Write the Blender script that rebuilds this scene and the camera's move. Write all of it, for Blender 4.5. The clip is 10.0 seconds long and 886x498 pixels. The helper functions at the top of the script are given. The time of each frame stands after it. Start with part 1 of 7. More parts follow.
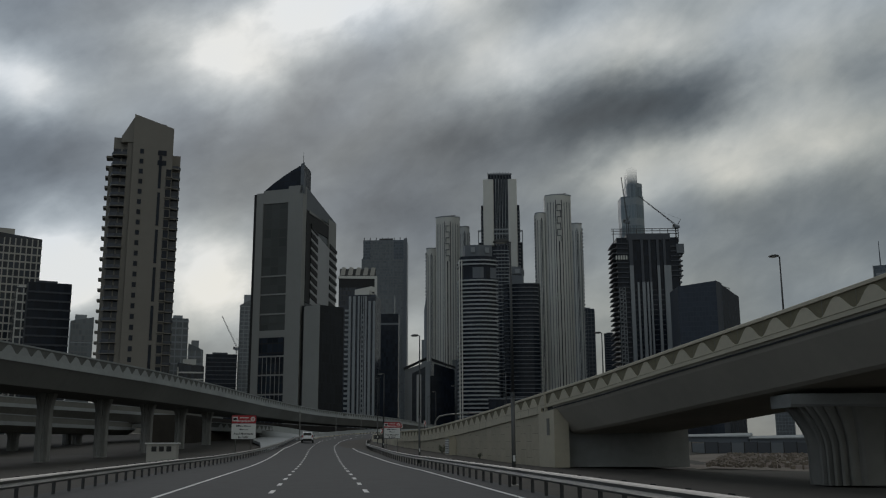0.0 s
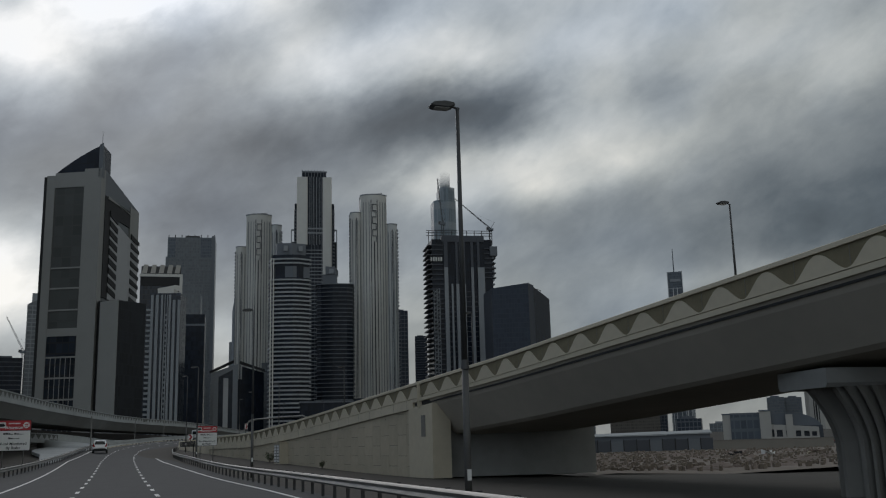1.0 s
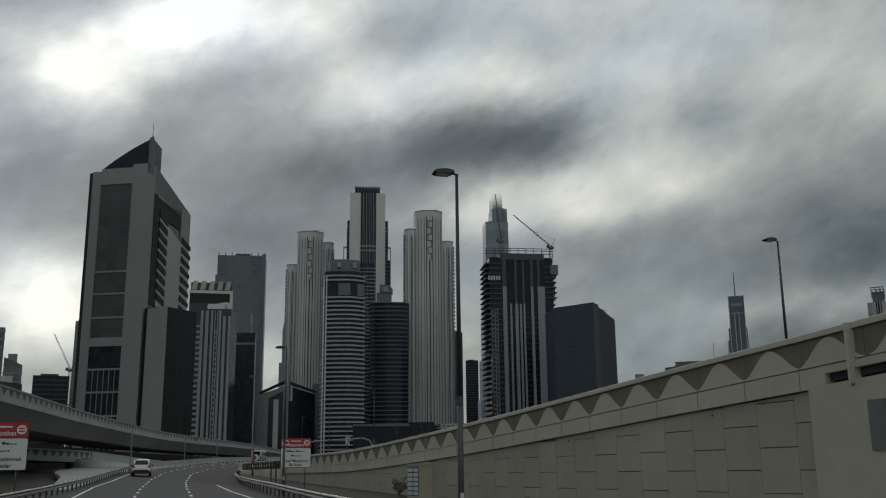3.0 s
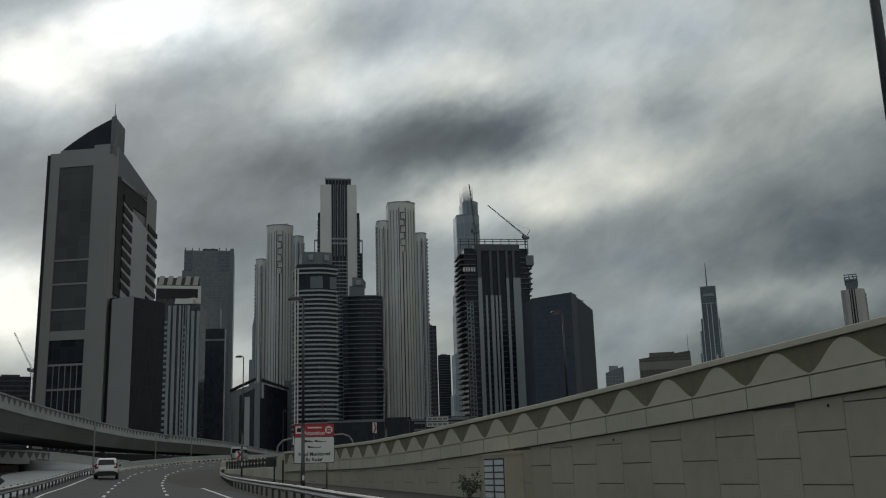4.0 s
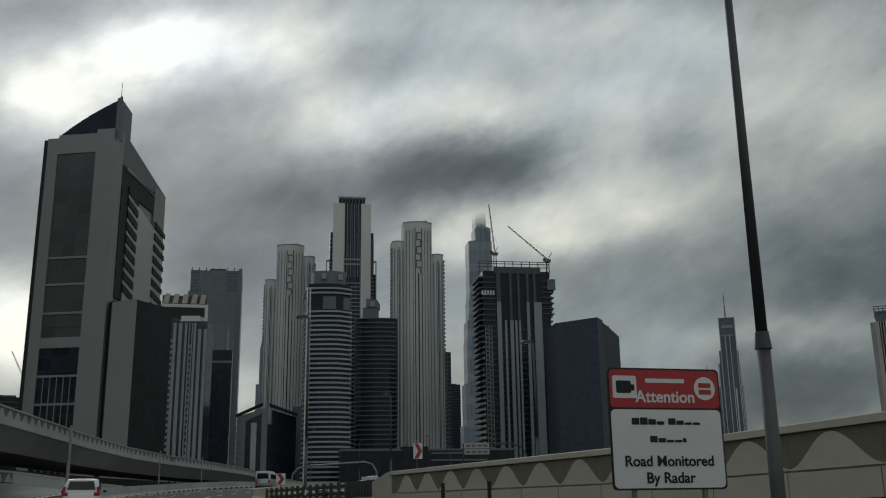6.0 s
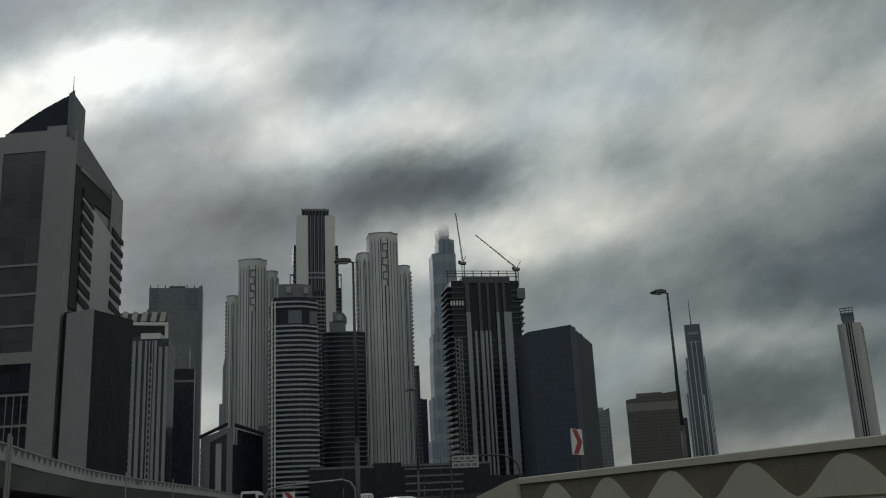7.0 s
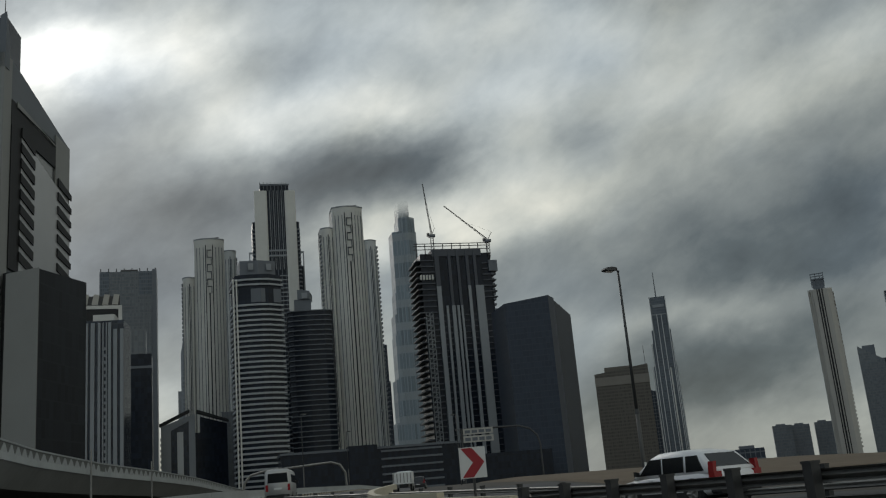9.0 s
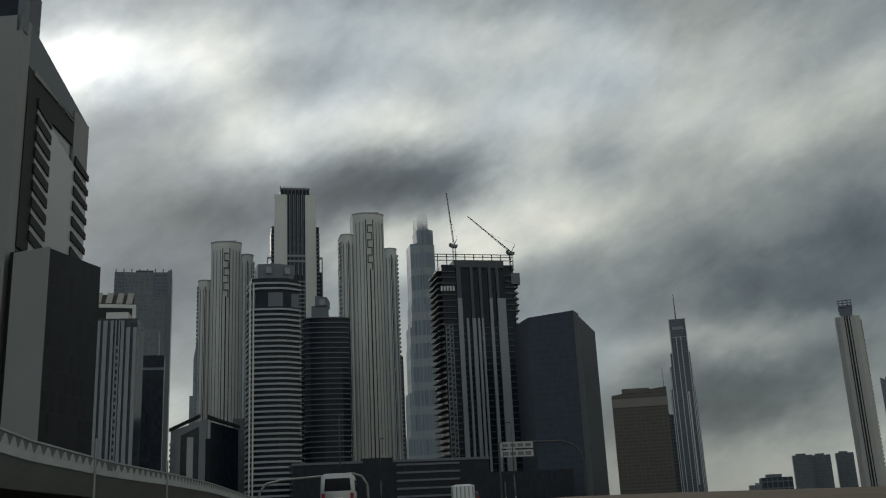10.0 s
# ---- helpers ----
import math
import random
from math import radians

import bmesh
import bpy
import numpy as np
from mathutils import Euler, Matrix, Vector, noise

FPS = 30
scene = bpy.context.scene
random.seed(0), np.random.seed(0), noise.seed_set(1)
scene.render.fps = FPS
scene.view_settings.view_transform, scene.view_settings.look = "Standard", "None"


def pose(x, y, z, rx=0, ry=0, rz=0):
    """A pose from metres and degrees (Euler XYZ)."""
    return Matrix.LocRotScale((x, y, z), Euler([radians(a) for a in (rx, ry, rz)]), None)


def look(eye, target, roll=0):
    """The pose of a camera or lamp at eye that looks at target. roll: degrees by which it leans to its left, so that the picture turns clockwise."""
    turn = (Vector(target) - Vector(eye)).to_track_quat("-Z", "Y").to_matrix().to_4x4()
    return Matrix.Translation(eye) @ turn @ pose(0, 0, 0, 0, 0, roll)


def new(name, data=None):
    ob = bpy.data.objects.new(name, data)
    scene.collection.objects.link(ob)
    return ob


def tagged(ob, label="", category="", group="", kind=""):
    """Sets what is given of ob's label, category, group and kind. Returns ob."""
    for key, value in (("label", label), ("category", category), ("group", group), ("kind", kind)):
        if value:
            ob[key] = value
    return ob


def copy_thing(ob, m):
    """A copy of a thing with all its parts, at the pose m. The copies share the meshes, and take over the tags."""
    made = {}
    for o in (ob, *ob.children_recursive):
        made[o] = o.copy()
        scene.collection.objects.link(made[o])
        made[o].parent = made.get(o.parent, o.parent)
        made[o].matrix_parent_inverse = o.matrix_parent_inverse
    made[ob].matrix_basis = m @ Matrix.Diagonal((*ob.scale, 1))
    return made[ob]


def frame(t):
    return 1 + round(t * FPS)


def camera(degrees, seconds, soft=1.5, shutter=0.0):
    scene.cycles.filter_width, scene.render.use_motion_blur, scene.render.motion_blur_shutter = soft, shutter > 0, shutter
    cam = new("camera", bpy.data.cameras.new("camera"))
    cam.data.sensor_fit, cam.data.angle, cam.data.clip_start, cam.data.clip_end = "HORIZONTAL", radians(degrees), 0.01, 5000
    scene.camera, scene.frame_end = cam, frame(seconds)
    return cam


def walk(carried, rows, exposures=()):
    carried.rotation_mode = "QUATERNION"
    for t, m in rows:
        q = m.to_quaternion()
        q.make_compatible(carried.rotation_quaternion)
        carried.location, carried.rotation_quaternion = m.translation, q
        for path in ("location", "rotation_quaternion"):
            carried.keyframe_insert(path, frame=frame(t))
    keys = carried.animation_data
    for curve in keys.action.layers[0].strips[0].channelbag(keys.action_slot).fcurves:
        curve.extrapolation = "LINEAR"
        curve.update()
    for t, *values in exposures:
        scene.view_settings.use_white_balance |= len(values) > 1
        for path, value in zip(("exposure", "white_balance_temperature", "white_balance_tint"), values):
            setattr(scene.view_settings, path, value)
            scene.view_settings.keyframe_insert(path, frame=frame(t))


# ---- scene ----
cam = camera(50.0, 10.0, soft=1.15)
PATH = [
    (0, (0.132, -0.084, 1.665), (0.0674, 1.8747, 2.0643), -0.21),
    (0.5, (-1.24, 8.634, 1.629), (-1.2340, 10.5904, 2.0442), -0.19),
    (1, (-2.63, 17.304, 1.75), (-2.2979, 19.2349, 2.1516), -1.50),
    (1.5, (-4.195, 25.734, 1.754), (-3.8265, 27.6464, 2.2089), -0.50),
    (2, (-5.562, 34.342, 1.759), (-5.3452, 36.2803, 2.2015), -1.07),
    (3.5, (-9.494, 60.124, 1.767), (-9.2424, 62.0535, 2.2293), -0.55),
    (4, (-11.05, 68.751, 1.761), (-10.7445, 70.6760, 2.2093), -1.78),
    (4.5, (-12.392, 77.433, 1.697), (-12.0551, 79.3425, 2.1871), -1.76),
    (5, (-13.651, 85.879, 1.741), (-13.3507, 87.7999, 2.2099), -3.34),
    (5.5, (-14.817, 94.476, 1.875), (-14.5354, 96.3952, 2.3621), -1.00),
    (7, (-19.119, 120.276, 2.431), (-18.7419, 122.1640, 2.9724), -2.80),
    (7.5, (-20.504, 128.922, 2.586), (-19.9819, 130.7864, 3.0875), -5.52),
    (8, (-21.766, 137.515, 2.666), (-21.2842, 139.3954, 3.1475), -4.99),
    (8.5, (-23.076, 146.088, 2.85), (-22.5796, 147.9674, 3.3207), -3.72),
    (9, (-24.326, 154.625, 3.047), (-23.8517, 156.5019, 3.5495), -5.08),
    (9.5, (-25.519, 163.313, 3.333), (-25.0023, 165.1780, 3.8376), -5.49),
    (10, (-26.182, 171.831, 3.51), (-25.7370, 173.7053, 4.0474), -2.81),
]
walk(cam, [(t, look(eye, target, roll)) for t, eye, target, roll in PATH],
     exposures=[(0, -0.43, 6400, 12.5), (1, -0.17, 6280, 14.5), (1.6, -0.09, 6280, 14), (2, -0.06, 6380, 11.5), (3.5, -0.06, 6500, 10), (5, -0.06, 6500, 10), (7, -0.12, 6550, 10), (7.7, -0.03, 6500, 10), (8.5, -0.02, 6580, 10), (10, -0.02, 6580, 10)])

# ---------- sky, sun and exposure ----------
world = bpy.data.worlds.new("overcast_sky")
scene.world = world
world.use_nodes = True
wn, wl = world.node_tree.nodes, world.node_tree.links
wn.clear()


def wmath(op, a, b=None):
    n = wn.new("ShaderNodeMath")
    n.operation = op
    for k, v in enumerate((a, b)):
        if v is None:
            continue
        if isinstance(v, (int, float)):
            n.inputs[k].default_value = v
        else:
            wl.new(v, n.inputs[k])
    return n.outputs[0]


def wvec(op, a, b):
    n = wn.new("ShaderNodeVectorMath")
    n.operation = op
    for k, v in enumerate((a, b)):
        if isinstance(v, tuple):
            n.inputs[k].default_value = v
        elif v is not None:
            wl.new(v, n.inputs[k])
    return n


def wnoise(vec, scale, detail, rough=0.55, distortion=0.0):
    n = wn.new("ShaderNodeTexNoise")
    n.inputs["Scale"].default_value = scale
    n.inputs["Detail"].default_value = detail
    n.inputs["Roughness"].default_value = rough
    n.inputs["Distortion"].default_value = distortion
    wl.new(vec, n.inputs["Vector"])
    return n


tc = wn.new("ShaderNodeTexCoord")
direction = tc.outputs["Generated"]
sep = wn.new("ShaderNodeSeparateXYZ")
wl.new(direction, sep.inputs[0])
azimuth = wmath("MULTIPLY", wmath("ARCTAN2", sep.outputs[0], sep.outputs[1]), 57.2958)
height = wmath("MULTIPLY", wmath("ARCSINE", sep.outputs[2]), 57.2958)
flat_dir = wn.new("ShaderNodeCombineXYZ")
wl.new(azimuth, flat_dir.inputs[0])
wl.new(height, flat_dir.inputs[1])
# billows of the cloud layer, softly warped
lean = wn.new("ShaderNodeVectorRotate")
lean.rotation_type = "Z_AXIS"
lean.inputs["Angle"].default_value = radians(-24)
wl.new(flat_dir.outputs[0], lean.inputs["Vector"])
stretch = wvec("MULTIPLY", lean.outputs[0], (0.078, 0.125, 1.0)).outputs[0]
ragged = wnoise(stretch, 2.6, 5, 0.55)
warp = wvec("SCALE", wvec("SUBTRACT", ragged.outputs["Color"], (0.5, 0.5, 0.5)).outputs[0], None)
warp.inputs["Scale"].default_value = 4.8
where = wvec("ADD", flat_dir.outputs[0], wvec("MULTIPLY", warp.outputs[0], (1.0, 0.55, 0.0)).outputs[0]).outputs[0]
puffs = wnoise(stretch, 3.0, 6, 0.55, 0.3)
fine = wnoise(stretch, 8.5, 5, 0.58, 0.4)
behind = wmath("MULTIPLY", wmath("MINIMUM", wmath("MAXIMUM", wmath("MULTIPLY", sep.outputs[1], -2.5), 0.0), 1.0), 0.16)
cloud = wmath("ADD", wmath("ADD", 0.555, behind), wmath("MULTIPLY", wmath("SUBTRACT", puffs.outputs[0], 0.5), 0.22))
cloud = wmath("ADD", cloud, wmath("MULTIPLY", wmath("SUBTRACT", fine.outputs[0], 0.5), 0.07))


def thick(az, el, amount, wide=3.6, tall=2.1):
    """A thicker (darker, amount below 0) or thinner (brighter) stretch of the cloud layer."""
    global cloud
    d = wvec("MULTIPLY", wvec("SUBTRACT", where, (az, el, 0)).outputs[0], (1 / wide, 1 / tall, 0)).outputs[0]
    r2 = wvec("DOT_PRODUCT", d, None)
    wl.new(d, r2.inputs[1])
    g = wmath("POWER", 0.36788, r2.outputs["Value"])
    n = wn.new("ShaderNodeMath")
    n.operation = "MULTIPLY_ADD"
    n.inputs[1].default_value = amount
    wl.new(g, n.inputs[0])
    wl.new(cloud, n.inputs[2])
    cloud = n.outputs[0]


thick(-27.7, 19.6, 0.44)
thick(-26.4, 13.6, -0.04)
thick(-26.1, 16.5, -0.14)
thick(-25.4, 20.0, 0.02)
thick(-24.3, 9.0, 0.62)
thick(-23.8, 23.6, 0.02)
thick(-23.6, 11.6, 0.24)
thick(-21.9, 19.1, 0.08)
thick(-18.9, 23.5, 0.04)
thick(-16.5, 15.0, -0.03)
thick(-16.5, 22.2, 0.32)
thick(-15.9, 10.7, 0.34)
thick(-15.8, 13.5, 0.02)
thick(-15.6, 8.2, 0.37)
thick(-15.1, 17.0, -0.10)
thick(-14.6, 23.6, 0.14)
thick(-14.4, 20.7, 0.12)
thick(-11.2, 24.9, 0.39)
thick(-9.6, 19.0, -0.04)
thick(-7.9, 26.3, 0.38)
thick(-7.6, 16.6, -0.03)
thick(-6.9, 10.3, -0.05)
thick(-4.8, 6.2, 0.18)
thick(-4.5, 14.4, -0.05)
thick(-3.2, 13.1, -0.05)
thick(-2.0, 26.7, 0.24)
thick(-1.5, 18.1, -0.08)
thick(-0.9, 21.4, 0.16)
thick(1.6, 24.6, 0.09)
thick(2.7, 23.0, 0.22)
thick(4.3, 7.7, 0.03)
thick(4.6, 25.6, -0.13)
thick(6.2, 19.3, -0.04)
thick(6.3, 22.0, 0.20)
thick(8.6, 24.1, 0.19)
thick(9.0, 8.9, 0.08)
thick(9.0, 15.7, 0.28)
thick(9.2, 20.5, -0.22, 4.8, 2.6)
thick(10.9, 19.4, 0.04)
thick(11.8, 22.7, 0.33)
thick(13.0, 18.1, -0.09)
thick(14.2, 20.7, -0.12)
thick(15.0, 16.1, 0.33)
thick(16.6, 13.6, -0.05)
thick(17.0, 19.0, 0.13)
thick(17.3, 23.9, 0.13)
thick(19.6, 7.4, 0.03)
thick(19.9, 20.4, 0.13)
thick(20.2, 16.2, 0.23)
thick(20.3, 14.8, -0.16)
thick(20.4, 23.0, 0.15)
thick(21.4, 9.2, -0.07)
thick(22.5, 15.4, 0.05)
thick(22.7, 17.4, 0.10)
thick(22.9, 21.9, 0.01)
thick(22.9, 8.2, 0.16)
thick(23.0, 20.4, -0.07)
thick(24.4, 24.5, 0.08)
thick(24.9, 12.0, -0.02)
thick(25.9, 6.4, -0.06)
thick(26.2, 9.3, -0.06)
thick(27.5, 21.5, 0.18)
thick(27.5, 17.2, 0.07)
thick(28.3, 14.3, -0.09)
thick(29.7, 7.0, 0.03)
thick(29.9, 8.8, 0.07)
thick(30.7, 20.3, -0.02)
thick(30.8, 5.8, -0.13)
thick(31.0, 23.7, 0.06)
thick(31.3, 2.9, 0.03)
thick(33.0, 14.9, 0.02)
thick(33.8, 24.6, 0.10)
thick(34.1, 20.7, 0.19)
thick(37.4, 17.4, -0.02)
thick(37.5, 2.8, 0.04)
thick(39.0, 14.5, -0.13)
thick(40.8, 22.3, 0.15)
thick(-4.0, 15.0, -0.08, 7.0, 4.0)
thick(11.0, 20.0, -0.07, 6.0, 2.6)
thick(2.5, 17.8, -0.09, 5.5, 2.2)
thick(2.0, 28.0, 0.19, 11.0, 2.8)
thick(27.0, 8.0, -0.06, 10.0, 4.0)
thick(31.5, 9.0, 0.18, 7.5, 1.1)
thick(33.0, 2.0, 0.06, 9.0, 2.0)
thick(35.0, 11.0, -0.24, 7.0, 4.5)
thick(29.0, 5.0, -0.09, 9.0, 3.0)
thick(-5.1, 19.3, 0.04)
thick(13.9, 25.6, -0.02)
thick(8.2, 28.1, 0.01)
thick(13.1, 27.8, 0.12)
thick(17.9, 27.4, 0.15)
thick(22.7, 26.8, 0.14)
thick(27.4, 26.1, 0.12)
thick(25.0, 4.0, -0.10, 5.0, 2.6)
thick(9.0, 19.5, -0.06, 6.5, 3.2)

shade = wn.new("ShaderNodeValToRGB")
wl.new(cloud, shade.inputs[0])
ramp = shade.color_ramp
ramp.elements[0].position, ramp.elements[0].color = 0.2, (0.040, 0.049, 0.055, 1)
ramp.elements[1].position, ramp.elements[1].color = 1.0, (1.05, 1.03, 0.95, 1)
for at, col in ((0.35, (0.096, 0.117, 0.130)), (0.5, (0.205, 0.232, 0.244)), (0.6, (0.300, 0.331, 0.337)), (0.7, (0.435, 0.468, 0.462)), (0.8, (0.585, 0.611, 0.590)), (0.9, (0.775, 0.785, 0.740))):
    ramp.elements.new(at).color = (*col, 1)
air = wn.new("ShaderNodeTexSky")
air.sky_type = "NISHITA"
air.sun_disc = False
air.sun_elevation, air.sun_rotation = radians(27), radians(-12)
thin = wn.new("ShaderNodeMix")
thin.data_type = "RGBA"
thin.inputs["Factor"].default_value = 0.05
blue = wvec("SCALE", air.outputs[0], None)
blue.inputs["Scale"].default_value = 0.10
hue = wnoise(stretch, 0.9, 2, 0.5)
toned = wn.new("ShaderNodeMix")
toned.data_type = "RGBA"
toned.inputs["A"].default_value = (1.02, 1.01, 0.945, 1)
toned.inputs["B"].default_value = (0.905, 0.985, 1.085, 1)
drift = wmath("ADD", wmath("MULTIPLY", wmath("SUBTRACT", height, 4.0), 0.020), wmath("MULTIPLY", wmath("SUBTRACT", 18.0, azimuth), 0.013))
wl.new(wmath("ADD", wmath("MULTIPLY", wmath("SUBTRACT", hue.outputs[0], 0.5), 2.2), drift), toned.inputs["Factor"])
tinted = wvec("MULTIPLY", shade.outputs[0], None)
wl.new(toned.outputs["Result"], tinted.inputs[1])
wl.new(tinted.outputs[0], thin.inputs["A"])
wl.new(blue.outputs[0], thin.inputs["B"])
bg = wn.new("ShaderNodeBackground")
wl.new(thin.outputs["Result"], bg.inputs["Color"])
bg.inputs["Strength"].default_value = 1.0
wout = wn.new("ShaderNodeOutputWorld")
wl.new(bg.outputs[0], wout.inputs[0])

sun = new("sun", bpy.data.lights.new("sun", "SUN"))
sun.data.energy, sun.data.angle, sun.data.color = 0.5, radians(30), (1.0, 0.96, 0.9)
sun.matrix_world = look((-40, 180, 100), (0, 0, 0))
scene.view_settings.exposure = 0.0

# ---------- materials ----------
def paint(name, color, rough=0.7, metal=0.0, grain=3.0, amount=0.18, stain=0.25, bump=0.1, piece=0.0, spec=0.5):
    """A surface with fine grain, broad stains and relief; grain in patterns a metre, piece: how much single pieces differ."""
    m = bpy.data.materials.new(name)
    m.use_nodes = True
    n, l = m.node_tree.nodes, m.node_tree.links
    b = n["Principled BSDF"]
    b.inputs["Roughness"].default_value, b.inputs["Metallic"].default_value = rough, metal
    b.inputs["Specular IOR Level"].default_value = spec
    t = n.new("ShaderNodeTexCoord")
    fine_n, broad = n.new("ShaderNodeTexNoise"), n.new("ShaderNodeTexNoise")
    fine_n.inputs["Scale"].default_value, fine_n.inputs["Detail"].default_value = grain, 6
    broad.inputs["Scale"].default_value, broad.inputs["Detail"].default_value = grain * 0.09, 4
    l.new(t.outputs["Object"], fine_n.inputs["Vector"])
    l.new(t.outputs["Object"], broad.inputs["Vector"])
    value = n.new("ShaderNodeMath")
    value.operation = "MULTIPLY_ADD"
    value.inputs[1].default_value, value.inputs[2].default_value = 2 * amount, 1 - amount
    l.new(fine_n.outputs[0], value.inputs[0])
    value2 = n.new("ShaderNodeMath")
    value2.operation = "MULTIPLY_ADD"
    value2.inputs[1].default_value, value2.inputs[2].default_value = 2 * stain, 1 - stain
    l.new(broad.outputs[0], value2.inputs[0])
    both = n.new("ShaderNodeMath")
    both.operation = "MULTIPLY"
    l.new(value.outputs[0], both.inputs[0])
    l.new(value2.outputs[0], both.inputs[1])
    last = both.outputs[0]
    if piece:
        info = n.new("ShaderNodeObjectInfo")
        each = n.new("ShaderNodeMath")
        each.operation = "MULTIPLY_ADD"
        each.inputs[1].default_value, each.inputs[2].default_value = 2 * piece, 1 - piece
        l.new(info.outputs["Random"], each.inputs[0])
        p = n.new("ShaderNodeMath")
        p.operation = "MULTIPLY"
        l.new(last, p.inputs[0])
        l.new(each.outputs[0], p.inputs[1])
        last = p.outputs[0]
    tint = n.new("ShaderNodeVectorMath")
    tint.operation = "SCALE"
    tint.inputs[0].default_value = color
    l.new(last, tint.inputs["Scale"])
    l.new(tint.outputs[0], b.inputs["Base Color"])
    if bump:
        bn = n.new("ShaderNodeBump")
        bn.inputs["Strength"].default_value, bn.inputs["Distance"].default_value = bump, 0.02
        l.new(fine_n.outputs[0], bn.inputs["Height"])
        l.new(bn.outputs[0], b.inputs["Normal"])
    return m


def curtain(name, color, rough, floor, bay, line=0.12, lines=(0.06, 0.065, 0.07), spec=0.5, vary=0.5):
    """Curtain-wall glass seen from far off: storeys and bays with thin joints, panes that differ a little in tint."""
    m = bpy.data.materials.new(name)
    m.use_nodes = True
    n, l = m.node_tree.nodes, m.node_tree.links
    b = n["Principled BSDF"]
    b.inputs["Roughness"].default_value, b.inputs["Specular IOR Level"].default_value = rough, spec
    t, s = n.new("ShaderNodeTexCoord"), n.new("ShaderNodeSeparateXYZ")
    l.new(t.outputs["Object"], s.inputs[0])

    def op(kind, a, c):
        k = n.new("ShaderNodeMath")
        k.operation = kind
        for q, v in enumerate((a, c)):
            if isinstance(v, (int, float)):
                k.inputs[q].default_value = v
            elif v is not None:
                l.new(v, k.inputs[q])
        return k.outputs[0]

    across = op("DIVIDE", op("ADD", s.outputs[0], s.outputs[1]), bay)
    upward = op("DIVIDE", s.outputs[2], floor)
    joint = op("MAXIMUM", op("LESS_THAN", op("FRACT", across, None), line), op("LESS_THAN", op("FRACT", upward, None), line * 1.4))
    cell = n.new("ShaderNodeCombineXYZ")
    l.new(op("FLOOR", across, None), cell.inputs[0])
    l.new(op("FLOOR", upward, None), cell.inputs[1])
    white = n.new("ShaderNodeTexWhiteNoise")
    white.noise_dimensions = "2D"
    l.new(cell.outputs[0], white.inputs["Vector"])
    tint = n.new("ShaderNodeVectorMath")
    tint.operation = "SCALE"
    tint.inputs[0].default_value = color
    l.new(op("ADD", op("MULTIPLY", white.outputs["Value"], 2 * vary), 1 - vary), tint.inputs["Scale"])
    mix = n.new("ShaderNodeMix")
    mix.data_type = "RGBA"
    l.new(joint, mix.inputs["Factor"])
    l.new(tint.outputs[0], mix.inputs["A"])
    mix.inputs["B"].default_value = (*lines, 1)
    l.new(mix.outputs["Result"], b.inputs["Base Color"])
    return m


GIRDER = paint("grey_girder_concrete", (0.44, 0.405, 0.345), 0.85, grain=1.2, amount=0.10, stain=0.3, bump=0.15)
# darker copy of the girder concrete, with the shade under the deck in its colour
SHADED_GIRDER = paint("shaded_girder_concrete", (0.165, 0.166, 0.158), 0.88, grain=1.2, amount=0.12, stain=0.3, bump=0.15)
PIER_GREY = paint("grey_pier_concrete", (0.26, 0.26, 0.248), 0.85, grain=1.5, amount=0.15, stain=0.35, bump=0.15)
CONCRETE = paint("cast_concrete", (0.42, 0.368, 0.272), 0.6, grain=2.2, amount=0.12, stain=0.25, bump=0.2, piece=0.05)
CONCRETE_PALE = paint("pale_concrete", (0.52, 0.464, 0.35), 0.65, grain=2.5, amount=0.10, stain=0.2, bump=0.15, piece=0.06)
COOL_CONCRETE = paint("cool_grey_concrete", (0.33, 0.345, 0.345), 0.85, grain=2.2, amount=0.12, stain=0.3, bump=0.15, piece=0.06)
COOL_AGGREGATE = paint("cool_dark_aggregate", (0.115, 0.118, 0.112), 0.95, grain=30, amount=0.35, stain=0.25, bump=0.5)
# weathered tone that also holds the painted shade of the viaducts behind
CONCRETE_DARK = paint("weathered_shaded_concrete", (0.19, 0.184, 0.166), 0.9, grain=1.4, amount=0.18, stain=0.35, bump=0.25)
TAN = paint("exposed_aggregate_tan", (0.190, 0.165, 0.106), 0.95, grain=30, amount=0.35, stain=0.2, bump=0.5)
ASPHALT = paint("asphalt", (0.042, 0.043, 0.044), 0.88, grain=9, amount=0.25, stain=0.3, bump=0.3)
EARTH = paint("grey_brown_earth", (0.046, 0.039, 0.03), 0.95, grain=0.8, amount=0.3, stain=0.4, bump=0.5)
SAND = paint("dusty_sand", (0.165, 0.135, 0.106), 0.95, grain=0.8, amount=0.3, stain=0.4, bump=0.5)
SOIL = paint("bare_soil", (0.115, 0.083, 0.05), 0.95, grain=1.2, amount=0.3, stain=0.4, bump=0.5)
LINE = paint("road_paint_white", (0.62, 0.62, 0.60), 0.6, grain=8, amount=0.2, stain=0.3, bump=0.0)
LINE_YELLOW = paint("road_paint_yellow", (0.62, 0.50, 0.20), 0.6, grain=8, amount=0.2, stain=0.3, bump=0.0)
STEEL_OLD = paint("weathered_steel", (0.13, 0.128, 0.12), 0.6, 0.4, grain=4, amount=0.25, stain=0.35, bump=0.05)
STEEL = paint("galvanised_steel", (0.25, 0.245, 0.23), 0.5, 0.6, grain=5, amount=0.15, stain=0.3, bump=0.05)
STEEL_DARK = paint("dull_steel", (0.07, 0.07, 0.07), 0.6, 0.5, grain=5, amount=0.2, stain=0.3, bump=0.05)
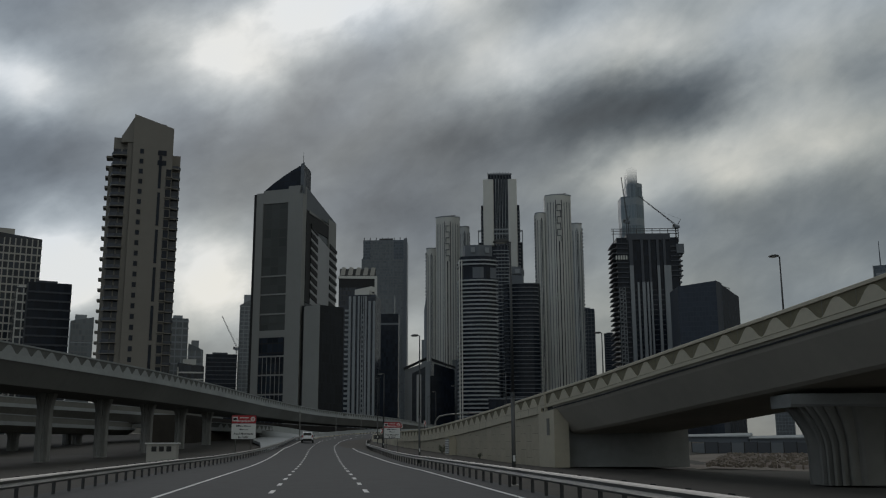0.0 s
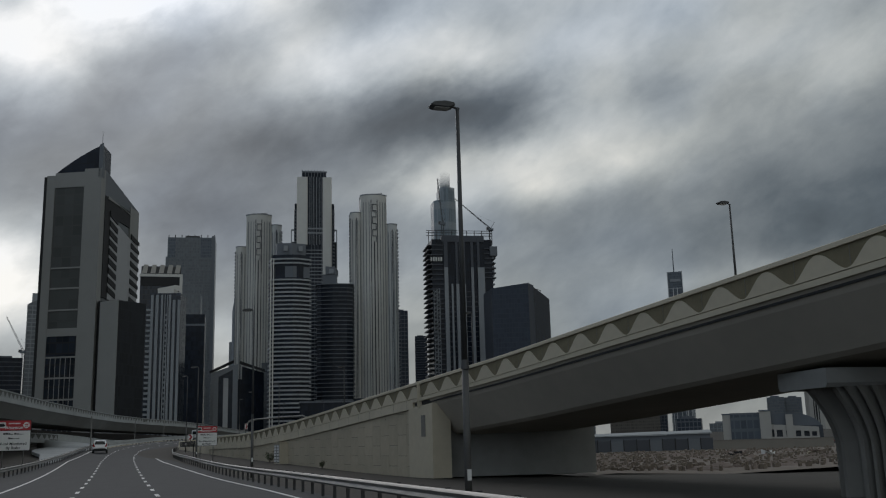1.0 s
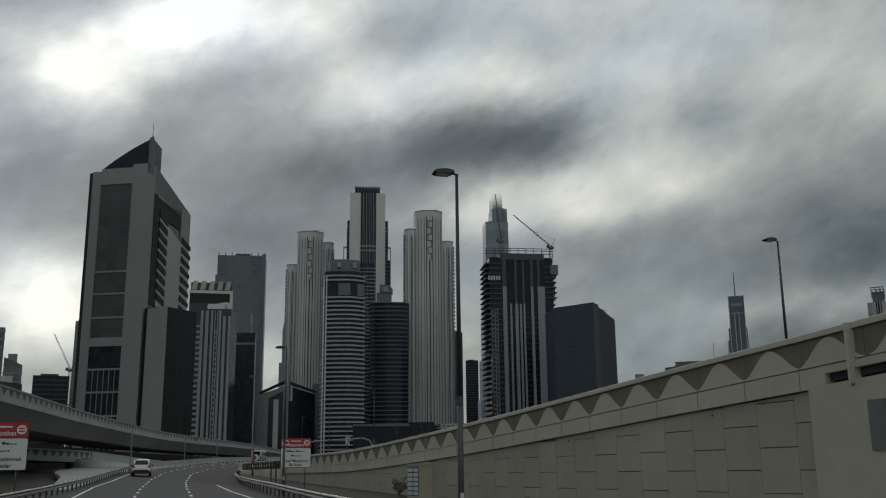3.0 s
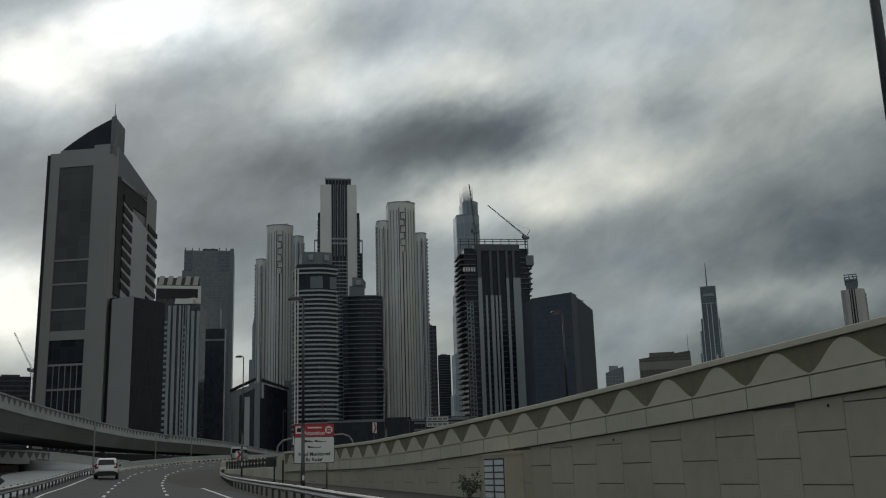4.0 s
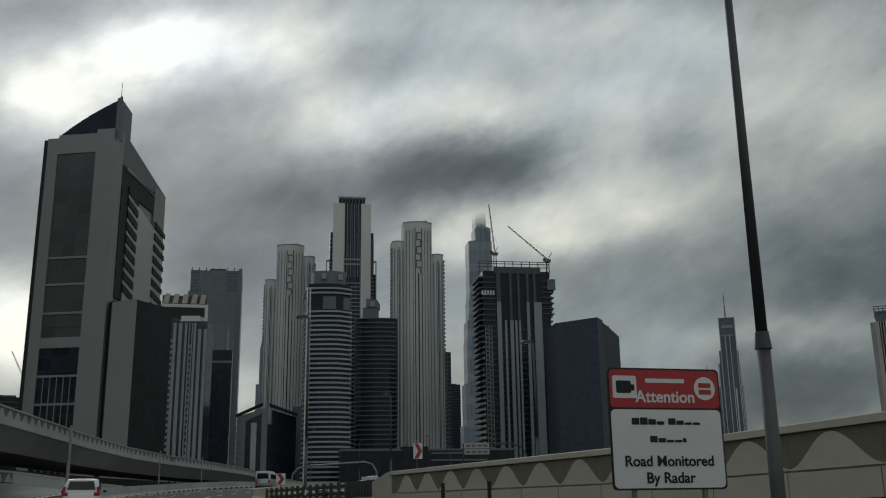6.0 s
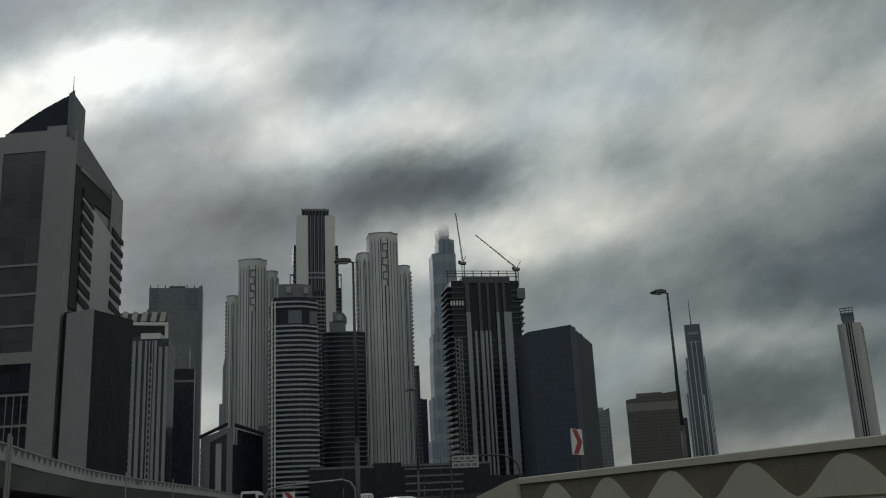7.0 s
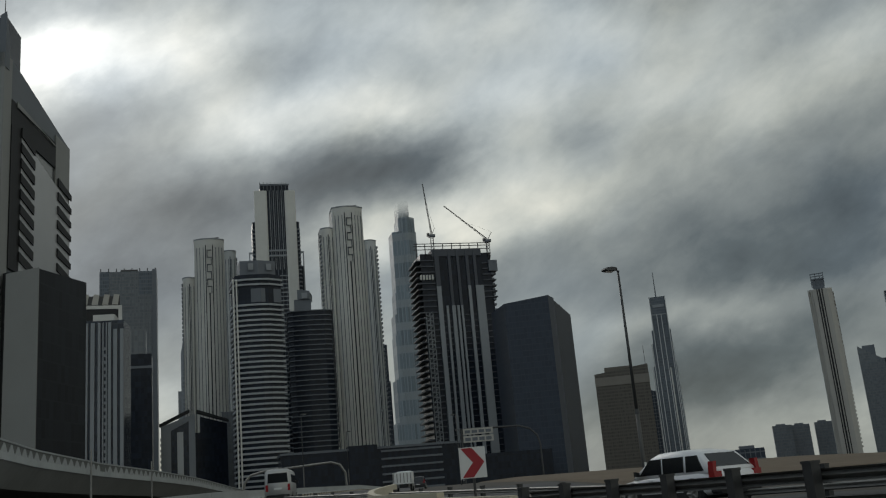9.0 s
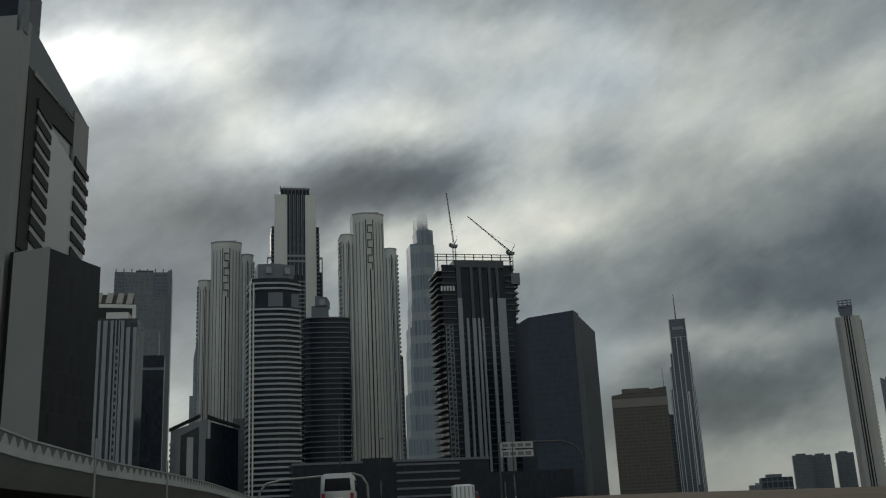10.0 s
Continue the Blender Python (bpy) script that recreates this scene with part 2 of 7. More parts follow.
POLE_PAINT = paint("dark_grey_pole_paint", (0.055, 0.057, 0.058), 0.5, 0.2, grain=4, amount=0.15, stain=0.25, bump=0.03)
WALL_SHINE = paint("smooth_grey_panels", (0.33, 0.335, 0.34), 0.28, grain=0.2, amount=0.08, stain=0.2, bump=0.0)
POLE_GREY = paint("dusty_grey_pole", (0.095, 0.094, 0.09), 0.6, 0.2, grain=4, amount=0.2, stain=0.3, bump=0.03)
BLACK = paint("matt_black", (0.012, 0.012, 0.013), 0.7, grain=4, amount=0.2, stain=0.2, bump=0.05)
RUBBER = paint("tyre_rubber", (0.02, 0.02, 0.02), 0.9, grain=20, amount=0.2, stain=0.2, bump=0.1)
SIGN_WHITE = paint("sign_white", (0.66, 0.66, 0.64), 0.5, grain=3, amount=0.06, stain=0.12, bump=0.0)
SIGN_RED = paint("sign_red", (0.40, 0.022, 0.028), 0.5, grain=3, amount=0.06, stain=0.12, bump=0.0)
RUBBLE = paint("broken_brick_and_soil", (0.165, 0.128, 0.105), 0.95, grain=3.0, amount=0.4, stain=0.4, bump=0.5, piece=0.3)
DULL_RED = paint("dull_red_sheet", (0.32, 0.018, 0.024), 0.5, grain=3, amount=0.06, stain=0.12, bump=0.0)
CAR_WHITE = paint("white_car_paint", (0.72, 0.72, 0.72), 0.25, grain=2, amount=0.03, stain=0.06, bump=0.0)
CAR_SILVER = paint("silver_car_paint", (0.42, 0.42, 0.41), 0.35, 0.3, grain=2, amount=0.04, stain=0.08, bump=0.0)
CAR_DARK = paint("dark_car_paint", (0.02, 0.021, 0.024), 0.3, grain=2, amount=0.04, stain=0.08, bump=0.0)
CAR_GLASS = paint("tinted_car_glass", (0.012, 0.014, 0.016), 0.08, grain=2, amount=0.03, stain=0.05, bump=0.0)
LAMP_RED = paint("red_lamp_glass", (0.28, 0.012, 0.015), 0.2, grain=2, amount=0.05, stain=0.05, bump=0.0)
LAMP_CLEAR = paint("clear_lamp_glass", (0.6, 0.6, 0.58), 0.15, grain=2, amount=0.05, stain=0.05, bump=0.0)
LEAF = paint("dusty_leaves", (0.06, 0.075, 0.035), 0.8, grain=6, amount=0.3, stain=0.3, bump=0.2)

WHITE_CLAD = paint("white_cladding", (0.56, 0.555, 0.52), 0.6, grain=0.25, amount=0.08, stain=0.12, bump=0.0)
GREY_CLAD = paint("grey_cladding", (0.235, 0.252, 0.266), 0.6, grain=0.25, amount=0.08, stain=0.15, bump=0.0)
OFFICE_CLAD = paint("warm_grey_cladding", (0.245, 0.248, 0.238), 0.6, grain=0.25, amount=0.08, stain=0.15, bump=0.0)
SLATE_CLAD = paint("slate_cladding", (0.115, 0.129, 0.146), 0.55, grain=0.25, amount=0.1, stain=0.15, bump=0.0)
BEIGE_CLAD = paint("beige_render", (0.195, 0.181, 0.158), 0.8, grain=0.4, amount=0.08, stain=0.15, bump=0.0)
BROWN_CLAD = paint("brown_stone", (0.125, 0.112, 0.095), 0.8, grain=0.3, amount=0.12, stain=0.2, bump=0.0)
DARK_CLAD = paint("dark_panels", (0.042, 0.049, 0.062), 0.5, grain=0.25, amount=0.12, stain=0.2, bump=0.0)
GLASS_DARK = curtain("dark_curtain_glass", (0.018, 0.024, 0.035), 0.2, 3.6, 1.5, 0.1, (0.03, 0.032, 0.036), 0.4)
GLASS_BLACK = curtain("black_curtain_glass", (0.011, 0.0155, 0.025), 0.25, 3.6, 1.8, 0.06, (0.013, 0.016, 0.021), 0.2, 0.3)
GLASS_BLUE = curtain("blue_grey_curtain_glass", (0.030, 0.039, 0.056), 0.3, 3.8, 1.5, 0.10, (0.040, 0.050, 0.067), 0.25, 0.12)
GLASS_STEEL = curtain("steel_blue_curtain_glass", (0.062, 0.077, 0.097), 0.3, 4.0, 2.2, 0.2, (0.10, 0.118, 0.132), 0.45, 0.3)
COOL_PALE = paint("cool_pale_panels", (0.50, 0.515, 0.51), 0.65, grain=0.3, amount=0.08, stain=0.15, bump=0.0)
BAND = paint("cool_grey_balcony_fronts", (0.315, 0.332, 0.345), 0.65, grain=0.3, amount=0.12, stain=0.2, bump=0.0)
GLASS_GREY = curtain("grey_curtain_glass", (0.125, 0.142, 0.152), 0.3, 3.6, 2.0, 0.16, (0.15, 0.158, 0.165), 0.4, 0.2)
# pale glass, lightened further so its colour holds the distance haze
GLASS_PALE = curtain("hazed_pale_silver_glass", (0.165, 0.205, 0.232), 0.4, 34.0, 2.6, 0.25, (0.25, 0.285, 0.305), 0.4, 0.2)
GLASS_WING = curtain("matt_black_curtain_glass", (0.011, 0.0125, 0.016), 0.4, 3.6, 1.8, 0.06, (0.016, 0.018, 0.021), 0.12, 0.35)
GLASS_BROWN = curtain("brown_tower_front", (0.078, 0.07, 0.06), 0.5, 4.0, 2.4, 0.3, (0.115, 0.105, 0.09), 0.3, 0.25)
PALE_STONE = paint("pale_grey_stone", (0.40, 0.385, 0.35), 0.75, grain=0.3, amount=0.08, stain=0.15, bump=0.0)
GLASS_OFFICE = curtain("grey_green_office_glass", (0.082, 0.089, 0.088), 0.2, 3.6, 2.2, 0.08, (0.09, 0.094, 0.093), 0.45, 0.15)


# ---------- building blocks ----------
def thing(name, loc, yaw, label, category, group="", kind=""):
    ob = new(name)
    ob.empty_display_size = 1
    ob.location = loc
    ob.rotation_euler = (0, 0, radians(yaw))
    return tagged(ob, label, category, group, kind)


def mesh_of(name, bm, mat, smooth=False):
    bmesh.ops.recalc_face_normals(bm, faces=bm.faces)
    me = bpy.data.meshes.new(name)
    bm.to_mesh(me)
    bm.free()
    me.materials.append(mat)
    if smooth:
        for p in me.polygons:
            p.use_smooth = True
    return me


def part(name, bm, mat, parent, label="", smooth=False):
    ob = new(name, mesh_of(name, bm, mat, smooth))
    ob.parent = parent
    if label:
        ob["label"] = label
    return ob


def place(name, me, parent, m):
    """One more piece on a shared mesh."""
    ob = new(name, me)
    ob.parent = parent
    ob.matrix_basis = m
    return ob


def B():
    return bmesh.new()


def box(bm, x0, x1, y0, y1, z0, z1):
    v = [bm.verts.new((x, y, z)) for z in (z0, z1) for y in (y0, y1) for x in (x0, x1)]
    for f in ((0, 1, 3, 2), (4, 6, 7, 5), (0, 4, 5, 1), (2, 3, 7, 6), (0, 2, 6, 4), (1, 5, 7, 3)):
        bm.faces.new([v[k] for k in f])
    return v


def prism(bm, pts, z0, z1):
    """An upright prism on a plan outline; z1 may be a list, one height for each corner."""
    tops = z1 if isinstance(z1, (list, tuple)) else [z1] * len(pts)
    lo = [bm.verts.new((x, y, z0)) for x, y in pts]
    hi = [bm.verts.new((x, y, t)) for (x, y), t in zip(pts, tops)]
    bm.faces.new(lo[::-1])
    bm.faces.new(hi)
    for k in range(len(pts)):
        j = (k + 1) % len(pts)
        bm.faces.new((lo[k], lo[j], hi[j], hi[k]))


def plate(bm, pts, y0, y1):
    """A slab whose outline lies in the x-z plane."""
    a = [bm.verts.new((x, y0, z)) for x, z in pts]
    c = [bm.verts.new((x, y1, z)) for x, z in pts]
    bm.faces.new(a)
    bm.faces.new(c[::-1])
    for k in range(len(pts)):
        j = (k + 1) % len(pts)
        bm.faces.new((a[k], c[k], c[j], a[j]))


def wedge(bm, pts, lows, highs):
    """An upright block on a plan outline, with its own foot and head height at each corner."""
    lo = [bm.verts.new((x, y, z)) for (x, y), z in zip(pts, lows)]
    hi = [bm.verts.new((x, y, z)) for (x, y), z in zip(pts, highs)]
    bm.faces.new(lo[::-1])
    bm.faces.new(hi)
    for k in range(len(pts)):
        j = (k + 1) % len(pts)
        bm.faces.new((lo[k], lo[j], hi[j], hi[k]))


def rod(bm, p, q, r0, r1=None, sides=8):
    """A round bar from p to q."""
    p, q = Vector(p), Vector(q)
    r1 = r0 if r1 is None else r1
    d = (q - p).normalized()
    a = d.orthogonal().normalized()
    c = d.cross(a)
    rings = []
    for at, r in ((p, r0), (q, r1)):
        rings.append([bm.verts.new(at + r * (math.cos(2 * math.pi * k / sides) * a + math.sin(2 * math.pi * k / sides) * c)) for k in range(sides)])
    for k in range(sides):
        j = (k + 1) % sides
        bm.faces.new((rings[0][k], rings[0][j], rings[1][j], rings[1][k]))
    bm.faces.new(rings[0][::-1])
    bm.faces.new(rings[1])


def sweep(bm, frames, profile):
    """A closed profile of (outward, up) carried along frames of (place, outward)."""
    rings = []
    for p, out in frames:
        rings.append([bm.verts.new((p[0] + out[0] * o, p[1] + out[1] * o, p[2] + z)) for o, z in profile])
    n = len(profile)
    for a, c in zip(rings, rings[1:]):
        for k in range(n):
            j = (k + 1) % n
            bm.faces.new((a[k], a[j], c[j], c[k]))
    bm.faces.new(rings[0][::-1])
    bm.faces.new(rings[-1])


def ring_loft(bm, rings):
    """Skins closed rings of equal length, with both ends capped."""
    vs = [[bm.verts.new(p) for p in r] for r in rings]
    n = len(rings[0])
    for a, c in zip(vs, vs[1:]):
        for k in range(n):
            j = (k + 1) % n
            bm.faces.new((a[k], a[j], c[j], c[k]))
    bm.faces.new(vs[0][::-1])
    bm.faces.new(vs[-1])


def words(text, size, mat, parent, m, name="lettering"):
    cu = bpy.data.curves.new("lettering", "FONT")
    cu.body, cu.size, cu.align_x, cu.align_y, cu.extrude = text, size, "CENTER", "CENTER", 0.004
    cu.offset = 0.018 * size
    tmp = new("lettering", cu)
    me = bpy.data.meshes.new_from_object(tmp.evaluated_get(bpy.context.evaluated_depsgraph_get()))
    bpy.data.objects.remove(tmp)
    me.materials.clear()
    me.materials.append(mat)
    return place(name, me, parent, m)


# ---------- plan ----------
def slope(y):
    return -0.1584 + 0.0084 * (min(max(y, 155.0), 205.0) - 155.0)


def centre(y):
    """x of the middle of the carriageway's centre lane."""
    x = -0.1584 * y
    if y > 155:
        q = min(y, 205.0)
        x += 0.0042 * (q - 155) ** 2
        if y > 205:
            x += 0.42 * (y - 205)
    return x


def grade(y):
    if y < 65:
        return 0.0
    if y < 105:
        return 0.02 * (y - 65) ** 2 / 80
    if y < 140:
        return 0.02 * (y - 85)
    if y < 230:
        return 1.1 + 0.028 * (y - 140)
    return min(3.62 + 0.015 * (y - 230), 5.0)


def bank(y):
    return 0.045 * min(max((y - 110) / 45, 0), 1)


def lane(y, lat, lift=0.0):
    """A point on the carriageway, lat metres to the right of the centre lane's middle."""
    s = slope(y)
    k = 1 / math.hypot(1, s)
    return (centre(y) + lat * k, y - lat * s * k, grade(y) - bank(y) * max(min(lat, 9), -9) + lift)


def right_of(y):
    s = slope(y)
    k = 1 / math.hypot(1, s)
    return (k, -s * k)


def near_x(y):
    """x of the outer face of the right-hand ramp."""
    return 5.9 - (0.242 if y > 74 else 0.285) * (y - 74)


RAMP_Y = [-80, 0, 37, 45, 55, 65, 75, 82, 90, 97.5, 105, 112, 118, 126, 135, 147.2, 168, 183, 192, 230]
RAMP_Z = [16.5, 10.8, 8.15, 7.55, 6.85, 6.1, 5.5, 5.18, 4.77, 4.4, 4.07, 3.82, 3.6, 3.42, 3.4, 3.38, 3.36, 3.2, 3.5, 4.55]


def ramp_top(y):
    """Height of the top of the ramp's parapet; the roadway lies 1.05 m lower."""
    return float(np.interp(y, RAMP_Y, RAMP_Z))


def ramp_frame(y, lift=0.0):
    s = (near_x(y + 0.1) - near_x(y - 0.1)) / 0.2
    k = 1 / math.hypot(1, s)
    return ((near_x(y), y, ramp_top(y) + lift), (-k, s * k))


VIA_Y = [-120, 0, 40, 78, 110, 140, 180, 220, 245, 270, 300, 345, 400, 460]
VIA_X = [-58, -46, -42, -38.5, -37, -37.5, -39.5, -40, -39.5, -37, -32, -26, -19, -9]


def via_x(y):
    return float(np.interp(y, VIA_Y, VIA_X))


def via_top(y):
    return float(np.interp(y, [0, 330, 460], [10.0, 10.0, 8.4]))


def via_frame(y, lift=0.0, side=0.0):
    s = (via_x(y + 4) - via_x(y - 4)) / 8
    k = 1 / math.hypot(1, s)
    out = (k, -s * k)
    return ((via_x(y) + out[0] * side, y + out[1] * side, via_top(y) + lift), out)


def spaced(a, c, step):
    n = max(1, round((c - a) / step))
    return [a + (c - a) * k / n for k in range(n + 1)]

# ---------- ground and carriageway ----------
def ground_z(y):
    return grade(y) - 0.12


bm = B()
ys = [-1500, -300, -60] + spaced(60, 105, 5) + [120, 140, 170, 200, 230, 270, 322, 360, 600, 1000, 1800, 4500]
xs = [-3500, -900, -300, -120, -60, -20, 0, 30, 80, 160, 400, 1200, 3500]


def low_ground(x, y):
    """The land beside the road: level and lower on the site's side."""
    if x >= 80 and 60 <= y <= 400 or x == 30 and 60 <= y <= 170:
        return -0.75
    return ground_z(y) - (0.5 if x in (-60, -120, 80, 160) and y < 140 else 0.0)


rows = [[bm.verts.new((x, y, low_ground(x, y))) for x in xs] for y in ys]
for a, c in zip(rows, rows[1:]):
    for k in range(len(xs) - 1):
        bm.faces.new((a[k], a[k + 1], c[k + 1], c[k]))
tagged(new("ground", mesh_of("ground", bm, EARTH)), kind="structure")
bm = B()
patch = [[bm.verts.new((x + 0.28 * (y - 100), y, -0.55 + 0.14 * math.sin(x * 0.4 + y * 0.13))) for x in (18, 21, 25, 33, 42, 52, 62, 75, 120, 190)] for y in spaced(78, 228, 5)]
for a, c in zip(patch, patch[1:]):
    for k in range(9):
        bm.faces.new((a[k], a[k + 1], c[k + 1], c[k]))
tagged(new("ground_site", mesh_of("ground_site", bm, SAND)), kind="structure")


def ribbon(bm, y0, y1, lat0, lat1, lift, step=4.0, thick=0.0):
    """A strip of the carriageway between two offsets, which may be functions of y."""
    f0 = lat0 if callable(lat0) else (lambda y: lat0)
    f1 = lat1 if callable(lat1) else (lambda y: lat1)
    pairs = [(lane(y, f0(y), lift), lane(y, f1(y), lift)) for y in spaced(y0, y1, step)]
    if not thick:
        vs = [(bm.verts.new(p), bm.verts.new(q)) for p, q in pairs]
        for a, c in zip(vs, vs[1:]):
            bm.faces.new((a[0], a[1], c[1], c[0]))
        return
    rings = [[p, q, (q[0], q[1], q[2] - thick), (p[0], p[1], p[2] - thick)] for p, q in pairs]
    ring_loft(bm, rings)


def left_rail(y):
    """Offset of the outer guard rail, and of the barrier that takes over from it."""
    return float(np.interp(y, [60, 83, 101, 127, 140, 157, 180, 203, 216], [-8.9, -8.0, -7.1, -5.75, -5.4, -4.75, -4.9, -7.4, -9.2]))


def left_line(y):
    return float(np.interp(y, [60, 128, 140, 156, 180, 200, 216], [-5.1, -5.0, -4.55, -3.95, -4.2, -6.2, -7.2]))


def lane_shift(y):
    """How far the lane marks drift from the middle lane round the bend."""
    return float(np.interp(y, [125, 145, 160, 180, 205, 216], [0.0, 0.3, 0.95, 0.1, -2.9, -3.7]))


def right_edge(y):
    return float(np.interp(y, [60, 94, 118, 140, 150, 164, 180, 192, 200, 400], [6.2, 5.4, 4.45, 4.3, 4.7, 5.4, 5.25, 4.8, 4.5, 5.5]))


bm = B()
ribbon(bm, -120, 420, lambda y: left_rail(y) - 0.5, lambda y: right_edge(y) + float(np.interp(y, [150, 175], [1.3, 3.2])), 0.0, thick=0.1)
road = tagged(new("road", mesh_of("road", bm, ASPHALT)), kind="structure")

bm = B()
ribbon(bm, -120, 420, lambda y: left_line(y) - 0.08, lambda y: left_line(y) + 0.08, 0.005)
part("edge_line", bm, LINE, road)
bm = B()
ribbon(bm, -120, 150, lambda y: right_edge(y) - 0.08, lambda y: right_edge(y) + 0.08, 0.005)
part("edge_line", bm, LINE, road)
bm = B()
ribbon(bm, 150, 330, lambda y: right_edge(y) - 0.1, lambda y: right_edge(y) + 0.1, 0.005)
part("edge_line", bm, LINE_YELLOW, road)
for lat in (-1.6, 1.65):
    for k in range(-4, 62):
        y0 = 3.0 + 6 * k
        bm = B()
        ribbon(bm, y0, y0 + 2.2, lambda y: lat + lane_shift(y) - 0.085, lambda y: lat + lane_shift(y) + 0.085, 0.006, 1.1)
        part("lane_dash", bm, LINE, road)


# ---------- guard rails ----------
WAVE = [(0.0, 0.0), (0.045, 0.03), (0.075, 0.065), (0.045, 0.11), (0.012, 0.155), (0.045, 0.2), (0.075, 0.245), (0.045, 0.28), (0.0, 0.31), (-0.006, 0.31), (0.034, 0.275), (0.064, 0.245), (0.034, 0.2), (0.0, 0.155), (0.034, 0.11), (0.064, 0.065), (0.034, 0.035), (-0.006, 0.0)]
bm = B()
box(bm, -0.04, 0.04, -0.005, 0.005, 0, 0.78)
for s in (-0.04, 0.035):
    box(bm, s, s + 0.005, -0.05, 0.05, 0, 0.78)
bmesh.ops.translate(bm, verts=bm.verts, vec=(0, 0, 0))
POST_MESH = mesh_of("post", bm, STEEL_DARK)
bm = B()
box(bm, -0.08, 0.08, -0.085, 0.085, 0, 0.8)
box(bm, -0.09, 0.09, -0.095, 0.095, 0.78, 0.82)
STOUT_POST = mesh_of("post", bm, STEEL_DARK)


def guard_rail(label, ys, spot, facing, step=2.0, post=POST_MESH, heights=(0.45,), kind_group="guard rails along the road", squat=1.0, metal=None):
    """W-beam on posts; spot(y) gives the foot, facing the beam's side (1: the beam faces the plan's right)."""
    rail = thing("guard_rail", (0, 0, 0), 0, label, "guard rail", kind_group)
    frames = []
    for y in ys:
        p, q = spot(y), spot(y + 0.5)
        d = Vector((q[0] - p[0], q[1] - p[1])).normalized()
        frames.append((p, (d.y * facing, -d.x * facing)))
    for h in heights:
        bm = B()
        sweep(bm, [((p[0] + o[0] * 0.1, p[1] + o[1] * 0.1, p[2] + h), o) for p, o in frames], [(a, c * squat) for a, c in WAVE])
        part("beam", bm, metal or STEEL, rail, "galvanised corrugated beam", smooth=False)
    for y in spaced(ys[0], ys[-1], step):
        p, q = spot(y), spot(y + 0.5)
        a = math.atan2(q[1] - p[1], q[0] - p[0])
        place("post", post, rail, Matrix.Translation(p) @ Matrix.Rotation(a, 4, "Z"))
    return rail


def right_rail(y):
    lat = float(np.interp(y, [60, 100, 118, 136, 150, 166], [7.2, 6.6, 6.3, 6.35, 7.0, 7.85]))
    return lane(y, lat)


guard_rail("galvanised steel guard rail on posts beside the asphalt", spaced(-60, 166, 3), right_rail, -1)
guard_rail("galvanised steel guard rail with dusty posts beside the outer lane", spaced(-60, 180, 3), lambda y: lane(y, left_rail(y), -0.05), 1)

# low concrete barrier that takes over from the rail on the outer side of the bend, with its painted kerb
barrier = thing("concrete_barrier", (0, 0, 0), 0, "pale concrete barrier along the outer side of the bend", "barrier")
BARRIER = [(-0.3, -0.1), (0.3, -0.1), (0.3, 0.08), (0.14, 0.28), (0.1, 0.85), (-0.1, 0.85), (-0.14, 0.28), (-0.3, 0.08)]
for k in range(39):
    y0 = 180 + 6 * k
    bm = B()
    sweep(bm, [(lane(y, left_rail(y)), right_of(y)) for y in (y0 + 0.02, y0 + 2, y0 + 4, y0 + 5.98)], BARRIER)
    part("barrier_block", bm, COOL_CONCRETE, barrier)
bm = B()
sweep(bm, [(lane(y, left_rail(y) + 0.7), right_of(y)) for y in spaced(180, 410, 4)], [(-0.2, -0.05), (0.12, -0.05), (0.12, 0.14), (0.08, 0.17), (-0.2, 0.17)])
kerb = tagged(new("kerb", mesh_of("kerb", bm, CONCRETE)), kind="structure")
bm = B()
for k in range(115):
    y0 = 181 + 2 * k
    sweep(bm, [(lane(y, left_rail(y) + 0.7), right_of(y)) for y in (y0, y0 + 0.95)], [(0.0, 0.0), (0.126, 0.0), (0.126, 0.143), (0.083, 0.176), (0.0, 0.176)])
tagged(part("kerb_paint", bm, BLACK, kerb), kind="stuff")


# ---------- ramp on the inner side: bridge, abutment, retaining wall, parapet ----------
ramp_thing = thing("ramp_bridge", (0, 0, 0), 0, "pale concrete ramp bridge with retaining wall and wave-patterned parapet", "bridge")
WIDE = 10.8
whole = spaced(-70, 36, 8) + spaced(38, 147.2, 2.36)
bridge = [y for y in whole if y <= 74.5]


def ramp_frames(ys, lift=0.0):
    return [ramp_frame(y, lift) for y in ys]


bm = B()
deck_y = spaced(-70, 36, 8) + spaced(38, 147.2, 3) + spaced(150, 232, 4)


def ramp_near(y):
    """Inner edge of the ramp's roadway; past the wall's end it swings in beside the carriageway."""
    if y <= 147.2:
        return near_x(y)
    if y <= 174:
        return near_x(y)
    return lane(y, float(np.interp(y, [174, 181, 215, 240], [7.6, 9.2, 7.6, 5.5])))[0]


rings = []
for y in deck_y:
    z = ramp_top(y) - 1.05
    rings.append([(ramp_near(y) + 0.05, y, z), (ramp_near(y) + WIDE, y, z), (ramp_near(y) + WIDE, y, z - 0.35), (ramp_near(y) + 0.05, y, z - 0.35)])
ring_loft(bm, rings)
part("roadway", bm, ASPHALT, ramp_thing, "dark asphalt roadway of the ramp")

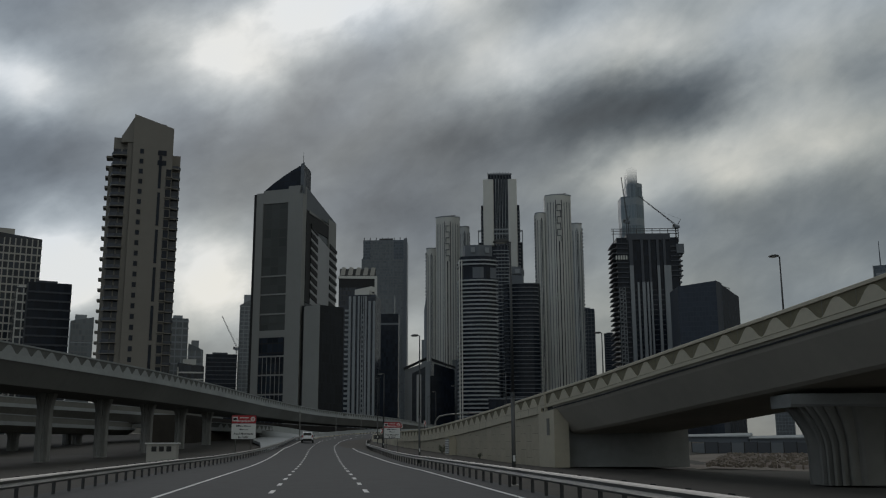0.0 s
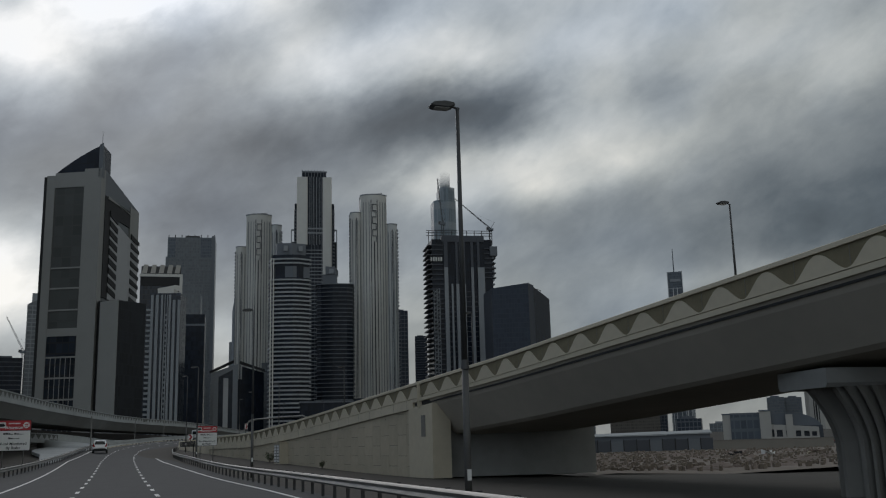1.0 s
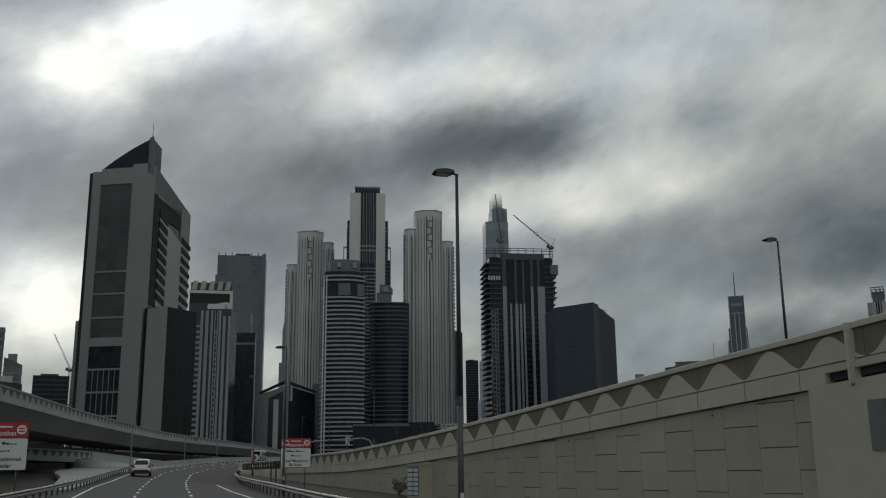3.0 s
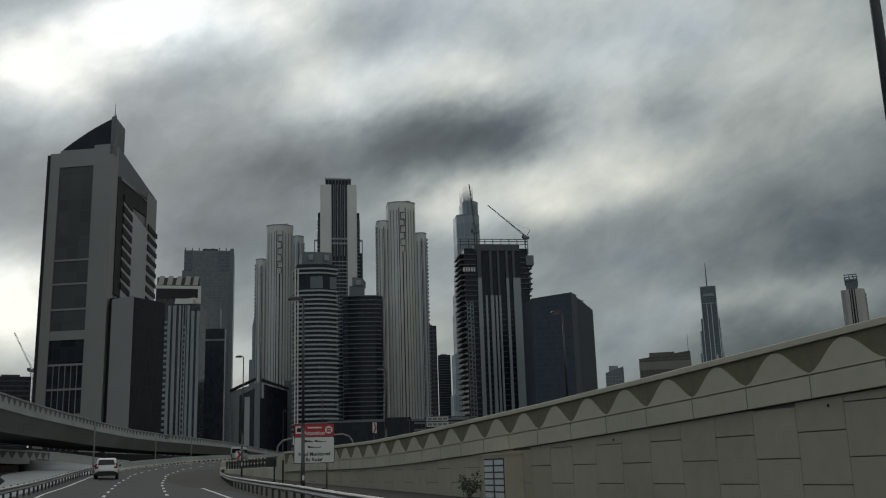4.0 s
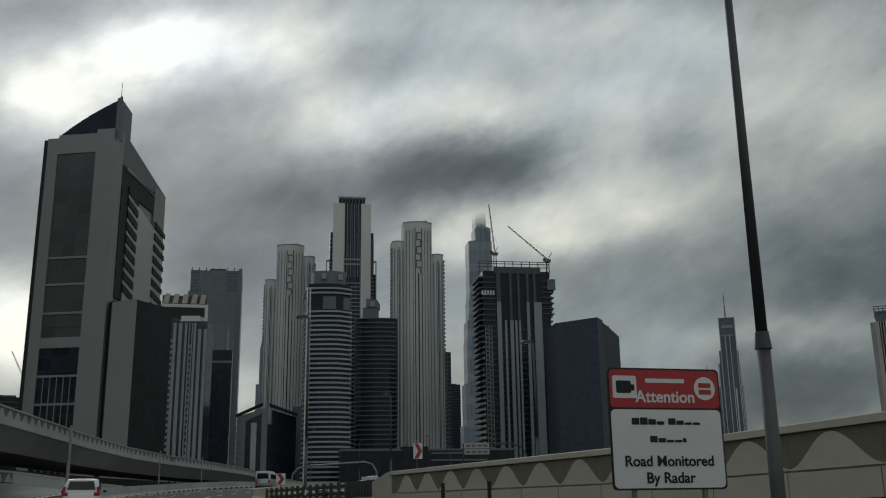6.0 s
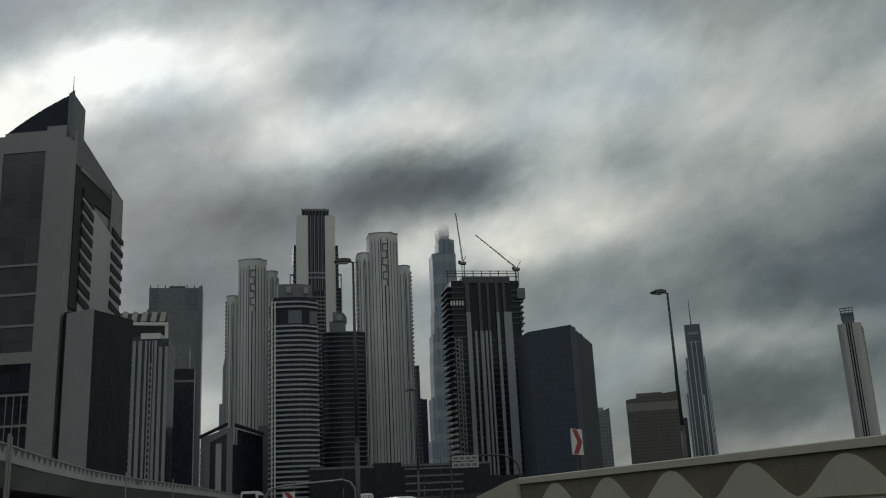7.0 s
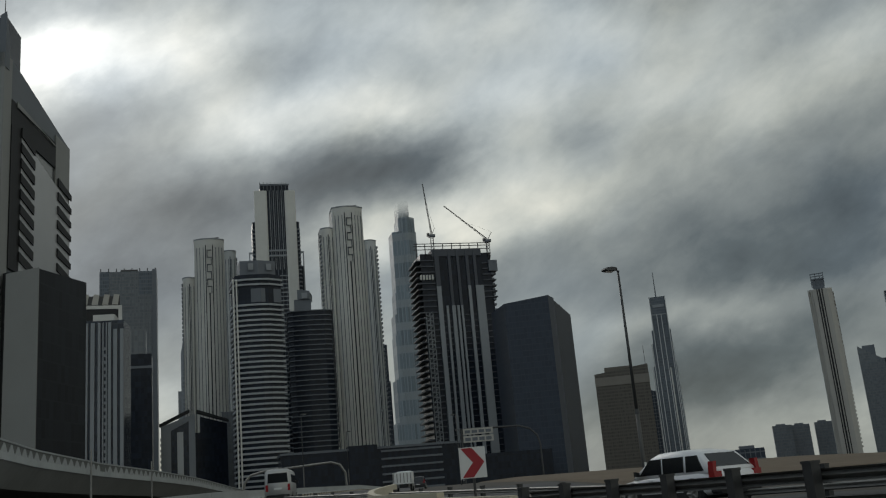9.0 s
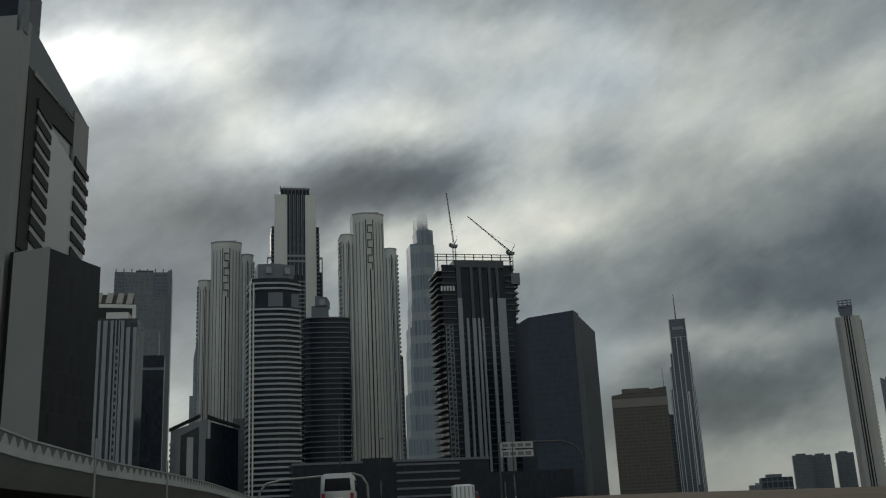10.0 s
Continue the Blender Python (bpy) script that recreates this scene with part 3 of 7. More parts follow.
bm = B()
sweep(bm, ramp_frames(bridge), [(0.02, -1.2), (-0.22, -1.6), (-1.5, -3.12), (-1.75, -3.27), (-2.1, -3.3), (-WIDE + 2.3, -3.3), (-WIDE + 1.6, -3.1), (-WIDE + 0.5, -1.7), (-WIDE + 0.2, -1.42), (-WIDE + 0.2, -1.15), (0.02, -1.15)])
part("box_girder", bm, GIRDER, ramp_thing, "grey concrete box girder under the ramp")
bm = B()
sweep(bm, ramp_frames([y for y in whole if y > 74.6]), [(0.12, -1.55), (0.12, -0.995), (0.0, -0.995), (0.0, -0.95), (-0.25, -0.95), (-0.25, -1.55)])
part("ledge_course", bm, CONCRETE_PALE, ramp_thing, "pale ledge course below the waves")
bm = B()
sweep(bm, ramp_frames([y for y in whole if y < 76]), [(0.12, -1.2), (0.12, -0.995), (0.0, -0.995), (0.0, -0.95), (-0.25, -0.95), (-0.25, -1.2)])
part("ledge_course", bm, CONCRETE_PALE, ramp_thing, "thin pale ledge below the waves")
bm = B()
sweep(bm, ramp_frames(whole), [(0.03, -0.95), (0.03, -0.1), (-0.25, -0.1), (-0.25, -0.95)])
part("parapet", bm, TAN, ramp_thing, "tan exposed-aggregate parapet wall")
bm = B()
sweep(bm, ramp_frames(whole), [(0.11, -0.17), (0.11, -0.02), (0.09, 0.0), (-0.3, 0.0), (-0.32, -0.02), (-0.32, -0.17)])
part("coping", bm, CONCRETE_PALE, ramp_thing, "pale concrete coping")
bm = B()
sweep(bm, [((p[0] + WIDE, p[1], p[2]), o) for p, o in ramp_frames(whole)], [(0.25, -1.5), (0.25, 0.0), (-0.1, 0.0), (-0.1, -1.5)])
part("far_parapet", bm, CONCRETE, ramp_thing, "grey concrete parapet of the far side")

WAVE_LEN, WAVE_TALL = 2.4 * math.hypot(1, 0.242), 0.77


def wave_mesh(mat, length):
    bm = B()
    n = 20
    lo, hi = [], []
    for depth in (0.0, 0.045):
        lo.append([bm.verts.new((length * (k / n - 0.5), depth, 0)) for k in range(n + 1)])
        hi.append([bm.verts.new((length * (k / n - 0.5), depth, 0.03 + (WAVE_TALL - 0.08) * (0.5 + 0.5 * math.cos(2 * math.pi * (k / n - 0.5))) ** 0.9)) for k in range(n + 1)])
    for k in range(n):
        bm.faces.new((lo[1][k], lo[1][k + 1], hi[1][k + 1], hi[1][k]))
        bm.faces.new((hi[0][k], hi[1][k], hi[1][k + 1], hi[0][k + 1]))
        bm.faces.new((lo[0][k], hi[0][k], hi[0][k + 1], lo[0][k + 1]))
    for k in (0, n):
        bm.faces.new((lo[0][k], lo[1][k], hi[1][k], hi[0][k]))
    return mesh_of("wave_panel", bm, mat)


def on_wall(p, q, out):
    """Turns x along p to q, y outward, z up; at the middle of p and q."""
    p, q = Vector(p), Vector(q)
    x = (q - p).normalized()
    y = Vector((out[0], out[1], 0)).normalized()
    y = (y - x * x.dot(y)).normalized()
    if x.cross(y).z < 0:
        x = -x
    z = x.cross(y)
    m = Matrix((x, y, z)).transposed().to_4x4()
    m.translation = (p + q) / 2
    return m


WAVE_MESH = wave_mesh(CONCRETE_PALE, WAVE_LEN * 0.998)
COOL_WAVE = wave_mesh(COOL_CONCRETE, WAVE_LEN * 0.998)
BRIDGE_WAVE = wave_mesh(CONCRETE_PALE, 2.2 * math.hypot(1, 0.285) * 0.998)
WAVE_TOPS = [145.3 - 2.41 * k for k in range(8)] + [126.0 - 2.44 * k for k in range(9)] + [103.95 - 2.345 * k for k in range(13)] + [73.3 - 2.2 * k for k in range(18)]
for c in WAVE_TOPS:
    (p, out), (q, _) = ramp_frame(c - 1.195, -0.95), ramp_frame(c + 1.195, -0.95)
    p = (p[0] + out[0] * 0.03, p[1] + out[1] * 0.03, p[2])
    q = (q[0] + out[0] * 0.03, q[1] + out[1] * 0.03, q[2])
    place("wave_panel", WAVE_MESH if c > 74 else BRIDGE_WAVE, ramp_thing, on_wall(p, q, out))
# joints of the ledge course, one under each trough
bm = B()
box(bm, -0.012, 0.012, -0.01, 0.01, 0.0, 0.54)
JOINT = mesh_of("joint", bm, CONCRETE_DARK)
for y in [c - 1.2 for c in WAVE_TOPS if c > 77]:
    p, out = ramp_frame(y, -1.535)
    place("joint", JOINT, ramp_thing, on_wall((p[0] + out[0] * 0.118, p[1] + out[1] * 0.118 - 0.1, p[2]), (p[0] + out[0] * 0.118, p[1] + out[1] * 0.118 + 0.1, p[2]), out))

# thin joints across the tan wall and small weep holes below the ledge
bm = B()
box(bm, -0.009, 0.009, -0.006, 0.006, 0.0, 0.8)
TAN_JOINT = mesh_of("joint", bm, CONCRETE_DARK)
for y in [c - 1.2 for c in WAVE_TOPS]:
    p, out = ramp_frame(y, -0.93)
    place("joint", TAN_JOINT, ramp_thing, on_wall((p[0] + out[0] * 0.034, p[1] + out[1] * 0.034 - 0.1, p[2]), (p[0] + out[0] * 0.034, p[1] + out[1] * 0.034 + 0.1, p[2]), out))
bm = B()
rod(bm, (0, -0.01, 0), (0, 0.012, 0), 0.04, 0.04, 10)
HOLE = mesh_of("weep_hole", bm, BLACK)
for k in range(8):
    y = 81.1 + 9.55 * k
    p, out = ramp_frame(y, -1.78)
    place("weep_hole", HOLE, ramp_thing, on_wall((p[0], p[1] - 0.1, p[2]), (p[0], p[1] + 0.1, p[2]), out))

# abutment with its slotted end pillar
bm = B()
box(bm, 6.6, 16.4, 74.6, 77.0, -0.2, 3.4)
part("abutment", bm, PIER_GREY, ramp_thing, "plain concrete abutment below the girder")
bm = B()
prism(bm, [(near_x(73.0) - 0.14, 73.0), (near_x(73.0) + 1.0, 73.25), (near_x(76.6) + 1.0, 76.85), (near_x(76.6) - 0.14, 76.6)], -0.2, [ramp_top(73) - 1.5, ramp_top(73) - 1.5, ramp_top(76.6) - 1.5, ramp_top(76.6) - 1.5])
part("end_pillar", bm, CONCRETE_PALE, ramp_thing, "pale end pillar with a narrow slot")
bm = B()
prism(bm, [(near_x(74.0) - 0.165, 74.0), (near_x(74.0) + 0.1, 74.05), (near_x(74.55) + 0.1, 74.6), (near_x(74.55) - 0.165, 74.55)], 2.2, 3.45)
part("slot", bm, CONCRETE_DARK, ramp_thing, "dark recessed slot")
bm = B()
p, out = ramp_frame(75.0, -1.5)
box(bm, p[0] - 0.2, p[0] + 0.1, 74.92, 75.06, p[2] - 0.1, p[2] + 1.5)
part("cover_strip", bm, CONCRETE_PALE, ramp_thing, "pale strip over the deck joint")

# wall behind the facing panels
wall_y = spaced(76.6, 147.2, 3)
bm = B()
rings = []
for y in wall_y:
    x, z = near_x(y), ramp_top(y) - 1.5
    rings.append([(x + 0.08, y, -0.3), (x + 0.08, y, z), (x + WIDE - 0.3, y, z), (x + WIDE - 0.3, y, -0.3)])
ring_loft(bm, rings)
part("wall_core", bm, CONCRETE_DARK, ramp_thing, "grey retaining wall core behind the facing panels")
LIFT = 1.29
for k in range(-1, 44):
    y, y1 = max(77.39 + 1.597 * k, 76.65), min(77.39 + 1.597 * (k + 1), 147.0)
    z = -1.51 if k % 2 == 0 else -0.86
    while z < ramp_top(y1) - 1.6 and y1 - y > 0.2:
        zt0, zt1 = min(z + LIFT, ramp_top(y) - 1.57), min(z + LIFT, ramp_top(y1) - 1.57)
        zb = max(z, grade(y) - 0.3)
        if min(zt0, zt1) - zb > 0.07:
            bm = B()
            g, gz = 0.008, 0.014
            a, c = near_x(y + g), near_x(y1 - g)
            quad = [(a, y + g, zb + gz), (c, y1 - g, zb + gz), (c, y1 - g, zt1 - gz), (a, y + g, zt0 - gz)]
            ring_loft(bm, [quad, [(px + 0.1, py, pz) for px, py, pz in quad]])
            part("facing_panel", bm, CONCRETE, ramp_thing)
        z += LIFT

# sloping end block of the parapet, and the low wall that goes on under the stout rail
bm = B()
x, z = near_x(147.2), ramp_top(147.2)
rings = []
for dy, dz in ((0.0, 0.0), (0.6, -0.06), (1.3, -0.2), (2.5, -0.4)):
    xx = near_x(147.25 + dy)
    rings.append([(xx - 0.13, 147.25 + dy, z - 2.4), (xx - 0.13, 147.25 + dy, z + dz - 0.01), (xx + 0.3, 147.25 + dy, z + dz - 0.01), (xx + 0.3, 147.25 + dy, z - 2.4)])
ring_loft(bm, rings)
part("end_block", bm, CONCRETE_PALE, ramp_thing, "pale sloping end block of the parapet")
for k in range(8):
    y0, y1 = 149.78 + 3.04 * k, 149.78 + 3.04 * k + 3.01
    bm = B()
    ring_loft(bm, [[(near_x(y) - 0.16, y, grade(y) - 0.3), (near_x(y) - 0.1, y, 2.22), (near_x(y) - 0.06, y, 2.25), (near_x(y) + 0.4, y, 2.25), (near_x(y) + 0.4, y, grade(y) - 0.3)] for y in (y0, y1)])
    part("low_wall", bm, CONCRETE_PALE, ramp_thing, "pale low wall block under the rail")

stout = guard_rail("stout guard rail with dark posts on the ramp's low wall", spaced(150.2, 174, 2), lambda y: (near_x(y) + 0.12, y, 2.27), 1, 1.45, STOUT_POST, (0.14, 0.52), "stout rails on the ramp", 0.6, STEEL_OLD)

# closer posts where the rail meets the end block
for k in range(9):
    if k % 3:
        y = 150.2 + 0.4833 * k
        place("post", STOUT_POST, stout, Matrix.Translation((near_x(y) + 0.12, y, 2.27)) @ Matrix.Rotation(math.atan2(0.5, near_x(y + 0.5) - near_x(y)), 4, "Z"))
guard_rail("low dusty guard rail along the ramp's outer edge", spaced(150.2, 222, 3), lambda y: (near_x(min(y, 230)) + WIDE - 0.7, y, ramp_top(y) - 1.05), -1, 3.0, STOUT_POST, (0.14, 0.50), "stout rails on the ramp", 0.6, STEEL)

# nose of concrete blocks between carriageway and ramp
nose = thing("nose_barrier", (0, 0, 0), 0, "pale concrete barrier blocks on the nose between the roads", "barrier")
turns = [(-17.2, 177.9), (-18.25, 181.4), (-19.45, 184.9)] + [lane(y, 6.0)[:2] for y in (188.5, 192, 196, 200, 204, 208, 212)]
for k, (a, c) in enumerate(zip(turns, turns[1:])):
    d = (Vector(c) - Vector(a)).normalized()
    e = [Vector(a) + d * 0.02, Vector(c) - d * 0.02]
    low = 0.14 if k == 0 else 0.0
    bm = B()
    sweep(bm, [((q.x, q.y, grade(q.y)), (d.y, -d.x)) for q in e], [(-0.3, -0.1), (0.3, -0.1), (0.3, 0.06), (0.16, 0.3), (0.12, 0.9 - low), (-0.12, 0.9 - low), (-0.16, 0.3), (-0.3, 0.06)])
    part("barrier_block", bm, CONCRETE_PALE, nose)


# ---------- fluted bridge piers ----------
def pier_mesh(h, wide, deep, flare, mat, start=0.45):
    bm = B()
    n = 132
    rings = []
    for f in (0, 0.15, 0.35, 0.5, 0.62, 0.72, 0.82, 0.9, 0.96, 1.0):
        s = 1 + (flare - 1) * (max(0.0, f - start) / (1 - start)) ** 1.8
        ring = []
        for k in range(n):
            t = 2 * math.pi * k / n
            c, d = math.cos(t), math.sin(t)
            e = 0.55
            groove = 1 - 0.13 * (0.5 + 0.5 * math.cos(22 * t)) ** 3
            ring.append((math.copysign(abs(c) ** e, c) * wide / 2 * s * groove, math.copysign(abs(d) ** e, d) * deep / 2 * (1 + (s - 1) * 0.3) * groove, h * f))
        rings.append(ring)
    ring_loft(bm, rings)
    return mesh_of("fluted_pier", bm, mat)


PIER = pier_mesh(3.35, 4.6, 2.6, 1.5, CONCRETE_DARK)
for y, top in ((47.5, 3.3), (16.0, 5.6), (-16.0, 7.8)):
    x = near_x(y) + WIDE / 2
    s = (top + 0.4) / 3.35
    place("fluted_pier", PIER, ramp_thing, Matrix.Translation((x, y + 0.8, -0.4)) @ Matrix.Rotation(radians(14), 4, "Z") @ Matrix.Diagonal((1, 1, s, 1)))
    bm = B()
    sweep(bm, [((x - 3.55, y + 0.8, top), (0, 1)), ((x + 3.55, y + 0.8, top), (0, 1))], [(-1.5, -0.02), (1.5, -0.02), (1.6, 0.12), (1.6, 0.62), (-1.6, 0.62), (-1.6, 0.12)])
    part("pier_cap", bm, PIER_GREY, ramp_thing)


# ---------- viaduct on the outer side ----------
def viaduct(label, ys, frame_at, wide, piers, waves, pier_h, depth=1.9, face=COOL_AGGREGATE):
    v = thing("viaduct", (0, 0, 0), 0, label, "viaduct")
    fr = [frame_at(y) for y in ys]
    bm = B()
    sweep(bm, fr, [(0.0, -1.45), (-1.3, -1.45 - depth), (-wide + 1.3, -1.45 - depth), (-wide, -1.45), (-wide, -1.1), (0.0, -1.1)])
    # girder colours already darkened for the shade under the decks
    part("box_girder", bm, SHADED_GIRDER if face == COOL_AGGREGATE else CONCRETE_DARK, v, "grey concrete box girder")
    bm = B()
    sweep(bm, fr, [(0.1, -1.5), (0.1, -0.95), (-0.2, -0.95), (-0.2, -1.5)])
    part("ledge_course", bm, COOL_CONCRETE, v)
    bm = B()
    sweep(bm, fr, [(0.02, -0.95), (0.02, -0.12), (-0.2, -0.12), (-0.2, -0.95)])
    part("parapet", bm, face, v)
    bm = B()
    sweep(bm, fr, [(0.09, -0.14), (0.09, 0.0), (-0.26, 0.0), (-0.26, -0.14)])
    part("coping", bm, COOL_CONCRETE, v)
    bm = B()
    sweep(bm, [((p[0] - o[0] * wide, p[1] - o[1] * wide, p[2]), o) for p, o in fr], [(0.3, -1.2), (0.3, 0.0), (0.0, 0.0), (0.0, -1.2)])
    part("far_parapet", bm, CONCRETE, v)
    at = waves[0]
    while at < waves[1]:
        (p, out), (q, _) = frame_at(at), frame_at(at + 2.3)
        p = (p[0] + out[0] * 0.02, p[1] + out[1] * 0.02, p[2] - 0.95)
        q = (q[0] + out[0] * 0.02, q[1] + out[1] * 0.02, q[2] - 0.95)
        place("wave_panel", COOL_WAVE, v, on_wall(p, q, out))
        at += WAVE_LEN * 0.98
    mesh = pier_mesh(pier_h, 1.3, 1.5, 1.6, PIER_GREY, 0.72)
    for y in piers:
        p, out = frame_at(y)
        base = grade(y) - 0.3
        top = p[2] - 1.45 - depth
        place("fluted_pier", mesh, v, Matrix.Translation((p[0] - out[0] * wide / 2, p[1] - out[1] * wide / 2, base)) @ Matrix.Diagonal((1, 1, (top - base + 0.02) / pier_h, 1)))
    return v


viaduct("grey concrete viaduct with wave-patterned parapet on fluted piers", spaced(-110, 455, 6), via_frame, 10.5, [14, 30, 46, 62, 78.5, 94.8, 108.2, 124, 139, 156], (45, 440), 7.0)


def second_frame(y):
    s = 0.10
    k = 1 / math.hypot(1, s)
    return ((-70 + s * (y - 100), y, 8.4), (k, -s * k))


def third_frame(y):
    s = -0.05
    k = 1 / math.hypot(1, s)
    return ((-52 + s * (y - 100) - 8, y, 5.6), (k, -s * k))


# dark concrete faces carry the flyover's shade in their colour
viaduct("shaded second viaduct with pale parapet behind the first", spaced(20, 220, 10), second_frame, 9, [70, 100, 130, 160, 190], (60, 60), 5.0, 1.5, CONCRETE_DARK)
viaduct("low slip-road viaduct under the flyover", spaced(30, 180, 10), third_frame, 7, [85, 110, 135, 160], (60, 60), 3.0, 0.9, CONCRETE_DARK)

# slip road that comes down beside the flyover, with its pale side wall
slip = thing("slip_road", (0, 0, 0), 0, "slip road with pale parapet descending to the carriageway", "road")
bm = B()
rings = []
for y in spaced(214, 300, 6):
    a = lane(y, -9.9)
    rise = 1.6 * max(0.0, 1 - (y - 150) / 95)
    rings.append([(a[0], a[1], a[2] - 0.3), (a[0], a[1], a[2] + 0.02), (a[0] - 14, a[1] - 2, a[2] + rise), (a[0] - 14, a[1] - 2, a[2] - 0.3)])
ring_loft(bm, rings)
part("paved_slope", bm, COOL_CONCRETE, slip, "pale paved slope beside the road")
# its parapet comes out from under the flyover and falls to the carriageway; a smooth concrete slope lies before it
SLIP = [(-56.0, 172.0, 6.2), (-49.0, 182.5, 5.6), (-45.4, 187.0, 5.42), (-42.3, 190.6, 5.25), (-40.2, 194.2, 5.05), (-37.6, 198.0, 4.65), (-35.2, 201.0, 4.2), (-33.0, 203.6, 3.95)]


def slip_at(f):
    """Point and outward direction at a share f of the parapet's line."""
    u = f * (len(SLIP) - 1)
    k = min(int(u), len(SLIP) - 2)
    a, c = Vector(SLIP[k]), Vector(SLIP[k + 1])
    d = (c - a).normalized()
    return a.lerp(c, u - k), (d.y, -d.x)


line = [slip_at(k / 28) for k in range(29)]
bm = B()
sweep(bm, line, [(0.1, -0.16), (0.1, -0.02), (0.07, 0.0), (-0.3, 0.0), (-0.3, -0.16)])
part("coping", bm, COOL_CONCRETE, slip, "pale coping of the slip road's parapet")
bm = B()
sweep(bm, line, [(0.0, -1.15), (0.0, -0.16), (-0.25, -0.16), (-0.25, -1.15)])
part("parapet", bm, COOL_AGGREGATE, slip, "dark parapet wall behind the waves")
bm = B()
sweep(bm, [q for q in line[:14]], [(0.08, -1.6), (0.08, -0.95), (-9.0, -0.95), (-9.0, -1.6)])
part("deck", bm, COOL_CONCRETE, slip, "concrete deck edge over the dark opening")
for k in range(4, 15):
    (p, out), (q, _) = slip_at(k / 28 + 0.002), slip_at((k + 1) / 28 - 0.002)
    m = on_wall((p[0] + out[0] * 0.01, p[1] + out[1] * 0.01, p[2] - 0.95), (q[0] + out[0] * 0.01, q[1] + out[1] * 0.01, q[2] - 0.95), out)
    place("wave_panel", COOL_WAVE, slip, m @ Matrix.Diagonal(((q - p).length / (WAVE_LEN * 0.998), 1, 1, 1)))
bm = B()
sweep(bm, line[15:], [(0.03, -1.15), (0.03, -0.16), (-0.2, -0.16), (-0.2, -1.15)])
part("parapet_end", bm, COOL_CONCRETE, slip, "plain pale end of the parapet")
bm = B()
rings = []
corner = Vector((-42.0, 190.2, 2.3))
for k in range(17):
    f = k / 16
    t, out = slip_at(0.43 + 0.57 * f)
    y = 166 + 34 * f
    foot = corner.lerp(Vector(lane(y, left_rail(y) - 0.5, 0.0)), min(1.0, f / 0.35))
    up = t + Vector((out[0] * 0.05, out[1] * 0.05, -1.0 - 0.1 * (1 - f)))
    mid = foot.lerp(up, 0.5)
    rings.append([foot + Vector((0, 0, -0.6)), foot, mid, up, up + Vector((-1.5, 1.0, 0)), Vector((up.x - 1.5, up.y + 1.0, foot.z - 0.6))])
ring_loft(bm, rings)
part("wing_slope", bm, COOL_CONCRETE, slip, "smooth pale concrete slope before the parapet", True)
bm = B()
ribbon(bm, 122, 192, lambda y: float(np.interp(y, [122, 150, 192], [-7.5, -9.5, -17.0])), lambda y: left_rail(y) - 0.4, 0.06, thick=0.4)
part("apron", bm, COOL_CONCRETE, slip, "pale paved apron behind the guard rail")

# added dark backing for the shaded void under the flyover, behind its last piers
bm = B()
rings = []
for y in spaced(166, 440, 7):
    x, z = via_x(y) - 11.5, via_top(y) - 3.4
    rings.append([(x + 1.5, y, grade(y) - 0.3), (x, y, z), (x - 6, y, z), (x - 6, y, grade(y) - 0.3)])
ring_loft(bm, rings)
tagged(new("ground_dark_backing", mesh_of("ground_dark_backing", bm, EARTH)), kind="structure")

# ---------- skyline ----------
BASE = 4.86


def far(name, x, y, label, category="tower", yaw=0.0, group="", wide=1.0, tall=1.0):
    t = thing(name, (x, y, BASE), yaw, label, category, group)
    t.scale = (wide, wide, tall)
    return t


def slabs(t, name, mat, x0, x1, y0, y1, z0, z1, step, h):
    """Equal level slabs one above the other, each a part on one shared mesh."""
    bm = B()
    box(bm, x0, x1, y0, y1, 0, h)
    me = mesh_of(name, bm, mat)
    z = z0
    while z + h <= z1:
        place(name, me, t, Matrix.Translation((0, 0, z)))
        z += step


def fins(t, name, mat, x0, x1, step, w, y0, y1, z0, z1):
    """Equal uprights side by side, each a part on one shared mesh."""
    bm = B()
    box(bm, 0, w, y0, y1, z0, z1)
    me = mesh_of(name, bm, mat)
    x = x0
    while x + w <= x1 + 0.01:
        place(name, me, t, Matrix.Translation((x, 0, 0)))
        x += step


def block_part(t, name, mat, x0, x1, y0, y1, z0, z1, label=""):
    bm = B()
    box(bm, x0, x1, y0, y1, z0, z1)
    return part(name, bm, mat, t, label)


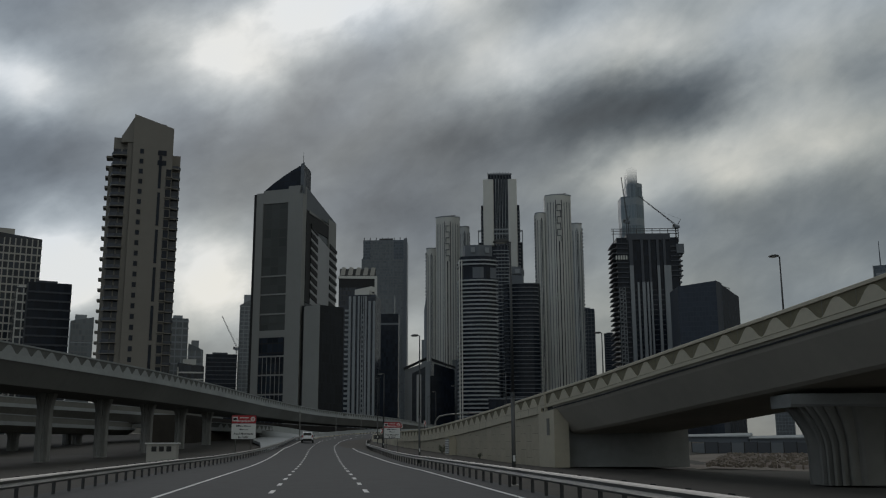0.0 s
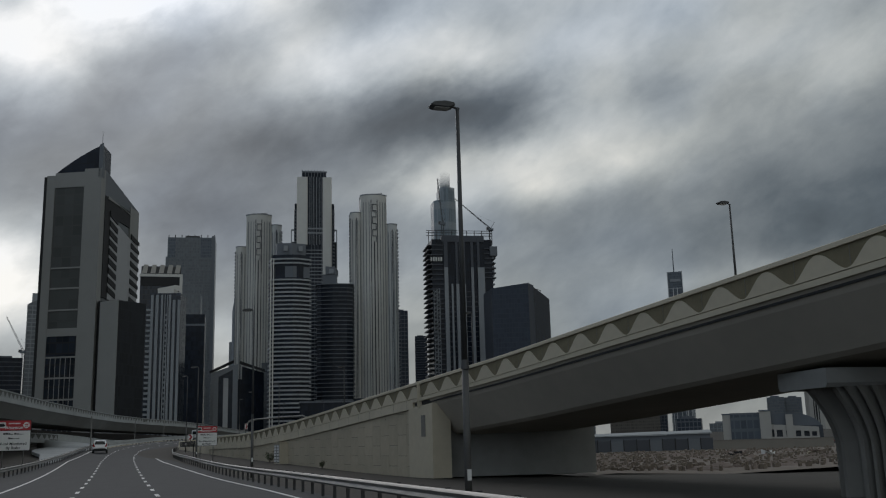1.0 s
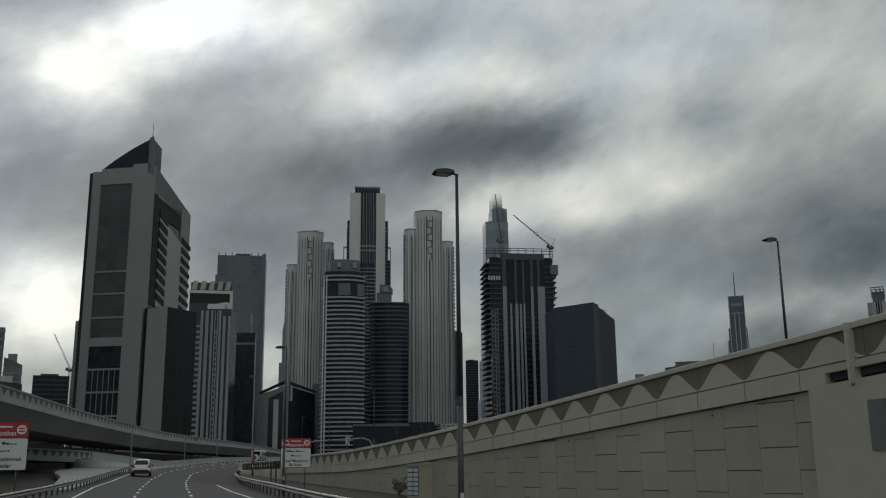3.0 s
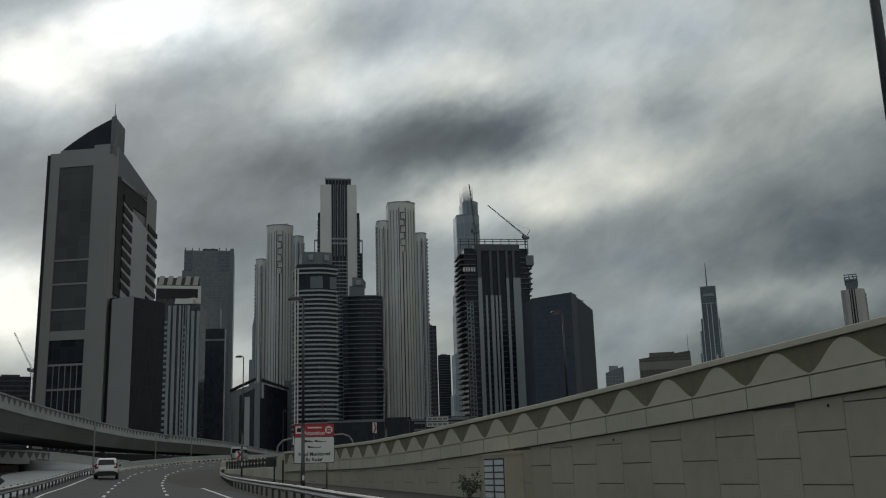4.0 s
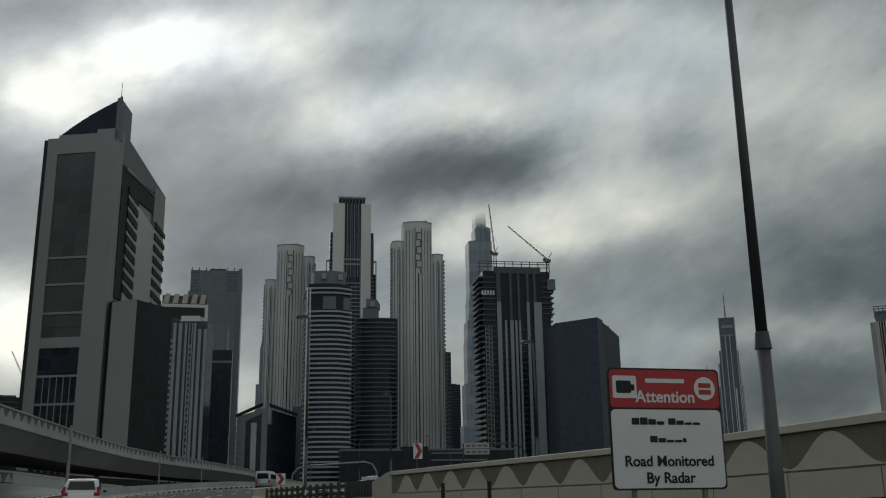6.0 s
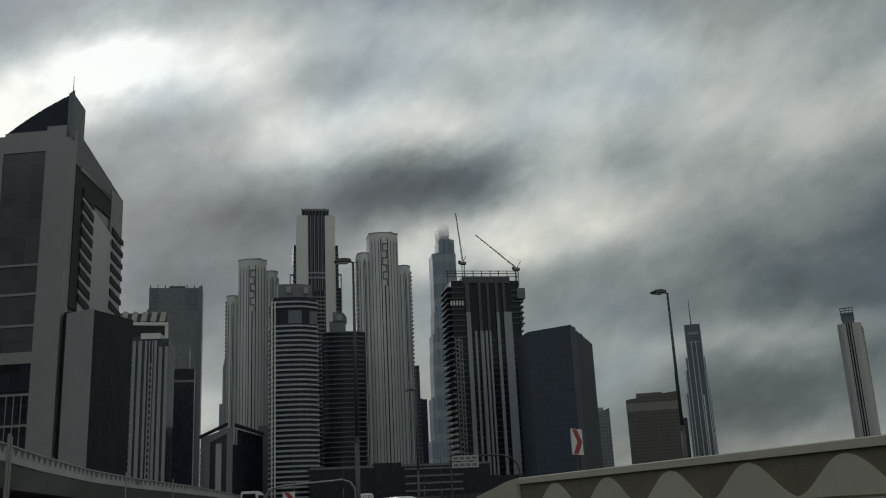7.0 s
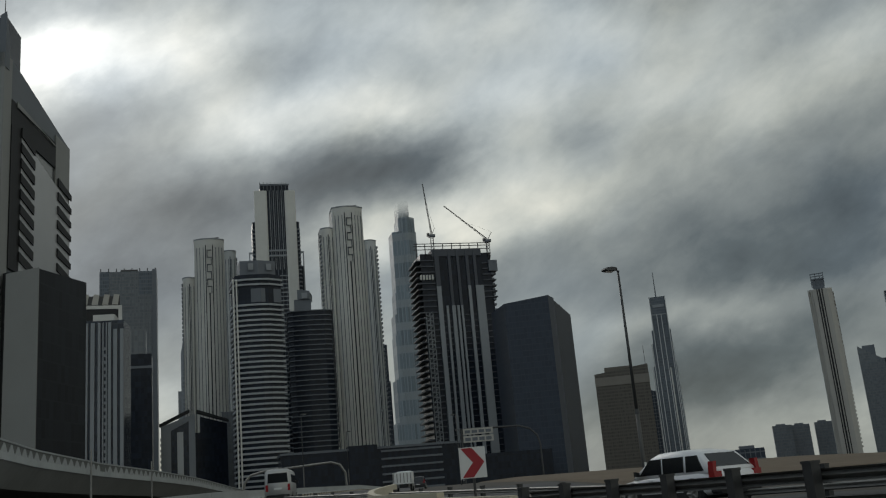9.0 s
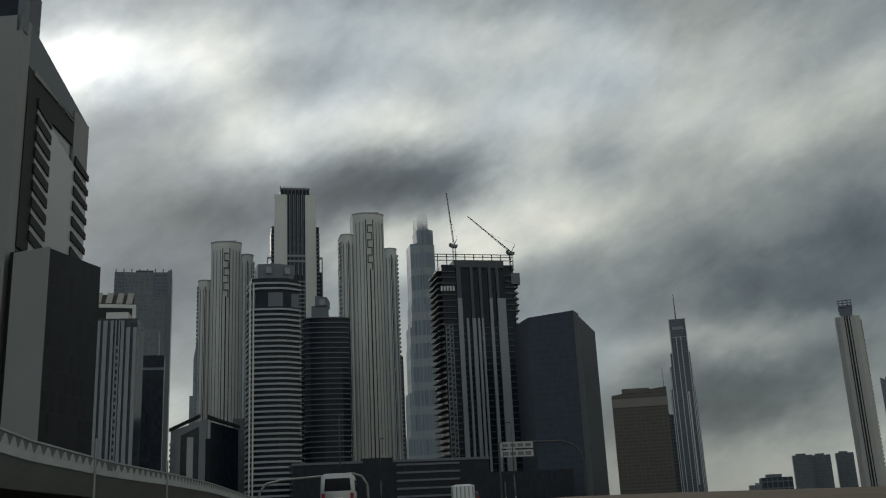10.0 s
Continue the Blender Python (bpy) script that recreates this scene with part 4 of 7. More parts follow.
def office_tower():
    """Grey tower with a dark sloping crown and a black-glass wing; its corner points at the road."""
    a, b, c = Vector((-82.2, 348.1)), Vector((-63.4, 342.7)), Vector((-56.4, 379.4))
    t = far("office_tower", b.x, b.y, "grey office tower with glazed front and dark sloping crown")
    L, R = a - b, c - b
    u, v = L.normalized(), R.normalized()

    def P(l, r):
        q = u * (l * narrow) + v * r
        return (q.x, q.y)

    wl_, wr = 25.6, R.length
    narrow = L.length / wl_
    top = 95.4 - BASE

    def block(bm, l0, l1, r0, r1, z0, z1):
        prism(bm, [P(l0, r0), P(l1, r0), P(l1, r1), P(l0, r1)], z0, z1)

    def bp(name, mat, l0, l1, r0, r1, z0, z1, label=""):
        bm = B()
        block(bm, l0, l1, r0, r1, z0, z1)
        return part(name, bm, mat, t, label)

    bp("core", GLASS_OFFICE, 0.25, wl_ - 0.4, 0.25, wr - 0.4, 0, 88 - BASE, "dim grey-green glass behind the front")
    bp("front_glass", GLASS_OFFICE, 7.6, wl_ - 3.6, 0.1, 3, 40, top - 4.5, "dim grey-green front glass")
    bp("front_glass", GLASS_DARK, 7.6, wl_ - 3.6, 0.06, 3, 0, 34.9, "dark glass of the lower front")
    bp("front_pylon", OFFICE_CLAD, 0, 8.0, -0.25, 3.6, 0, top + 1.2, "light grey cladding beside the glazed front")
    bp("front_pylon", OFFICE_CLAD, wl_ - 3.9, wl_, -0.25, 4.0, 0, top - 0.6, "light grey cladding beside the glazed front")
    bp("front_head", OFFICE_CLAD, 8.0, wl_ - 3.9, -0.2, 2.0, top - 5.0, top + 0.2)
    bp("front_band", OFFICE_CLAD, 8.0, wl_ - 3.9, -0.2, 0.3, 34.8, 37.4)
    for z in (6.8, 13.8, 20.8, 27.6, 43.2, 50.5, 57.4):
        bp("front_band", OFFICE_CLAD, 8.0, wl_ - 3.9, -0.12, 0.3, z, z + 0.55)
    for k in range(1, 6):
        l = 8.0 + (wl_ - 11.9) * k / 6
        bp("mullion", OFFICE_CLAD, l - 0.12, l + 0.12, -0.1, 0.3, 0, 27.6)
    bp("edge_fin", BLACK, wl_ - 0.1, wl_ + 1.2, -0.3, 5, 0, top - 1, "black edge fin")
    # right-hand face: sloping gable above a black notch, recess column, pale wall with short black balcony slots
    bm = B()
    prism(bm, [P(0.2, 3.6), P(0.2, wr), P(2.2, wr), P(2.2, 3.6)], 88 - BASE, [top + 1.5, 90.3 - BASE, 90.3 - BASE, top + 1.5])
    part("gable_wall", bm, SLATE_CLAD, t, "dark grey sloping gable wall")
    bp("shoulder", OFFICE_CLAD, -0.2, 3, wr - 9, wr, 76 - BASE, 90 - BASE, "grey shoulder at the rear corner")
    bp("notch", BLACK, -0.15, 0.6, 3.6, wr - 9, 82 - BASE, 88.0 - BASE, "black glazed notch under the gable")
    bm = B()
    prism(bm, [P(-0.5, 6), P(-0.5, wr - 10), P(-0.2, wr - 10), P(-0.2, 6)], 87.2 - BASE, [88.3 - BASE, 86.8 - BASE, 86.8 - BASE, 88.3 - BASE])
    part("notch_beam", bm, OFFICE_CLAD, t)
    bp("recess", BLACK, -0.3, 0.3, 3.6, 8.6, 48, 82.5 - BASE, "black recess column")
    bm = B()
    prism(bm, [P(-0.4, 8.6), P(-0.4, wr + 0.2), P(0.3, wr + 0.2), P(0.3, 8.6)], 48, [82 - BASE, 76 - BASE, 76 - BASE, 82 - BASE])
    part("balcony_wall", bm, WALL_SHINE, t, "smooth reflecting grey wall between the balconies")
    for k in range(9):
        z = 49.5 + 3.3 * k
        for r0, r1, up in ((8.2, 15.5, 0.9), (wr - 8.0, wr + 0.6, 0.6)):
            if z + up > 75 and r0 > 20:
                continue
            bm = B()
            fall = 1.5 if r0 < 20 else 0.9
            wedge(bm, [P(-0.75, r0), P(-0.75, r1), P(-0.35, r1), P(-0.35, r0)], [z + up, z + up - fall, z + up - fall, z + up], [z + up + 1.9, z + up + 0.4, z + up + 0.4, z + up + 1.9])
            part("balcony", bm, BLACK, t, "short black balcony slot")
    # crown
    n = 7
    tops = [105.0, 103.9, 102.6, 101.2, 99.6, 97.9, 96.0]
    bm = B()
    edge = [0.3 + (wl_ - 4.8) * k / (n - 1) for k in range(n)]
    pts = [P(l, 0.3) for l in edge] + [P(l, 8) for l in edge[::-1]]
    prism(bm, pts, top - 0.5, [z - BASE for z in tops] + [max(z - 1.0, 95.8) - BASE for z in tops[::-1]])
    part("crown", bm, GLASS_BLACK, t, "dark glazed sloping crown")
    bm = B()
    prism(bm, [P(-0.2, -0.25), P(1.6, -0.25), P(1.6, 2.2), P(-0.2, 1.8)], top - 2, [105.6 - BASE, 104.8 - BASE, top + 3.0, top + 4.0])
    part("crown_fin", bm, SLATE_CLAD, t)
    for l, r_, z0, z1 in ((1.0, 1.0, 103.5, 110.0), (1.0, 8.5, 97, 103)):
        bm = B()
        q = P(l, r_)
        rod(bm, (q[0], q[1], z0 - BASE), (q[0], q[1], z1 - BASE), 0.14, 0.05, 6)
        part("antenna", bm, STEEL_DARK, t)
    # low wing: grey pylon to the road, black glass side that turns away
    near = Vector((-55.8, 339.5)) - b
    end = Vector((-49.6, 358.0)) - b
    side = (end - near).normalized()
    root = u * -1.7 + v * -0.6

    def wing(name, mat, pts, z0, z1, label=""):
        bm = B()
        prism(bm, [(q.x, q.y) for q in pts], z0, z1)
        return part(name, bm, mat, t, label)

    wing("wing_slot", BLACK, [u * -0.4 + v * 1.0, u * -1.9 + v * 0.4, u * -1.9 + v * 22, u * -0.4 + v * 22], 0, 51.0 - BASE, "black slot beside the wing")
    wing("wing_pylon", OFFICE_CLAD, [root, near, near + v * 20, root + v * 20], 0, [50.4 - BASE, 51.0 - BASE, 51.0 - BASE, 50.4 - BASE], "light grey pylon of the wing")
    wing("wing", GLASS_WING, [near + side * 0.1 + v * 0.3, end, end + u * 8 + v * 8, near + u * 2 + v * 22], 6, [50.8 - BASE, 52.2 - BASE, 52.2 - BASE, 50.8 - BASE], "black glass wing")
    wing("wing_base", OFFICE_CLAD, [near + side * 0.2 - u * 0.3, end - u * 0.4, end + u * 8 + v * 8, near + u * 2 + v * 22], 4.2, 6)
    wing("wing_foot", OFFICE_CLAD, [near + side * 3 + u, near + side * 8 + u, near + side * 8 + u * 4, near + side * 3 + u * 4], 0, 4.2)
    return t


def residential_tower():
    t = far("residential_tower", -107.5, 300.0, "beige residential tower with stacked balconies and slit windows", yaw=19)
    z1 = 106 - BASE
    bm = B()
    prism(bm, [(-5.2, -0.4), (7.6, -0.4), (7.6, 14), (-5.2, 14)], 0, [z1 + 3.5, z1 - 0.5, z1 - 0.5, z1 + 3.5])
    part("shaft", bm, BEIGE_CLAD, t, "beige rendered shaft with a sloping top")
    for a, c, y, z in ((-11.4, -5.2, 3.0, 97), (7.4, 10.2, 2.4, 92), (-12.6, -11.4, 5.0, 87)):
        block_part(t, "side_wing", BEIGE_CLAD, a, c, y, 20, 0, z, "beige rendered wing")
    block_part(t, "balcony_glazing", GLASS_DARK, -11.2, -5.3, 2.6, 3.05, 3, 93, "dark glazing behind the balconies")
    block_part(t, "balcony_glazing", GLASS_DARK, 7.7, 10.0, 2.0, 2.45, 3, 86, "dark glazing behind the balconies")
    block_part(t, "bay_wall", BEIGE_CLAD, -7.0, -5.3, 0.9, 2.7, 0, 95, "beige upright beside the balconies")
    bm = B()
    prism(bm, [(-9.0, 1.2), (-5.2, 0.2), (-5.2, 12), (-9.0, 12)], 95, [97.0, z1 + 2.6, z1 + 2.6, 97.0])
    part("sloping_parapet", bm, BEIGE_CLAD, t)
    for k in range(26):
        z = 4 + 3.45 * k
        bm = B()
        prism(bm, [(-11.9, 3), (-11.3, 0.9), (-9.2, 0.2), (-7.0, 0.2), (-6.9, 3)], z, z + 0.3)
        deck = part("balcony", bm, BEIGE_CLAD, t)
        bm = B()
        prism(bm, [(-11.8, 2.9), (-11.25, 0.85), (-9.2, 0.15), (-7.0, 0.15), (-7.0, 0.28), (-9.1, 0.3), (-11.1, 0.95), (-11.6, 2.9)], z + 0.3, z + 1.2)
        part("railing", bm, DARK_CLAD, deck, "dark railing")
        bm = B()
        box(bm, -13.6, -11.5, 5.5, 9.5, z + 0.2, z + 0.9)
        part("balcony", bm, BEIGE_CLAD, t)
        bm = B()
        prism(bm, [(-9.0, 2.3), (-8.5, 2.3), (-8.5, 2.7), (-9.0, 2.7)], z + 0.3, z + 3.4)
        part("bay_post", bm, BEIGE_CLAD, t)
        if k < 25:
            bm = B()
            prism(bm, [(7.65, 0.4), (9.6, 0.7), (10.4, 2.3), (7.65, 2.4)], z, z + 0.3)
            deck = part("balcony", bm, BEIGE_CLAD, t)
            bm = B()
            prism(bm, [(7.65, 0.35), (9.6, 0.65), (10.4, 2.25), (10.2, 2.3), (9.5, 0.8), (7.65, 0.5)], z + 0.3, z + 1.1)
            part("railing", bm, DARK_CLAD, deck, "dark railing")
        if k < 24:
            bm = B()
            box(bm, 5.75, 7.35, -0.5, -0.3, z + 0.45, z + 2.95)
            part("balcony_opening", bm, GLASS_BLACK, t)
            bm = B()
            prism(bm, [(5.6, -0.35), (5.8, -1.2), (7.4, -1.2), (7.9, -0.35)], z, z + 0.28)
            part("balcony", bm, BEIGE_CLAD, t)
        bm = B()
        box(bm, -2.9, -1.7, -0.55, -0.3, z + 0.9, z + 2.5)
        if k in (24, 25):
            box(bm, 2.8, 5.6, -0.55, -0.3, z + 0.7, z + 2.4)
        part("window", bm, GLASS_BLACK, t)
    for k in range(7):
        bm = B()
        box(bm, 3.3, 4.2, -0.55, -0.3, 4 + 12.6 * k, 15.2 + 12.6 * k)
        part("slit_window", bm, GLASS_BLACK, t)
    bm = B()
    rod(bm, (-4, 4, z1 + 2.5), (5, 3, z1 + 1.6), 0.25, 0.15, 6)
    rod(bm, (-1, 4, z1), (-1, 4, z1 + 3.2), 0.2, 0.2, 6)
    part("roof_hoist", bm, STEEL_DARK, t)


def stepped_emblem_tower(x, z_main, z_left, z_right, y, label, tight, wide, tall):
    """Tall pale tower in three stepped shafts with upright ribs, serrated edges and an upright sign."""
    t = far("ribbed_tower", x, y, label, group="ribbed towers", wide=wide, tall=tall)
    shafts = ((-12.3, 12.3, z_main, 0.0), (-21.8, -11.0, z_left, 3.0), (11.0, 22.0, z_right, 3.0))
    for n, (a, c, z, back) in enumerate(shafts):
        h = z - BASE
        w, mid = c - a, (a + c) / 2
        bulge = 5.0 if n == 0 else 3.4

        def front(f):
            """Depth of the bowed front at a share f of its width."""
            return back + bulge * (2 * f - 1) ** 2

        bm = B()
        arc = [(a + 0.3 + (w - 0.6) * k / 14, front(k / 14) + 0.6) for k in range(15)]
        prism(bm, arc + [(c - 0.3, back + 24), (a + 0.3, back + 24)], 0, h)
        part("shaft", bm, WHITE_CLAD if n < 2 else COOL_PALE, t, "pale bowed shaft")
        # narrow strips of windows between the ribs
        bm = B()
        box(bm, -0.26, 0.26, -0.02, 0.5, 4, h - 7)
        strip = mesh_of("window_strip", bm, SLATE_CLAD)
        for f in ((0.1, 0.2, 0.31, 0.72, 0.82, 0.92) if n == 0 else (0.2, 0.42, 0.62, 0.84)):
            place("window_strip", strip, t, Matrix.Translation((a + w * f, front(f) + 0.5, 0)))
        slabs(t, "storey_line", GREY_CLAD, a + w * 0.3, c - w * 0.3, front(0.3) + 0.35, front(0.3) + 1.0, 6, h - 8, 3.6, 0.3)
        # deep upright slots and slim proud ribs
        bm = B()
        box(bm, -0.32, 0.32, -0.1, 0.6, 2, h - 5)
        slot = mesh_of("upright_slot", bm, GLASS_BLACK)
        for f in ((0.385, 0.615) if n == 0 else (0.53,)):
            place("upright_slot", slot, t, Matrix.Translation((a + w * f, front(f) + 0.5, 0)))
        bm = B()
        box(bm, -0.2, 0.2, -0.35, 0.5, 0, h - 3)
        rib = mesh_of("rib", bm, WHITE_CLAD)
        for f in ((0.05, 0.15, 0.255, 0.44, 0.56, 0.67, 0.77, 0.87, 0.96) if n == 0 else (0.1, 0.31, 0.73, 0.94)):
            place("rib", rib, t, Matrix.Translation((a + w * f, front(f) + 0.5, 0)))
        if n:
            side = (a - 0.7, a + 0.5) if n == 1 else (c - 0.5, c + 0.7)
            slabs(t, "edge_balcony", GREY_CLAD, side[0], side[1], back + 2, back + 9, 6, h - 3, 3.5, 1.4)
        bm = B()
        prism(bm, [(a + w * k / 10, front(k / 10) + 0.3) for k in range(11)] + [(c, back + 20), (a, back + 20)], h, h + 0.9)
        part("roof_edge", bm, GREY_CLAD, t)
    h = z_main - BASE
    for k in range(6):
        z = h - 10 - 6.2 * k
        bm = B()
        box(bm, -1.9, 1.9, -0.4, 0.5, z, z + 0.6)
        part("sign_stroke", bm, DARK_CLAD, t, "dark stroke of the upright sign")
        bm = B()
        x = -1.9 + 3.2 * (k % 2)
        box(bm, x, x + 0.6, -0.4, 0.5, z - 5.6, z)
        part("sign_stroke", bm, DARK_CLAD, t, "dark stroke of the upright sign")
    bm = B()
    box(bm, -0.45, 0.45, 0.2, 0.9, 8, h - 46)
    part("centre_slot", bm, GLASS_BLACK, t)
    if tight < 2.5:
        bm = B()
        prism(bm, [(-24.0, 8), (-21.3, 5), (-21.3, 26), (-24.0, 26)], 0, [128.0, 143.0, 143.0, 128.0])
        part("side_annex", bm, GREY_CLAD, t, "grey sloping annex beside the shafts")
        block_part(t, "low_annex", GREY_CLAD, -26.5, -24.0, 9, 26, 0, 98, "low grey annex beside the shafts")
    bm = B()
    rod(bm, (-7, 6, h + 1.8), (8, 6, h + 2.6), 0.3, 0.3, 6)
    rod(bm, (0, 6, h), (0, 6, h + 2.2), 0.3, 0.3, 6)
    part("roof_hoist", bm, STEEL_DARK, t)


def crowned_tower():
    """The tallest of the group: pale pylons on a dark ribbed core."""
    t = far("crowned_tower", 25.67, 880.3, "tall tower with pale pylons on a dark ribbed core", wide=0.924, tall=0.9155)
    g = lambda z: z - BASE
    for a, c, y, z in ((-12, 12, 1.5, 277), (-19.5, 20, 3.5, 244), (-22.5, 22.5, 6.5, 205)):
        bm = B()
        box(bm, a, c, y, 30 - 0.02 * y, 0, g(z))
        part("core", bm, GLASS_BLACK, t, "dark glazed core")
    fins(t, "rib", GREY_CLAD, -4.6, 7.4, 3.3, 0.55, 0.9, 1.6, g(201), g(272))
    fins(t, "rib", SLATE_CLAD, -3.0, 7.4, 3.3, 0.4, 1.1, 1.6, 0, g(272))
    bm = B()
    prism(bm, [(-17.3, 0.8), (-8.0, 0.0), (-6.6, 1.0), (-6.6, 4), (-17.3, 4)], g(201), g(271.5))
    part("pylon", bm, WHITE_CLAD, t, "pale pylon")
    bm = B()
    prism(bm, [(8.3, 0.8), (10.0, 0.0), (16.6, 0.4), (17.4, 1.2), (17.4, 4), (8.3, 4)], 0, g(271.5))
    part("pylon", bm, WHITE_CLAD, t, "pale pylon")
    block_part(t, "pylon_foot", BLACK, -17.6, -6.4, 0.5, 4.2, g(199.5), g(201))
    for x in (-23.0, 22.2):
        bm = B()
        box(bm, x, x + 0.9, 6, 7, g(150), g(216.4))
        box(bm, x - (0 if x < 0 else 3.2), x + (4 if x < 0 else 0.9), 6, 7, g(216.5), g(218))
        part("side_frame", bm, GREY_CLAD, t)
    slabs(t, "balcony", GREY_CLAD, -8, 8.3, 0.8, 1.8, 3, g(196), 3.6, 0.8)
    slabs(t, "belt", GREY_CLAD, -8, 8.3, 0.7, 1.8, g(212.5), g(220), 4.5, 1.5)
    slabs(t, "side_balcony", SLATE_CLAD, -19.9, -17.2, 3.2, 9, g(150), g(240), 3.6, 1.2)
    slabs(t, "side_balcony", SLATE_CLAD, 17.6, 20.5, 3.2, 9, g(150), g(240), 3.6, 1.2)
    for y in (1.2, 27.0):
        block_part(t, "crown_rail", SLATE_CLAD, -12.5, 12.5, y, y + 0.7, g(276.5), g(278))
    fins(t, "crown_post", SLATE_CLAD, -12.4, 12.6, 3.1, 0.5, 1.1, 1.9, g(272), g(279.3))


def banded_tower():
    t = far("banded_tower", 5.2, 741.4, "pale banded apartment tower with wrap-round balconies", yaw=10, tall=0.9743)
    h = 151 - BASE
    bm = B()
    prism(bm, [(-15.0, 6.6), (-8.5, 3.4), (0.0, 0.9), (5.0, 0.7), (13.4, 3.8), (14.4, 24), (-14.0, 24)], 0, h)
    part("core", bm, GLASS_BLACK, t, "dark recessed glazing")
    z, k = 3.0, 0
    while z < h - 1:
        if not (h - 18 < z < h - 9):
            bm = B()
            prism(bm, [(-16.4, 5.6), (-9.0, 2.2), (0.0, -0.4), (5.0, -0.6), (14.6, 2.8), (15.6, 24.6), (-15.0, 24.6)], z, z + 1.2)
            part("balcony_band", bm, BAND, t)
        z += 3.31
        k += 1
    bm = B()
    prism(bm, [(-13.0, 5.6), (0.0, 0.2), (13.5, 3.0), (14.5, 22), (-12.5, 22)], h - 18.3, h - 9.4)
    prism(bm, [(-11.5, 6), (-1, 2.2), (10.5, 4), (11, 18), (-11, 18)], h, h + 9.5)
    part("service_floor", bm, SLATE_CLAD, t, "grey service floors and crown")
    fins(t, "edge_fin", WHITE_CLAD, -16.6, -12.5, 2.0, 0.8, 4.3, 5.5, 0, h - 3)
    for x in (-5.5, 6.0):
        block_part(t, "roof_emblem", GREY_CLAD, x - 1.6, x + 1.6, 1.8, 2.6, h + 3, h + 7.2)


def dark_tower():
    t = far("dark_tower", 37.8, 790.0, "dark glass tower with shallow curved balconies", yaw=-6, wide=0.95, tall=0.961)
    h = 138 - BASE
    bm = B()
    prism(bm, [(-14, 6), (-10, 1.5), (0, 0.4), (12, 1.2), (17, 5), (17, 26), (-14, 26)], 0, h)
    part("core", bm, GLASS_BLACK, t, "near-black glazing")
    z = 3.0
    while z < h:
        bm = B()
        prism(bm, [(-15, 6), (-13.5, 2.4), (-10.6, 0.8), (-5, -0.1), (0, -0.3), (6, 0.0), (12.4, 0.9), (16, 2.6), (18, 5.2), (18, 26.5), (-15, 26.5)], z, z + 0.7)
        part("floor_edge", bm, SLATE_CLAD, t)
        z += 3.5
    bm = B()
    box(bm, -9, 3, 6, 20, h, h + 9)
    prism(bm, [(-6.5, 5), (2, 5), (4, 18), (-6.5, 18)], h + 9, [h + 16, h + 15, h + 14, h + 16])
    part("crown", bm, SLATE_CLAD, t)
    bm = B()
    box(bm, -3.4, 0.6, 4.6, 5.0, h + 9.5, h + 13.6)
    part("roof_emblem", bm, GREY_CLAD, t)


def needle_tower():
    """The very tall stepped tower whose head is lost in the cloud."""
    t = far("needle_tower", 255.3, 1471.0, "very tall pale stepped tower whose head is lost in cloud", wide=0.966, tall=0.9795)
    m = GLASS_PALE.copy()
    m.name = "pale_glass_in_cloud"
    n, l = m.node_tree.nodes, m.node_tree.links
    tcx, sp = n.new("ShaderNodeTexCoord"), n.new("ShaderNodeSeparateXYZ")
    l.new(tcx.outputs["Object"], sp.inputs[0])
    # cloud round the head is imitated: the glass turns transparent with height
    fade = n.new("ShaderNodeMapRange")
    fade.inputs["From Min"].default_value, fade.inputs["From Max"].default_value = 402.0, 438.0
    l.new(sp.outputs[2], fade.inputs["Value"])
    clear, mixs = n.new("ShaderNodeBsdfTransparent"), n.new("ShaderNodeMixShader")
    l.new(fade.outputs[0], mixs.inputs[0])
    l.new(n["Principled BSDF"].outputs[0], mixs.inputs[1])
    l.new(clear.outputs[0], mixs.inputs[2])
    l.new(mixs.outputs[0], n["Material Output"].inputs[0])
    steps = ((-8.0, 8.5, 4, 480), (-10.0, 15.5, 2, 415), (-20.0, 17.5, 5, 394), (-22.0, 20.5, 3, 300), (-24.5, 22.0, 6, 268), (-26.0, 26.0, 4, 236), (-29.0, 30.0, 7, 172), (-33.0, 36.0, 6, 110))
    for a, c, y, z in steps:
        bm = B()
        w = c - a
        pts = [(a, y + 8)] + [(a + w * k / 8, y + 8 - 8 * math.sin(math.pi * k / 8)) for k in range(1, 8)] + [(c, y + 8), (c, y + 40), (a, y + 40)]
        prism(bm, pts, 0, z - BASE)
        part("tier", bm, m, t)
        bm = B()
        box(bm, -0.35, 0.35, -0.7, 0.5, 0, min(z - 6, 420) - BASE)
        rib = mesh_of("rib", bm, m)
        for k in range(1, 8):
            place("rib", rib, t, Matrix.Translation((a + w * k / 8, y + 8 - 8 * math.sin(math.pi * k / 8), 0)))



